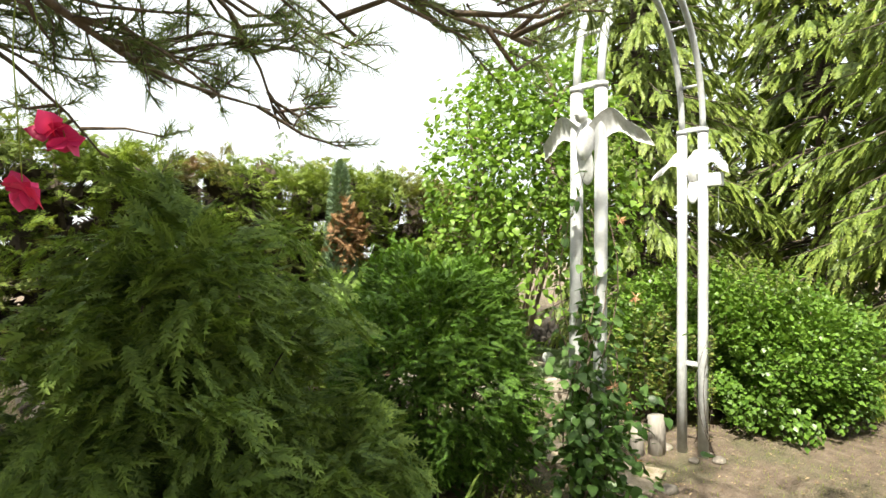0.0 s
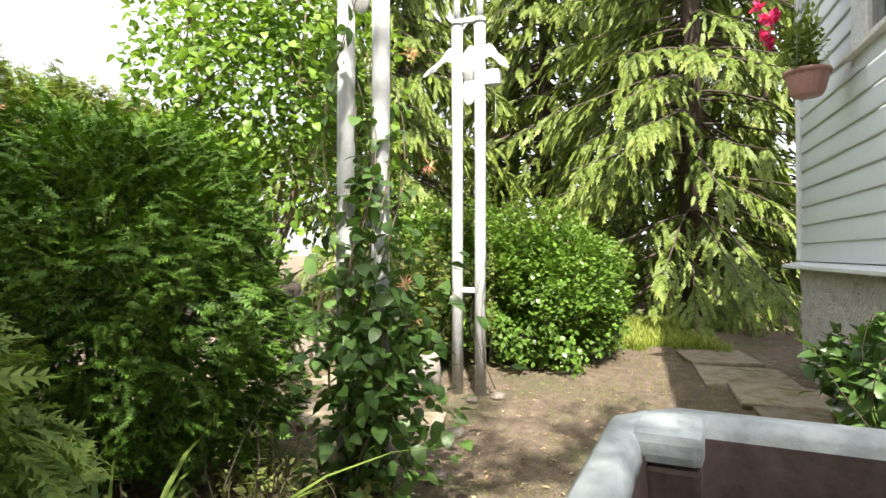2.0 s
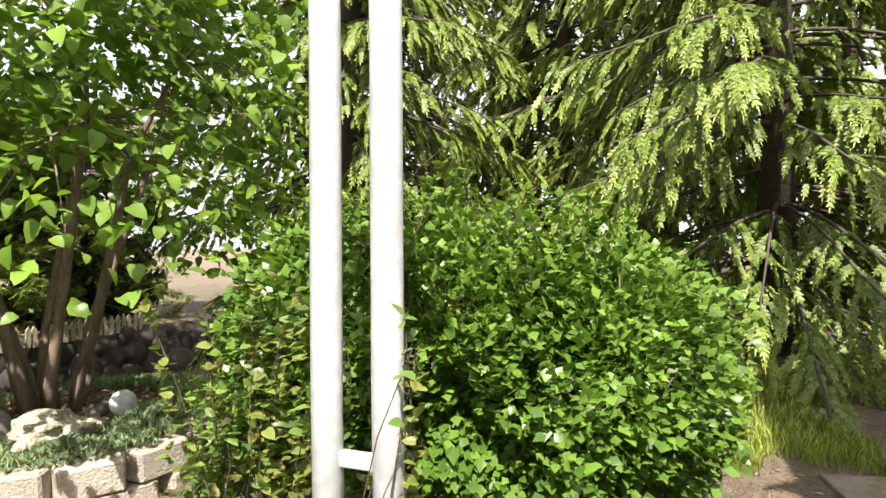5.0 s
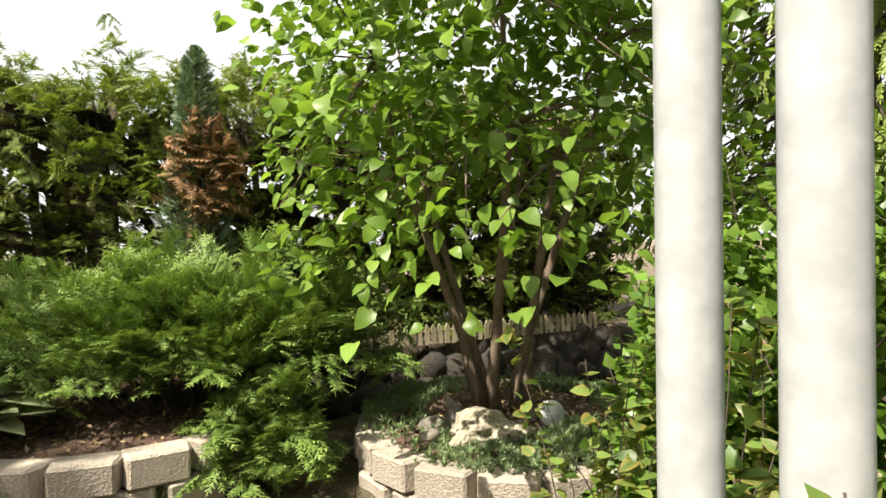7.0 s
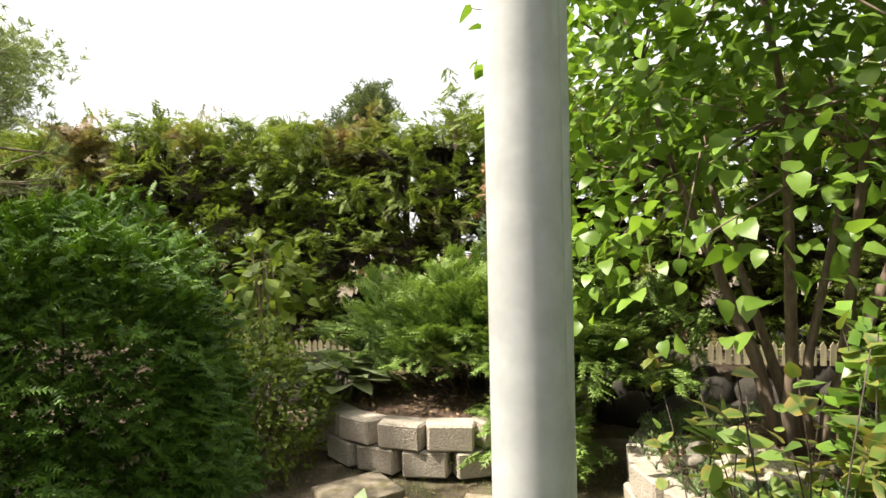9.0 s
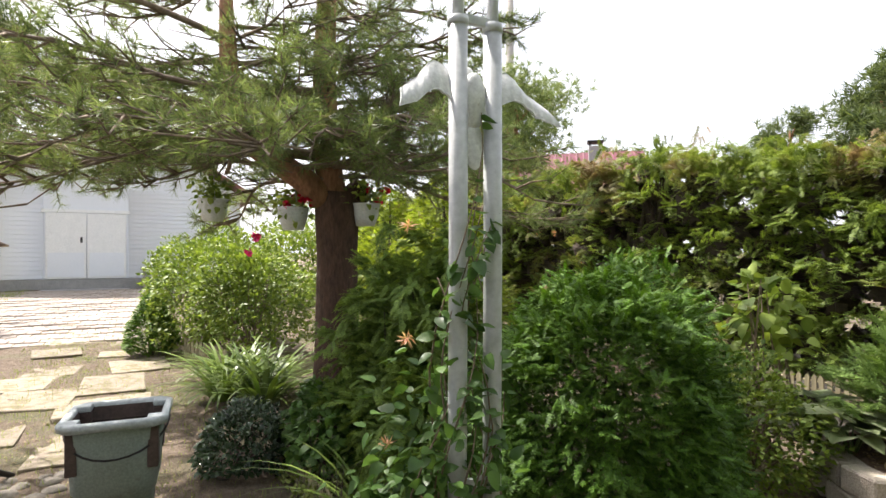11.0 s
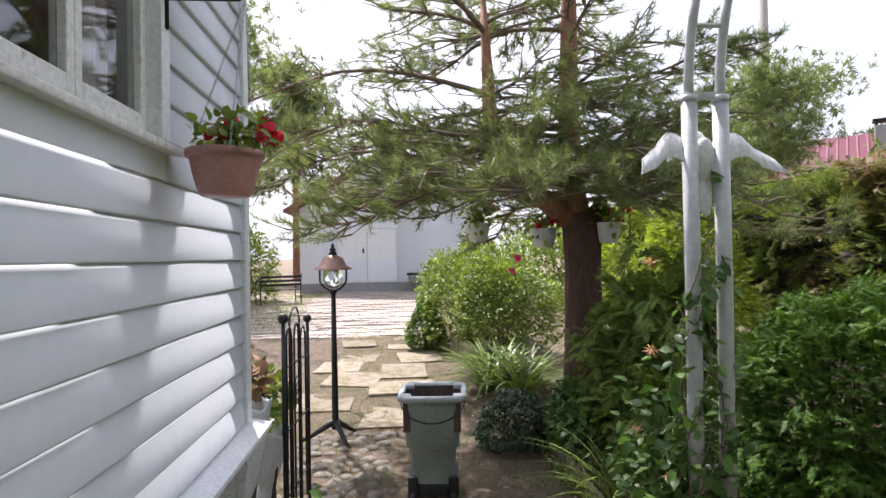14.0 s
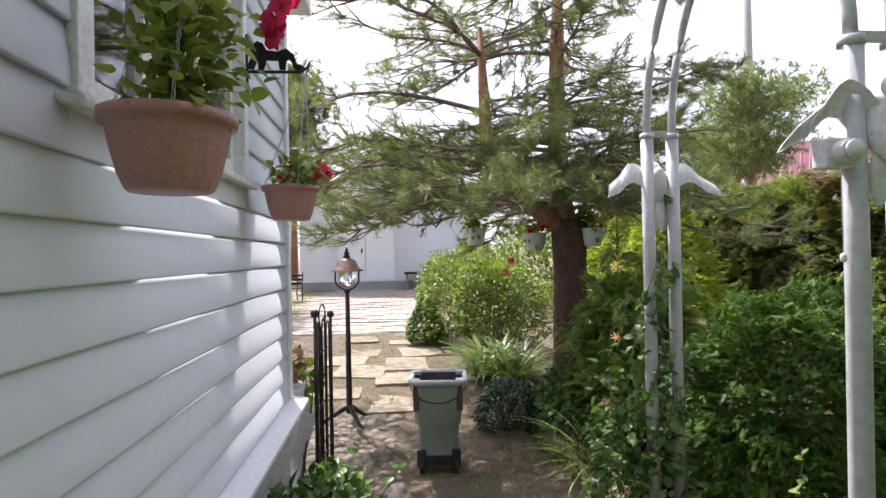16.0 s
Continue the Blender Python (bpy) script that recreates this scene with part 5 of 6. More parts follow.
def climber():
    g = thing("honeysuckle", "honeysuckle climbing the arch posts with dark green leaves", "climber", (2.50, 1.98, 0))
    P, at = Pile(), []
    for k in range(16):
        h = RNG.uniform(0.7, 2.15)
        u = np.linspace(0, 1, 14)
        a = RNG.uniform(0, 6.28)
        sx, sy = RNG.uniform(-0.06, 0.12), RNG.uniform(-0.02, 0.18)
        r = 0.05 + 0.05 * RNG.random()
        pts = np.stack([sx + r * np.cos(a + u * 7) + 0.03, sy + r * np.sin(a + u * 7), u * h - 0.04], -1)
        P.bar(pts, np.linspace(0.006, 0.002, 14), 5)
        w = RNG.random(int(34 * h)) ** (1.3 if h < 1.4 else 1.7)
        at.append(np.stack([np.interp(w, u, pts[:, i]) for i in range(3)], -1))
    tagged(P.make("branchwork", M["twig"], g), kind="stuff")
    low = RNG.normal(size=(800, 3)) * [0.13, 0.12, 0.25] + [-0.02, -0.02, 0.46]
    low[:, 2] = np.clip(np.abs(low[:, 2]), 0.06, 1.1)
    at = np.concatenate(at + [low])
    m = len(at)
    d = unit((at - [0.03, 0.06, 0]) * [1, 1, 0] + jitter(m, 0.15)) + jitter(m, 0.35) - UP * 0.15
    v, f, t = scatter(broad_leaf(0.72, 0.08, 0.15), at, frames_of(d, UP + jitter(m, 0.4)), RNG.uniform(0.04, 0.072, m))
    tagged(array_part("foliage", v, f, M["honeysuckle"], g, tip=t), kind="stuff")
    for c in ((0.10, -0.16, 1.17), (0.16, -0.14, 0.34), (0.02, -0.12, 1.55), (-0.10, -0.15, 0.75), (0.14, -0.10, 0.62)):
        q = 20
        d = unit(jitter(q) + [0, -0.4, 0.2])
        v, f, t = scatter(small_leaf(0.16, 0.05, 0.1), np.tile(c, (q, 1)) + jitter(q, 0.004), frames_of(d, jitter(q)), RNG.uniform(0.03, 0.048, q))
        array_part("flower", v, f, M["honey_petal"], g, "pink and cream honeysuckle flower")


climber()


def hedge(x0, x1, y0, y1, z0, z1, density, name, label, seed, mat="hedge", size=(0.06, 0.13), many=2.4):
    g = thing(name, label, "hedge", (0, 0, 0))
    L = x1 - x0
    n = int(L * (z1 - z0) * density)
    x, z = RNG.uniform(x0, x1, n), z0 + (z1 - z0) * RNG.random(n) ** 0.85
    q = np.stack([x * 1.1, z * 1.6, np.zeros(n)], -1)
    bulge = 0.22 * lumps(q, seed) + 0.10 * lumps(q * 3, seed + 1)
    y = y0 - bulge + 0.55 * RNG.random(n) ** 2.5
    topk = z1 + 0.16 * lumps(np.stack([x * 2.2, x * 0, x * 0], -1), seed + 2) - z
    keep = topk > 0
    at1 = np.stack([x, y, z], -1)[keep]
    d1 = np.tile([0, -0.8, 0.35], (len(at1), 1)) + jitter(len(at1), 0.45)
    nt = int(L * (y1 - y0) * density * 0.8)
    xt = RNG.uniform(x0, x1, nt)
    at2 = np.stack([xt, RNG.uniform(y0, y1, nt), z1 + 0.16 * lumps(np.stack([xt * 2.2, xt * 0, xt * 0], -1), seed + 2) - 0.25 * RNG.random(nt) ** 2 + 0.05 * RNG.normal(size=nt)], -1)
    d2 = np.tile([0, -0.2, 0.9], (nt, 1)) + jitter(nt, 0.4)
    at, d = np.concatenate([at1, at2]), np.concatenate([d1, d2])
    pick = RNG.random(len(at)) < many / 14
    at, d, nn, end = fans(at[pick], d[pick], 14, 1.7 * size[1], 0.8 * size[1], 0.25, 0.1, 0.35)
    m = len(at)
    s = RNG.uniform(*size, m)
    v, f, t = scatter(FINE, at - unit(d) * (s * 0.6)[:, None], frames_of(d, nn), s)
    # tip colour grows over the top 0.9 m, painting the hedge's sunlit top
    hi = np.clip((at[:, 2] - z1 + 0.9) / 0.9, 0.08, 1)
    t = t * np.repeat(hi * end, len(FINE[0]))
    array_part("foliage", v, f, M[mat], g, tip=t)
    P = Pile()
    for k in range(int(L * 3)):
        bx = RNG.uniform(x0, x1)
        P.bar([(bx, y0 + 0.45 + RNG.uniform(-0.1, 0.2), z0 - 0.1), (bx + RNG.normal() * 0.1, y0 + 0.45, (z0 + z1) / 2), (bx + RNG.normal() * 0.15, y0 + 0.5, z1 - 0.2)], [0.05, 0.035, 0.01], 6)
    tagged(P.make("trunkwork", M["dark_twig"], g), kind="stuff")
    # dark filler fronds added in the middle, to block light through the hedge
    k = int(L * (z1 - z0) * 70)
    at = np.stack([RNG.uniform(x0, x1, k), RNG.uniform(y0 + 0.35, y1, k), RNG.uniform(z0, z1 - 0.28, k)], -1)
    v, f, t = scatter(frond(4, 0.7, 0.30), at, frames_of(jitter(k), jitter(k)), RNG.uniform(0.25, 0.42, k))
    tagged(array_part("light_block_mass", v, f, M["dark_twig"], g), kind="stuff")


hedge(0.2, 7.4, 5.85, 7.1, 0.42, 2.45, 1000, "thuja_hedge", "tall green thuja hedge with brown patches", 31)
hedge(-13.0, 0.2, 5.95, 7.1, 0.42, 2.68, 420, "thuja_hedge", "tall thuja hedge thinning to brown", 33, size=(0.11, 0.20), many=2.0)
conifer("blue_conifer", "narrow blue-green conifer, brown below", (3.46, 5.62, 0.40), 2.05, 0.23, 4200, FROND, (0.05, 0.12), "blue_thuja", 41, droop=-0.5, point=0.42, lumpy=0.3)
shrub("dead_branch_clump", "dead brown conifer foliage against the hedge", "shrub", (3.50, 5.52, 1.62), (0.26, 0.12, 0.36), 300, FROND, (0.10, 0.2), "dead", 43, 0.3, 0.5, 0, low=-1.0)


def spruce(x, y, height, spread, seed, low=0.5, label="tall spruce with drooping yellow-green boughs", full=1.0):
    r = np.random.default_rng(seed)
    g = thing("spruce_tree", label, "tree", (x, y, gh(x, y)), "spruces")
    P = Pile()
    P.bar([(0, 0, -0.2), (0, 0, height * 0.5), (0, 0, height)], [0.17, 0.11, 0.01], 10)
    at, dd, nn, ss, hi = [], [], [], [], []
    z = low
    while z < height - 0.4:
        L0 = spread * (1 - z / height) ** 0.75
        for k in range(int(r.integers(7, 10))):
            a = r.uniform(0, 2 * np.pi)
            L = L0 * r.uniform(0.75, 1.12)
            d = np.array([math.cos(a), math.sin(a), 0])
            s = np.array([-math.sin(a), math.cos(a), 0])
            u = np.linspace(0, 1, 9)
            droop = r.uniform(0.32, 0.58) * L
            pts = d * (u * L)[:, None] + UP * (z + r.uniform(-0.1, 0.1) + 0.12 * u - droop * u ** 1.5 + 0.16 * L * np.maximum(0, u - 0.7))[:, None]
            P.bar(pts, np.linspace(0.022, 0.004, 9), 5)
            # side twigs that spread and hang, each carrying short sprays to its end
            nt, ns = int((6 + 11 * L) * full), 6
            w = np.sort(r.uniform(0.14, 1.0, nt) ** 0.8)
            q = np.stack([np.interp(w, u, pts[:, i]) for i in range(3)], -1)
            side = r.choice([-1.0, 1.0], (nt, 1))
            run = unit(d * r.uniform(0.35, 0.9, (nt, 1)) + s * side * r.uniform(0.25, 1.0, (nt, 1)) * (1.15 - w[:, None]) - UP * r.uniform(0.15, 0.7, (nt, 1)))
            ln = r.uniform(0.20, 0.50, (nt, 1)) * (1.15 - 0.45 * w[:, None])
            for i in range(ns):
                c = (i + r.random((nt, 1))) / ns
                at.append(q + run * ln * c - UP * (0.45 * ln * c ** 2))
                dd.append(run + s * r.choice([-1.0, 1.0], (nt, 1)) * 0.35 * (1 - c) - UP * (0.75 * c) + r.normal(size=(nt, 3)) * 0.12)
                nn.append(UP * 0.8 + d * 0.4 + r.normal(size=(nt, 3)) * 0.35)
                ss.append(r.uniform(0.11, 0.19, nt) / full ** 0.5)
                hi.append((c[:, 0] * np.clip((w - 0.1) / 0.5, 0.15, 1)) ** 1.2)
        z += r.uniform(0.22, 0.34)
    P.make("trunk", M["dark_twig"], g)
    at, dd, nn, ss, hi = (np.concatenate(q) for q in (at, dd, nn, ss, hi))
    shp = frond(3, 0.27, 0.16, 0.15, 0.8)
    v, f, t = scatter(shp, at, frames_of(dd, nn), ss)
    array_part("crown", v, f, M["spruce"], g, tip=t * np.repeat(hi, len(shp[0])))


spruce(8.9, 4.9, 10.5, 2.6, 51, full=0.8)
spruce(9.2, 0.4, 11.0, 3.0, 52, 0.35, full=0.85)
spruce(12.3, 2.9, 11.0, 2.8, 53, 0.4, "tall dark spruce standing behind the others", 0.3)
spruce(13.5, 6.5, 11.0, 3.0, 55, 0.5, "dark spruce in the row behind", 0.22)
spruce(13.0, -1.2, 12.0, 3.2, 56, 0.5, "dark spruce in the row behind", 0.22)

spruce(16.0, 1.2, 12.0, 3.4, 57, 0.5, "dark spruce in the row behind", 0.2)
spruce(16.0, 4.8, 12.0, 3.4, 58, 0.5, "dark spruce in the row behind", 0.2)


def pine(x, y):
    r = np.random.default_rng(77)
    g0 = gh(x, y)
    g = thing("pine_tree", "old pine with a thick forked trunk and open crown", "tree", (x, y, g0))
    P = Pile()
    P.bar([(0, 0, -0.15), (0.0, 0, 0.6), (-0.02, 0.01, 1.4), (0.0, 0, 1.85), (0.02, 0, 2.02)], [0.24, 0.20, 0.185, 0.20, 0.17], 18)
    P.bar([(0.02, 0.05, 1.75), (0.03, 0.16, 1.98), (0.02, 0.24, 2.05)], [0.14, 0.13, 0.12], 14)
    P.make("trunk", M["bark"], g, smooth=True)
    P = Pile()
    lead = np.array([(0, -0.02, 1.85), (0.03, -0.10, 2.3), (0.0, -0.12, 3.0), (0.02, -0.10, 4.0), (0.0, -0.05, 5.4)])
    P.bar(lead, [0.14, 0.12, 0.108, 0.085, 0.03], 12)
    limb = np.array([(0, -0.05, 1.9), (0.05, -0.35, 2.12), (0.08, -0.75, 2.35), (0.05, -0.95, 3.0), (0.05, -1.0, 4.2)])
    P.bar(limb, [0.125, 0.115, 0.10, 0.08, 0.03], 12)
    P.make("leader", M["bark_red"], g, "orange-brown upper stems", smooth=True)
    B, at, dd = Pile(), [], []

    def bough(s, a, L, rise, dens=1.0):
        d = np.array([math.cos(a), math.sin(a), 0])
        u = np.linspace(0, 1, 10)
        wob = r.normal(size=2) * 0.12
        side = np.array([-d[1], d[0], 0])
        pts = s + d * (u * L)[:, None] + UP * (rise * u - 0.28 * L * u ** 2.0)[:, None] + side * (np.sin(u * 5 + wob[0] * 30) * 0.13 * L * u)[:, None] + UP * (np.sin(u * 6 + wob[1] * 30) * 0.07 * L * u)[:, None]
        B.bar(pts, np.linspace(0.026, 0.005, 10) * (0.55 + 0.2 * L), 6)
        for k in range(int(8.5 * L * dens) + 3):
            w = r.uniform(0.16, 1.0)
            q = np.array([np.interp(w, u, pts[:, i]) for i in range(3)])
            a2 = a + r.choice([-1, 1]) * r.uniform(0.3, 1.1)
            L2 = r.uniform(0.25, 0.75) * (1.15 - 0.4 * w)
            d2 = np.array([math.cos(a2), math.sin(a2), r.uniform(-0.35, 0.3)])
            sub = np.array([q, q + d2 * L2 * 0.5 + UP * r.normal() * 0.04, q + d2 * L2 + UP * r.uniform(-0.06, 0.1)])
            B.bar(sub, [0.010, 0.007, 0.004], 5)
            for j in range(int(r.integers(2, 5))):
                w2 = r.uniform(0.35, 1.0)
                b = sub[0] + (sub[2] - sub[0]) * w2 + r.normal(size=3) * 0.015
                d3 = unit(d2 + r.normal(size=3) * 0.55 + UP * 0.25)
                L3 = r.uniform(0.06, 0.20)
                B.bar([b, b + d3 * L3], [0.004, 0.003], 4)
                for i in range(3):
                    at.append(b + d3 * L3 * (0.2 + 0.4 * i))
                    dd.append(d3 + r.normal(size=3) * 0.25)

    for k in range(32):
        z = r.uniform(0.18, 1.0)
        src = lead if k % 2 else limb
        s = np.array([np.interp(z, np.linspace(0, 1, 5), src[:, i]) for i in range(3)])
        L = r.uniform(1.3, 2.7) * (1.15 - 0.55 * z)
        bough(s, r.uniform(0.75, 2 * np.pi - 0.75), L, r.uniform(0.1, 0.7))
    # short boughs that fill the middle of the crown
    for k in range(16):
        src = lead if k % 2 else limb
        s = np.array([np.interp(r.uniform(0.15, 0.9), np.linspace(0, 1, 5), src[:, i]) for i in range(3)])
        bough(s, r.uniform(-0.8, 0.8), r.uniform(0.7, 1.25), r.uniform(0.2, 0.8), 1.3)
    # long low boughs that reach over the path
    for a, L, z in ((-1.25, 2.3, 2.3), (-1.75, 2.3, 2.3), (-2.3, 2.4, 2.35), (-1.45, 2.9, 2.6), (-1.65, 3.2, 2.9), (-2.0, 2.9, 2.7)):
        bough(np.array([0.03, -0.2, z]), a, L, 0.35, 1.2)
    # upper boughs spreading over the yard and the house corner
    for k in range(18):
        src = lead if k % 2 else limb
        h = r.uniform(0.40, 0.98)
        s = np.array([np.interp(h, np.linspace(0, 1, 5), src[:, i]) for i in range(3)])
        bough(s, r.uniform(-2.7, -0.75), r.uniform(1.6, 3.1) * (1.25 - 0.45 * h), r.uniform(0.3, 1.0), 1.0)
    for k in range(8):
        s = np.array([np.interp(r.uniform(0.35, 0.9), np.linspace(0, 1, 5), lead[:, i]) for i in range(3)])
        bough(s, r.uniform(0.9, 1.9), r.uniform(1.0, 1.9), r.uniform(0.2, 0.7), 1.0)
    for a, L, z in ((0.06, 1.85, 2.28), (-0.22, 1.75, 2.40), (-0.57, 2.25, 2.42), (-0.80, 2.3, 2.55), (0.2, 2.1, 2.5)):
        bough(np.array([0.03, -0.1, z]), a, L, 0.12, 1.3)
    tagged(B.make("branchwork", M["twig"], g), kind="stuff")
    at, dd = np.array(at), np.array(dd)
    m = len(at)
    v, f, t = scatter(needle_tuft(17, 1.0, 0.045, 0.9), at, frames_of(dd, r.normal(size=(m, 3))), r.uniform(0.085, 0.13, m))
    tagged(array_part("needle_mass", v, f, M["pine"], g, tip=t), kind="stuff")
    return g


pine(-0.72, 2.62)

# ---- border plants in front of the pine ----
BL = blade(6, 0.055, 0.75)


def clump(name, label, x, y, n, size, mat, shape=BL, lean=0.9, r=0.12, category="plant", group=""):
    g = thing(name, label, category, (x, y, gh(x, y)), group)
    a = RNG.uniform(0, 2 * np.pi, n)
    out = np.stack([np.cos(a), np.sin(a), np.zeros(n)], -1)
    at = out * (r * np.sqrt(RNG.random(n)))[:, None]
    # blades rise along z and bend along y
    tilt = RNG.uniform(0.05, lean, n)[:, None]
    up = unit(UP * 1.0 + out * tilt)
    s = np.stack([-out[:, 1], out[:, 0], np.zeros(n)], -1)
    turn = np.stack([s, np.cross(up, s), up], -1)
    turn[:, :, 1] *= np.sign(np.einsum("ni,ni->n", turn[:, :, 1], out))[:, None]
    v, f, t = scatter(shape, at, turn, RNG.uniform(*size, n))
    tagged(array_part("foliage", v, f, M[mat], g, tip=t), kind="stuff")
    return g


for k, (x, y) in enumerate(((-1.55, 1.75), (-2.0, 2.0), (-1.75, 2.25), (-1.2, 2.05), (-2.5, 1.9))):
    clump("day_lily", "clump of arching green day lily leaves", x, y, 90, (0.45, 0.8), "daylily", group="day lilies")
clump("day_lily", "arching strap leaves beside the cypress", 1.55, 2.12, 60, (0.4, 0.75), "daylily", blade(6, 0.026, 0.9), group="day lilies")
shrub("variegated_bush", "low dark glossy bush with white-edged leaves", "shrub", (0.26, 1.68, 0.12), (0.34, 0.30, 0.28), 2400, SMALL, (0.035, 0.055), "euonymus", 61, 0.2, 0.3, 10, low=-0.5)
shrub("leafy_perennial", "fresh green leafy perennial in the border", "plant", (0.70, 2.12, 0.25), (0.40, 0.26, 0.34), 1300, BROAD, (0.04, 0.08), "honeysuckle", 62, 0.25, 0.4, 10, low=-0.4)
shrub("yellow_green_shrub", "large loose yellow-green spirea bush", "shrub", (-5.3, 2.0, 0.75), (1.35, 1.0, 1.05), 12000, SMALL, (0.05, 0.085), "spirea", 63, 0.22, 0.35, 26, low=-0.55, twig="twig")
shrub("yellow_green_shrub", "yellow-green bush leaning over the path", "shrub", (-3.9, 2.4, 0.70), (0.9, 0.75, 0.9), 8000, SMALL, (0.045, 0.075), "spirea", 64, 0.22, 0.35, 20, low=-0.5, twig="twig")
conifer("small_round_conifer", "small rounded dark green conifer", (-4.6, 1.15, 0), 0.85, 0.42, 3400, FROND, (0.07, 0.13), "yew", 65, point=0.5)
conifer("golden_thuja", "bright golden thuja by the hedge", (-2.5, 4.7, 0.0), 2.6, 1.05, 3600, FROND, (0.12, 0.24), "gold", 66, point=0.55, inner=0.25)
conifer("golden_thuja", "bright golden thuja by the hedge", (-5.6, 5.2, 0.0), 2.7, 1.2, 3500, FROND, (0.13, 0.28), "gold", 67, point=0.5)
conifer("dark_conifer", "dark green conifer behind the pine", (-1.3, 3.7, 0.0), 1.25, 0.7, 4500, FROND, (0.10, 0.19), "yew", 68, point=0.6)
for k, (x, y, s) in enumerate(((2.42, 4.80, 1.2), (2.30, 4.66, 1.0), (2.58, 4.64, 1.0))):
    g = thing("hosta", "hosta with broad pale-edged leaves", "plant", (x, y, 0.25), "hostas")
    n = 16
    a = RNG.uniform(0, 2 * np.pi, n)
    out = np.stack([np.cos(a), np.sin(a), np.zeros(n)], -1)
    tipd = out + UP * RNG.uniform(0.0, 0.55, n)[:, None]
    v, f, t = scatter(broad_leaf(0.72, 0.08, 0.25), out * 0.10 + UP * RNG.uniform(0.16, 0.30, n)[:, None], frames_of(tipd, UP + out * 0.3), RNG.uniform(0.16, 0.26, n) * s)
    tagged(array_part("foliage", v, f, M["hosta"], g, tip=t * 0.6), kind="stuff")
    P = Pile()
    for q in range(n):
        P.bar([(0, 0, 0), tuple(out[q] * 0.05 + UP * 0.14), tuple(out[q] * 0.11 + UP * 0.2)], 0.005, 5)
    tagged(P.make("stalkwork", M["hosta"], g), kind="stuff")

# stonecrop cushion round the lilac bed
m = 5200
a, r = RNG.uniform(0, 2 * np.pi, m), RNG.uniform(0.46, 0.80, m)
keep = RNG.random(m) < 0.55 + 0.45 * np.sin(a * 3 + 1)
a, r = a[keep], r[keep]
m = len(a)
at = np.stack([5.0 + r * np.cos(a), 4.36 + r * np.sin(a), 0.205 + 0.05 * (1 - (r / 0.83) ** 2) + 0.05 * RNG.random(m) + 0.03 * lumps(np.stack([np.cos(a) * 4, np.sin(a) * 4, r * 6], -1), 5)], -1)
tu = needle_tuft(12, 1.0, 0.22, 0.8, 9)
v, f, t = scatter(tu, at, frames_of(UP + jitter(m, 0.35), jitter(m)), RNG.uniform(0.022, 0.042, m))
tagged(array_part("stonecrop", v, f, M["sedum"], tip=t), "grey-green stonecrop cushion round the bed", "groundcover", kind="stuff")

# weeds and low growth along the border
m = 2600
x = RNG.uniform(0.3, 2.5, m)
y = 1.78 + 0.05 * x + RNG.random(m) ** 1.2 * 0.62
at = np.stack([x, y, ground_height(x, y) + 0.10 * RNG.random(m)], -1)
v, f, t = scatter(SMALL, at, frames_of(jitter(m) + UP * 0.8, UP + jitter(m, 0.5)), RNG.uniform(0.02, 0.05, m))
tagged(array_part("border_weeds", v, f, M["weed"], tip=t), "low pale weeds and seedlings in the border", "weeds", kind="stuff")
shoots("dry_stalks", "thin dry flower stalks in the border", [(1.25, 1.95, 0.0), (1.5, 2.05, 0.0), (1.75, 2.0, 0.0), (1.0, 2.05, 0.0), (2.0, 2.1, 0.0)], 46, 0.34, 0.06, small_leaf(0.3), (0.015, 0.03), "weed", 14)


def grass_patch(name, label, x0, x1, y0, y1, n, size, edge=0.25, seed=3):
    x, y = RNG.uniform(x0, x1, n), RNG.uniform(y0, y1, n)
    q = np.stack([x * 1.3, y * 1.7, x * 0], -1)
    inside = np.minimum.reduce([x - x0, x1 - x, y - y0, y1 - y]) / edge + lumps(q, seed) * 1.1
    keep = inside > RNG.random(n) * 0.8
    x, y = x[keep], y[keep]
    m = len(x)
    a = RNG.uniform(0, 2 * np.pi, m)
    up = unit(UP + jitter(m, 0.22))
    s = unit(np.cross(up, np.stack([np.cos(a), np.sin(a), a * 0], -1)))
    v, f, t = scatter(blade(2, 0.07, 0.3), np.stack([x, y, ground_height(x, y)], -1), np.stack([s, np.cross(up, s), up], -1), RNG.uniform(*size, m))
    tagged(array_part(name, v, f, M["grass"], tip=t * 0.5), label, "grass", kind="stuff")


grass_patch("lawn_grass", "sunlit strip of yellow-green grass", 5.9, 8.3, 0.35, 2.0, 15000, (0.05, 0.13))
grass_patch("path_grass", "thin grass between the slabs", -7.5, 1.6, -0.5, 1.9, 12000, (0.02, 0.06), 0.3, 8)
grass_patch("soil_grass", "sparse grass on trodden soil", 1.2, 6.2, 0.2, 2.6, 9000, (0.012, 0.04), 0.5, 12)
grass_patch("bed_grass", "short grass between the beds", 1.6, 6.0, 2.5, 5.3, 7000, (0.02, 0.05), 0.3, 15)
grass_patch("yard_grass", "grass along the far yard", -15.5, -6.5, -4.2, -1.7, 7000, (0.05, 0.12), 0.3, 18)
# needles, dead leaves and bits on the soil
m = 15000
x, y = RNG.uniform(-6, 7, m), RNG.uniform(-0.1, 5.4, m)
v, f, t = scatter(small_leaf(0.35, 0.1, 0.0), np.stack([x, y, ground_height(x, y) + 0.006], -1), frames_of(jitter(m) * [1, 1, 0.08], UP + jitter(m, 0.2)), RNG.uniform(0.012, 0.038, m))
tagged(array_part("leaf_litter", v, f, M["litter"], tip=t), "dry leaves and needles scattered on the soil", "litter", kind="stuff")

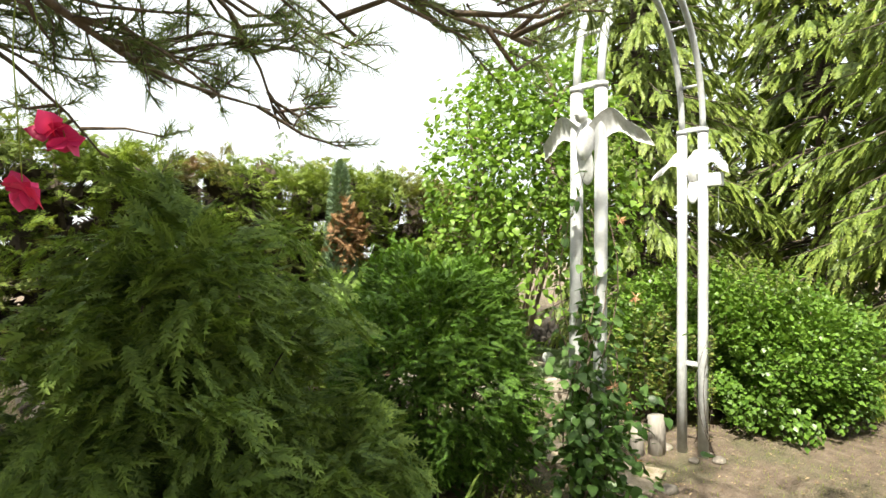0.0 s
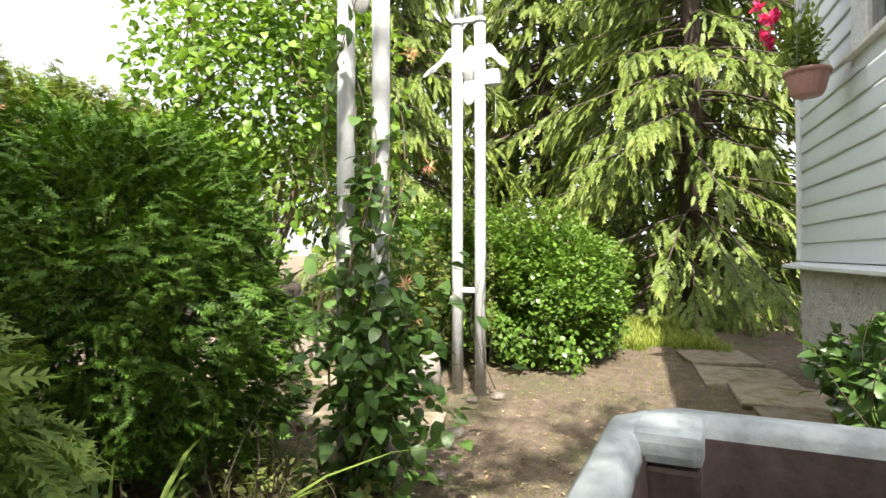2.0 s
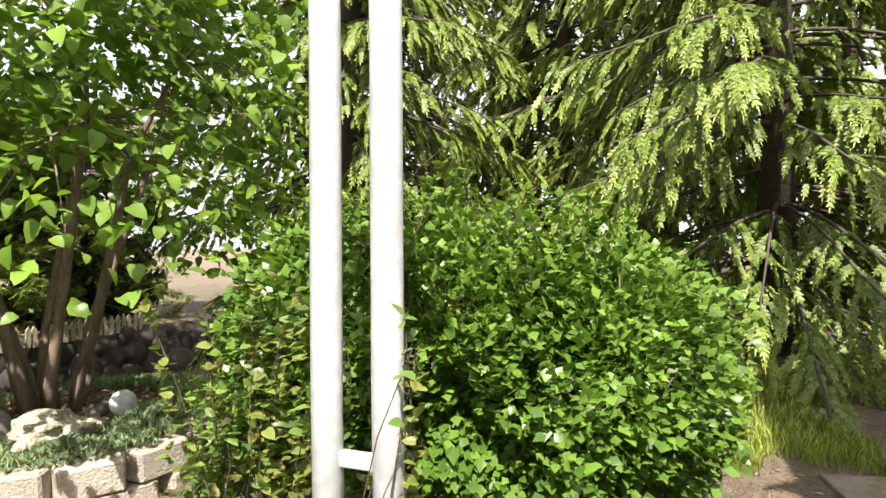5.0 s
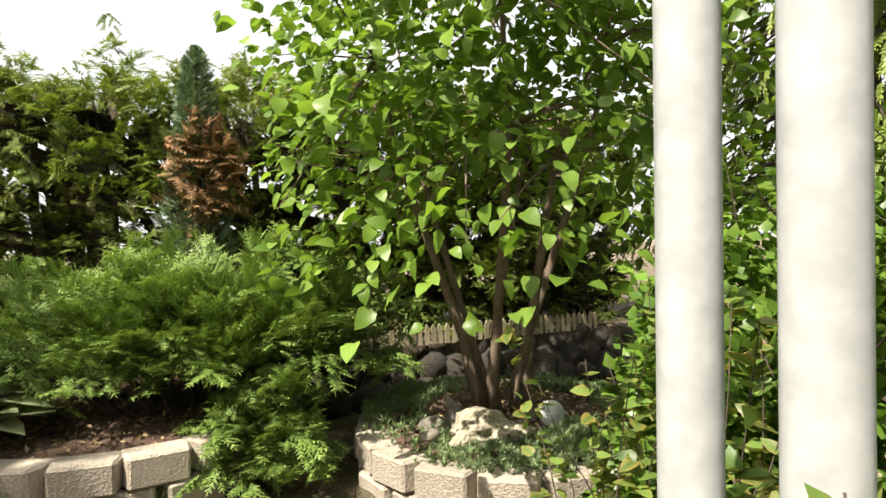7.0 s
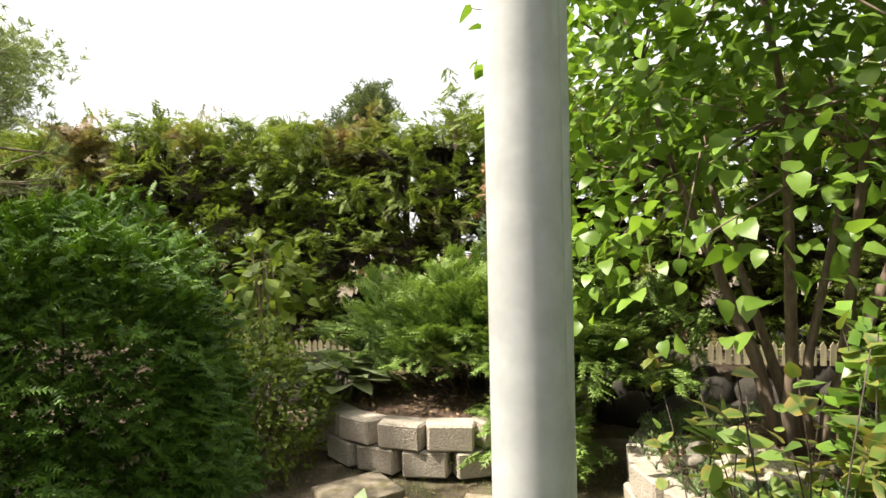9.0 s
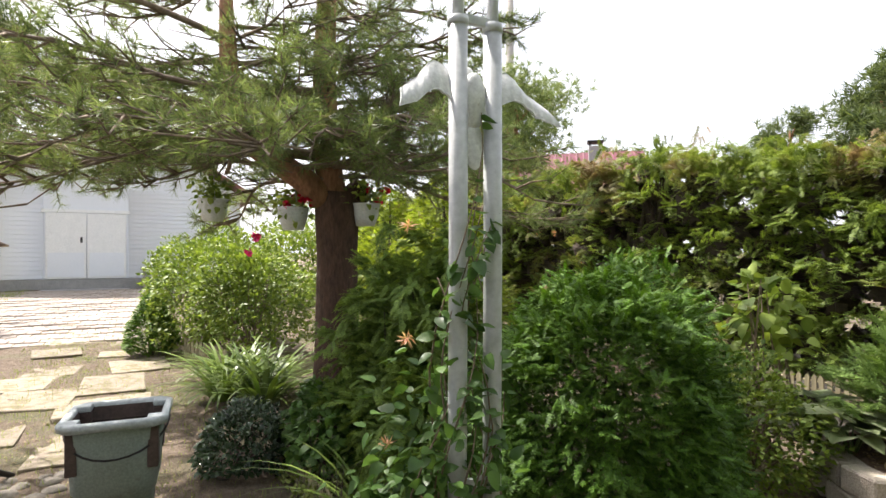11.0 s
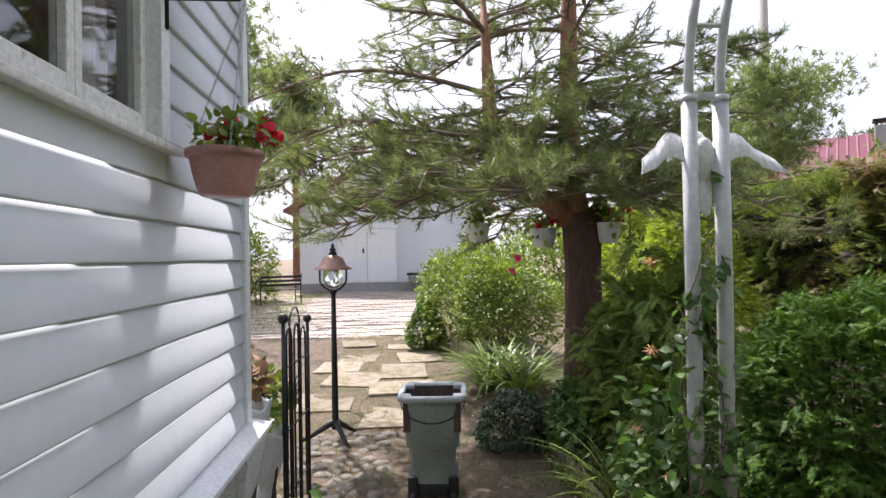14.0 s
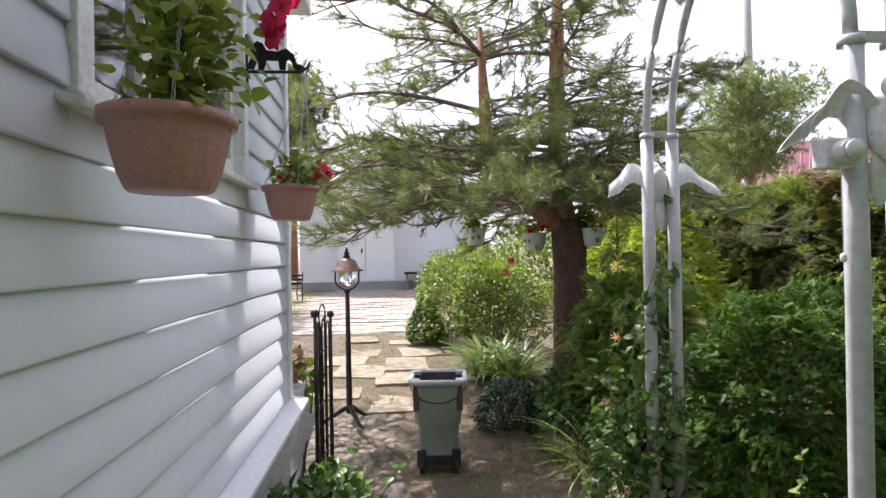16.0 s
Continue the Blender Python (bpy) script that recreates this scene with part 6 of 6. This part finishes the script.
# logs and stones at the foot of the arch
for x, y, h, s in ((3.86, 2.28, 0.26, 0.06), (3.72, 2.36, 0.20, 0.05), (2.02, 1.90, 0.16, 0.045), (1.94, 1.92, 0.13, 0.04)):
    P = Pile()
    P.bar([(x, y, -0.08), (x + 0.01, y, h * 0.6), (x + 0.005, y + 0.01, h)], [s, s * 0.96, s * 0.92], 12)
    tagged(P.make("log_edging", M["wood_log"]), "short silvery upright log in the border", "log", "border logs")
for k, (x, y, s) in enumerate(((3.98, 1.90, 0.05), (4.10, 2.20, 0.05), (3.86, 2.02, 0.04), (4.06, 2.00, 0.035), (3.3, 1.95, 0.06), (2.75, 1.85, 0.05), (4.0, 2.28, 0.06), (2.3, 1.75, 0.06))):
    lumpy_stone("field_stone", (x, y, gh(x, y) + 0.01), (s, s * 0.85, s * 0.55), M["cobble"], "small grey stone at the foot of the arch", "stone", "arch stones", seed=k + 20)


def pot_plant(x, y, h, label, big=1.0):
    g0 = gh(x, y)
    pot = thing("flower_tub", "white plastic flower tub standing by the wall", "flower pot", (x, y, g0), "white tubs")
    v, f = revolve([(0.0, 0.0), (0.085, 0.0), (0.09, 0.01), (0.118, 0.17), (0.135, 0.175), (0.137, 0.195), (0.122, 0.2), (0.112, 0.18), (0.0, 0.17)], 30)
    array_part("tub", v, f, M["white_pot"], pot, smooth=True)
    return shrub("tub_plant", label, "plant", (x, y, g0 + 0.2 + h * 0.45), (0.20 * big, 0.18 * big, h * 0.55), 420, broad_leaf(0.62), (0.04, 0.085), "honeysuckle", int(x * 10), 0.3, 0.6, 8, low=-0.7, twig="twig")


pot_plant(2.62, 0.26, 0.34, "leafy green plant in a white tub", 1.1)
pot_plant(3.05, 0.24, 0.40, "leafy green plant in a white tub", 1.1)
pot_plant(3.50, 0.22, 0.30, "leafy green plant in a white tub")
shoots("tomato_shoots", "tall thin shoots with lobed leaves in a tub", [(2.75, 0.34, 0.3), (3.1, 0.30, 0.3)], 7, 0.42, 0.10, broad_leaf(0.5), (0.05, 0.09), "honeysuckle", 10)

# white urns with bronze plants round the house corner
for k, (x, y, z) in enumerate(((1.84, -0.16, 1.58), (1.40, -0.14, 1.05), (1.52, -0.42, 1.3))):
    u = thing("garden_urn", "white wavy-rimmed garden urn by the house corner", "flower pot", (x, y, gh(x, y)), "white urns")
    tall = z
    n = 40
    th = np.arange(n) * 2 * np.pi / n
    v = []
    for r, zz, wv in ((0.0, 0.0, 0), (0.10, 0.0, 0), (0.09, 0.04, 0), (0.05, 0.10, 0), (0.05, 0.20, 0), (0.09, 0.26, 0), (0.13, 0.38, 0.006), (0.165, 0.52, 0.02), (0.17, 0.535, 0.022), (0.155, 0.525, 0.02), (0.11, 0.40, 0), (0.0, 0.40, 0)):
        v.append(np.stack([np.cos(th) * r, np.sin(th) * r, np.full(n, zz * tall) + wv * np.sin(th * 5)], -1))
    f = []
    for i in range(11):
        a, b = i * n + np.arange(n), i * n + (np.arange(n) + 1) % n
        f.append(np.stack([a, b, b + n, a + n], -1))
    array_part("urn_body", np.concatenate(v), np.concatenate(f), M["white_pot"], u, smooth=True)
    shrub("urn_plant", "begonia with bronze and green leaves in an urn", "plant", (x, y, gh(x, y) + 0.535 * tall + 0.13), (0.17, 0.17, 0.22), 150, BROAD, (0.06, 0.10), "dead" if k == 0 else "geranium", 71 + k, 0.3, 0.6, 6, low=-0.6)

# baskets hanging in the pine
for x, y, z, m_ in ((-1.35, 1.62, 1.95, "geranium"), (-0.85, 2.25, 1.86, "red_petal"), (-0.60, 2.85, 1.90, "red_petal")):
    b = thing("hanging_basket", "white basket of flowers hanging from the pine", "flower pot", (x, y, z), "pine baskets")
    v, f = revolve([(0.0, -0.20), (0.09, -0.20), (0.125, -0.10), (0.14, 0.0), (0.145, 0.005), (0.13, -0.005), (0.0, -0.03)], 24)
    array_part("basket", v, f, M["white_pot"], b, smooth=True)
    P = Pile()
    for k in range(3):
        P.bar([(0.135 * math.cos(k * 2.1), 0.135 * math.sin(k * 2.1), 0), (0, 0, 0.45)], 0.0025, 4)
    P.bar([(0, 0, 0.44), (0, 0, 0.62)], 0.003, 4)
    P.make("wires", M["chain"], b)
    n = 170
    p = RNG.normal(size=(n, 3)) * [0.09, 0.09, 0.07] + [0, 0, 0.06]
    v, f, t = scatter(BROAD, p, frames_of(p + jitter(n, 0.1), UP + jitter(n, 0.4)), RNG.uniform(0.04, 0.075, n))
    tagged(array_part("foliage", v, f, M["geranium"], b, tip=t), kind="stuff")
    if m_ == "red_petal":
        for c in RNG.normal(size=(6, 3)) * [0.13, 0.13, 0.05] + [0, 0, 0.08]:
            v, f, t = scatter(broad_leaf(1.0), c + jitter(10, 0.012), frames_of(jitter(10), jitter(10)), RNG.uniform(0.035, 0.05, 10))
            array_part("flower", v, f, M["red_petal"], b, "red flower", tip=t)


tp = thing("trailing_petunia", "pink petunias trailing from the pine bough", "flowers", (0.17, 1.74, 0))
P = Pile()
P.bar([(-0.06, 0.05, 2.02), (-0.03, 0.02, 1.8), (0.02, 0.0, 1.56)], [0.002, 0.0015, 0.001], 5)
P.bar([(-0.05, 0.04, 1.98), (-0.06, 0.0, 1.7), (-0.045, -0.03, 1.455)], [0.002, 0.0015, 0.001], 5)
tagged(P.make("stalkwork", M["geranium"], tp), kind="stuff")
for c in ((0.02, 0.0, 1.555), (0.0, 0.01, 1.575), (-0.045, -0.03, 1.455)):
    q = 9
    v, f, t = scatter(broad_leaf(1.1, 0.2, 0.1), np.tile(c, (q, 1)), frames_of(unit(jitter(q)), jitter(q)), RNG.uniform(0.03, 0.045, q))
    array_part("flower", v, f, M["pink_petal"], tp, tip=t)


# ---- the far side of the yard ----
def far_garage():
    g = thing("far_house", "white sided outbuilding with a double door and red-brown roof", "house", (-16.0, 0, 0.30))
    y0, y1, H = -2.9, 4.0, 3.1
    bm = bmesh.new()
    box_into(bm, (-6, y0, 0.35), (-0.02, y1, H))
    part("wall", bm, M["siding"], g)
    part("plinth", box((-6, y0, -0.3), (0.02, y1, 0.35), 0.01), M["concrete"], g, "grey concrete plinth")
    z = 0.36
    while z < H - 0.05:
        for a, b in ((y0, -1.56), (0.66, y1)):
            ob = new("siding_board", board_mesh(b - a))
            ob.parent = g
            ob.matrix_basis = pose(0, b, z, 0, 0, -90)
        z += 0.132
    for a, b in ((-1.50, -0.46), (-0.44, 0.60)):
        d = part("door", box((-0.02, a, 0.36), (0.04, b, 2.35), 0.01), M["trim"], g, "white panelled door leaf")
        part("panel", box((0.042, a + 0.06, 0.42), (0.055, b - 0.06, 1.15), 0.004), M["siding"], d)
    part("handle", box((0.042, -0.62, 1.45), (0.07, -0.56, 1.62), 0.01), M["iron"], g)
    part("door_frame", box((-0.02, -1.60, 2.36), (0.05, 0.70, 2.46), 0.008), M["trim"], g)
    part("step", box((0.03, -1.6, -0.3), (0.55, 0.7, 0.05), 0.02), M["concrete"], g)
    bm = bmesh.new()
    yc = (y0 + y1) / 2
    pts = [(y0 - 0.5, H - 0.15), (yc, H + 2.2), (y1 + 0.5, H - 0.15), (y1 + 0.5, H - 0.05), (yc, H + 2.35), (y0 - 0.5, H - 0.05)]
    a = [bm.verts.new((0.5, p, q)) for p, q in pts]
    b = [bm.verts.new((-6.5, p, q)) for p, q in pts]
    for i in range(6):
        bm.faces.new((a[i], a[(i + 1) % 6], b[(i + 1) % 6], b[i]))
    bm.faces.new((a[0], a[5], a[4], a[1]))
    bm.faces.new((a[1], a[4], a[3], a[2]))
    part("roof", bm, M["grey_roof"], g, "red-brown sheet roof")
    bm = bmesh.new()
    t = [bm.verts.new((0.0, p, q)) for p, q in ((y0, H), (y1, H), (yc, H + 2.1))]
    u = [bm.verts.new((-0.1, p, q)) for p, q in ((y0, H), (y1, H), (yc, H + 2.1))]
    bm.faces.new(t)
    bm.faces.new(u[::-1])
    for i in range(3):
        bm.faces.new((t[i], u[i], u[(i + 1) % 3], t[(i + 1) % 3]))
    part("gable", bm, M["siding"], g)
    # low shelf with odds and ends at the wall
    s = thing("wall_shelf", "dark low workbench against the outbuilding", "bench", (-15.6, 2.0, 0.3))
    part("top", box((-0.25, -1.0, 0.62), (0.25, 1.0, 0.70), 0.01), M["iron"], s)
    for yy in (-0.9, 0.9):
        part("leg", box((-0.2, yy - 0.04, -0.1), (0.2, yy + 0.04, 0.62), 0.01), M["wood_log"], s)


far_garage()


def bench(x, y, turn):
    b = thing("garden_bench", "black iron garden bench with curved arms", "bench")
    b.matrix_basis = pose(x, y, gh(x, y), 0, 0, turn)
    for k in range(5):
        part("seat_slat", box((-0.6, 0.05 + k * 0.09, 0.42), (0.6, 0.12 + k * 0.09, 0.445), 0.005), M["iron"], b)
    for k in range(3):
        part("back_slat", box((-0.6, 0.50 + 0.02 * k, 0.55 + k * 0.12), (0.6, 0.52 + 0.02 * k, 0.62 + k * 0.12), 0.005), M["iron"], b)
    for s in (-0.6, 0.6):
        P = Pile()
        P.bar([(s, 0.05, 0), (s, 0.02, 0.25), (s, 0.06, 0.43)], 0.018, 8)
        P.bar([(s, 0.52, 0), (s, 0.48, 0.4), (s, 0.56, 0.92)], 0.018, 8)
        P.bar([(s, 0.52, 0.70), (s, 0.3, 0.72), (s, 0.08, 0.66), (s, 0.04, 0.56), (s, 0.08, 0.44)], 0.016, 8)
        P.make("side_frame", M["iron"], b, smooth=True)


bench(-12.3, -3.0, -60)
shrub("far_flower_bush", "bright green flowering bush by the bench", "shrub", (-11.0, -4.2, 0.70), (1.2, 0.8, 0.65), 4200, SMALL, (0.06, 0.10), "spirea", 81, 0.25, 0.35, 14, low=-0.5, twig="twig")
shrub("far_flower_bush", "green bush beyond the bench", "shrub", (-12.6, -3.9, 1.1), (1.2, 0.8, 1.4), 4200, SMALL, (0.08, 0.13), "spirea", 82, 0.25, 0.35, 14, low=-0.5, twig="twig")


shrub("far_yard_bush", "tall loose green bush closing the yard", "shrub", (-12.4, -5.4, 1.6), (2.2, 1.3, 2.2), 5200, SMALL, (0.12, 0.19), "spirea", 83, 0.25, 0.4, 16, low=-0.7, twig="twig", group="yard bushes")
shrub("far_yard_bush", "broad yellow-green bush beside the outbuilding", "shrub", (-11.6, 5.0, 1.0), (2.4, 1.7, 1.5), 5200, SMALL, (0.10, 0.17), "spirea", 84, 0.25, 0.4, 16, low=-0.6, twig="twig", group="yard bushes")


def leaf_tree(name, label, x, y, z0, height, radius, n, size, mat, seed, trunk_r=0.12, group=""):
    g = thing(name, label, "tree", (x, y, z0), group)
    r = np.random.default_rng(seed)
    P = Pile()
    P.bar([(0, 0, -0.2), (r.normal() * 0.1, 0, height * 0.5), (0, 0, height * 0.92)], [trunk_r, trunk_r * 0.7, trunk_r * 0.2], 8)
    cs = []
    for k in range(14):
        a, u = r.uniform(0, 6.28), r.uniform(0.35, 0.95)
        L = radius * (1.1 - 0.6 * u) * r.uniform(0.6, 1.0)
        e = np.array([math.cos(a) * L, math.sin(a) * L, height * u + 0.2 * L])
        P.bar([(0, 0, height * u * 0.9), e * [0.5, 0.5, 1] - UP * 0.1, e], [trunk_r * 0.35, trunk_r * 0.2, 0.01], 5)
        cs.append(e)
    P.make("trunk", M["bark_red"], g)
    cs = np.array(cs)
    at = cs[r.integers(14, size=n)] + r.normal(size=(n, 3)) * radius * [0.22, 0.22, 0.14]
    s = r.uniform(*size, n)
    shp = needle_tuft(14, 1.0, 0.10, 1.0, 5)
    v, f, t = scatter(shp, at, frames_of(r.normal(size=(n, 3)) + UP * 0.5, r.normal(size=(n, 3))), s)
    array_part("crown", v, f, M[mat], g, tip=t)


leaf_tree("far_pine", "young pine rising behind the hedge", -6.4, 8.7, 0.3, 5.4, 1.7, 2800, (0.12, 0.22), "pine", 91, 0.13, "far pines")
leaf_tree("far_pine", "dark round pine top over the hedge", -4.2, 20.5, 0, 7.2, 1.6, 1500, (0.25, 0.45), "far_leaf", 92, 0.15, "far pines")
leaf_tree("far_pine", "far pine over the hedge", -9.0, 24.0, 0, 6.9, 1.5, 800, (0.28, 0.5), "far_leaf", 93, 0.15, "far pines")
leaf_tree("far_pine", "far pine near the red roof", -30.0, 22.0, 0, 10.5, 2.6, 1400, (0.35, 0.6), "far_leaf", 94, 0.2, "far pines")
leaf_tree("far_pine", "far pine beyond the yard", -13.0, -6.6, 0, 12.5, 3.4, 4200, (0.22, 0.42), "pine", 95, 0.2, "far pines")
leaf_tree("far_pine", "far pine behind the outbuilding", -27.0, -5.0, 0, 12.0, 3.6, 2200, (0.3, 0.55), "far_leaf", 96, 0.22, "far pines")
leaf_tree("far_pine", "far pine behind the house", -8.0, -8.0, 0, 10.0, 3.2, 2600, (0.2, 0.4), "pine", 97, 0.2, "far pines")
leaf_tree("far_tree", "leafy far tree line", -38.0, 40.0, 0, 11.0, 5.0, 1400, (0.5, 0.9), "far_leaf", 98, 0.3, "far trees")
# utility pole
P = Pile()
P.bar([(-11.5, 12.1, -0.2), (-11.5, 12.1, 11.0)], [0.17, 0.13], 12)
tagged(P.make("utility_pole", M["pole"], smooth=True), "grey weathered utility pole behind the hedge", "pole")


def red_house():
    g = thing("red_roof_house", "orange timber house with a crimson tile roof and chimney", "house")
    g.matrix_basis = pose(-15.6, 18.5, -1.05, 0, 0, 49.5)
    part("wall", box((-2.7, -3.5, -0.3), (2.7, 3.5, 4.3)), M["orange_wall"], g)
    bm = bmesh.new()
    pts = [(-4.2, 4.1), (0, 6.9), (4.2, 4.1), (4.2, 4.25), (0, 7.08), (-4.2, 4.25)]
    a = [bm.verts.new((3.1, p, q)) for p, q in pts]
    b = [bm.verts.new((-3.1, p, q)) for p, q in pts]
    for i in range(6):
        bm.faces.new((a[i], a[(i + 1) % 6], b[(i + 1) % 6], b[i]))
    for q in (a, b):
        bm.faces.new((q[0], q[5], q[4], q[1]))
        bm.faces.new((q[1], q[4], q[3], q[2]))
    roof = part("roof", bm, M["red_roof"], g, "crimson metal tile roof")
    for k in range(20):
        P = Pile()
        x = -3.0 + k * 0.314
        P.bar([(x, -4.15, 4.22), (x, -0.05, 7.05)], 0.045, 5)
        P.make("rib", M["red_roof"], roof)
    for x in (-2.72, 2.72):
        bm = bmesh.new()
        t = [bm.verts.new((x, p, q)) for p, q in ((-3.5, 4.3), (3.5, 4.3), (0, 6.75))]
        bm.faces.new(t)
        part("gable", bm, M["orange_wall"], g)
    ch = part("chimney", box((0.65, -1.3, 5.4), (1.2, -0.75, 7.15), 0.02), M["concrete"], g, "brick chimney with a metal cap")
    part("cap", box((0.58, -1.37, 7.3), (1.27, -0.68, 7.38), 0.02), M["iron"], ch)
    for x, y in ((0.70, -1.25), (1.15, -1.25), (0.70, -0.80), (1.15, -0.80)):
        part("cap_leg", box((x - 0.03, y - 0.03, 7.15), (x + 0.03, y + 0.03, 7.3)), M["iron"], ch)
    for x in (-1.4, 1.4):
        w = part("window", box((x - 0.6, -3.56, 1.6), (x + 0.6, -3.50, 3.0), 0.01), M["trim"], g)
        part("pane", box((x - 0.5, -3.575, 1.7), (x + 0.5, -3.562, 2.9)), M["room"], w)
    # orange porch with its own gable
    part("porch", box((-5.2, -3.4, -0.3), (-2.72, -0.5, 3.9)), M["orange_wall"], g)
    bm = bmesh.new()
    pts = [(-5.6, 3.7), (-3.95, 5.6), (-2.73, 4.2), (-2.73, 4.35), (-3.95, 5.76), (-5.6, 3.85)]
    a = [bm.verts.new((p, -3.8, q)) for p, q in pts]
    b = [bm.verts.new((p, -0.3, q)) for p, q in pts]
    for k in range(6):
        bm.faces.new((a[k], b[k], b[(k + 1) % 6], a[(k + 1) % 6]))
    for q in (a, b):
        bm.faces.new((q[0], q[1], q[4], q[5]))
        bm.faces.new((q[1], q[2], q[3], q[4]))
    part("porch_roof", bm, M["red_roof"], g)
    bm = bmesh.new()
    bm.faces.new([bm.verts.new((p, -3.41, q)) for p, q in ((-5.2, 3.9), (-2.73, 3.9), (-2.73, 4.2), (-3.95, 5.58))])
    part("gable", bm, M["orange_wall"], g)


red_house()
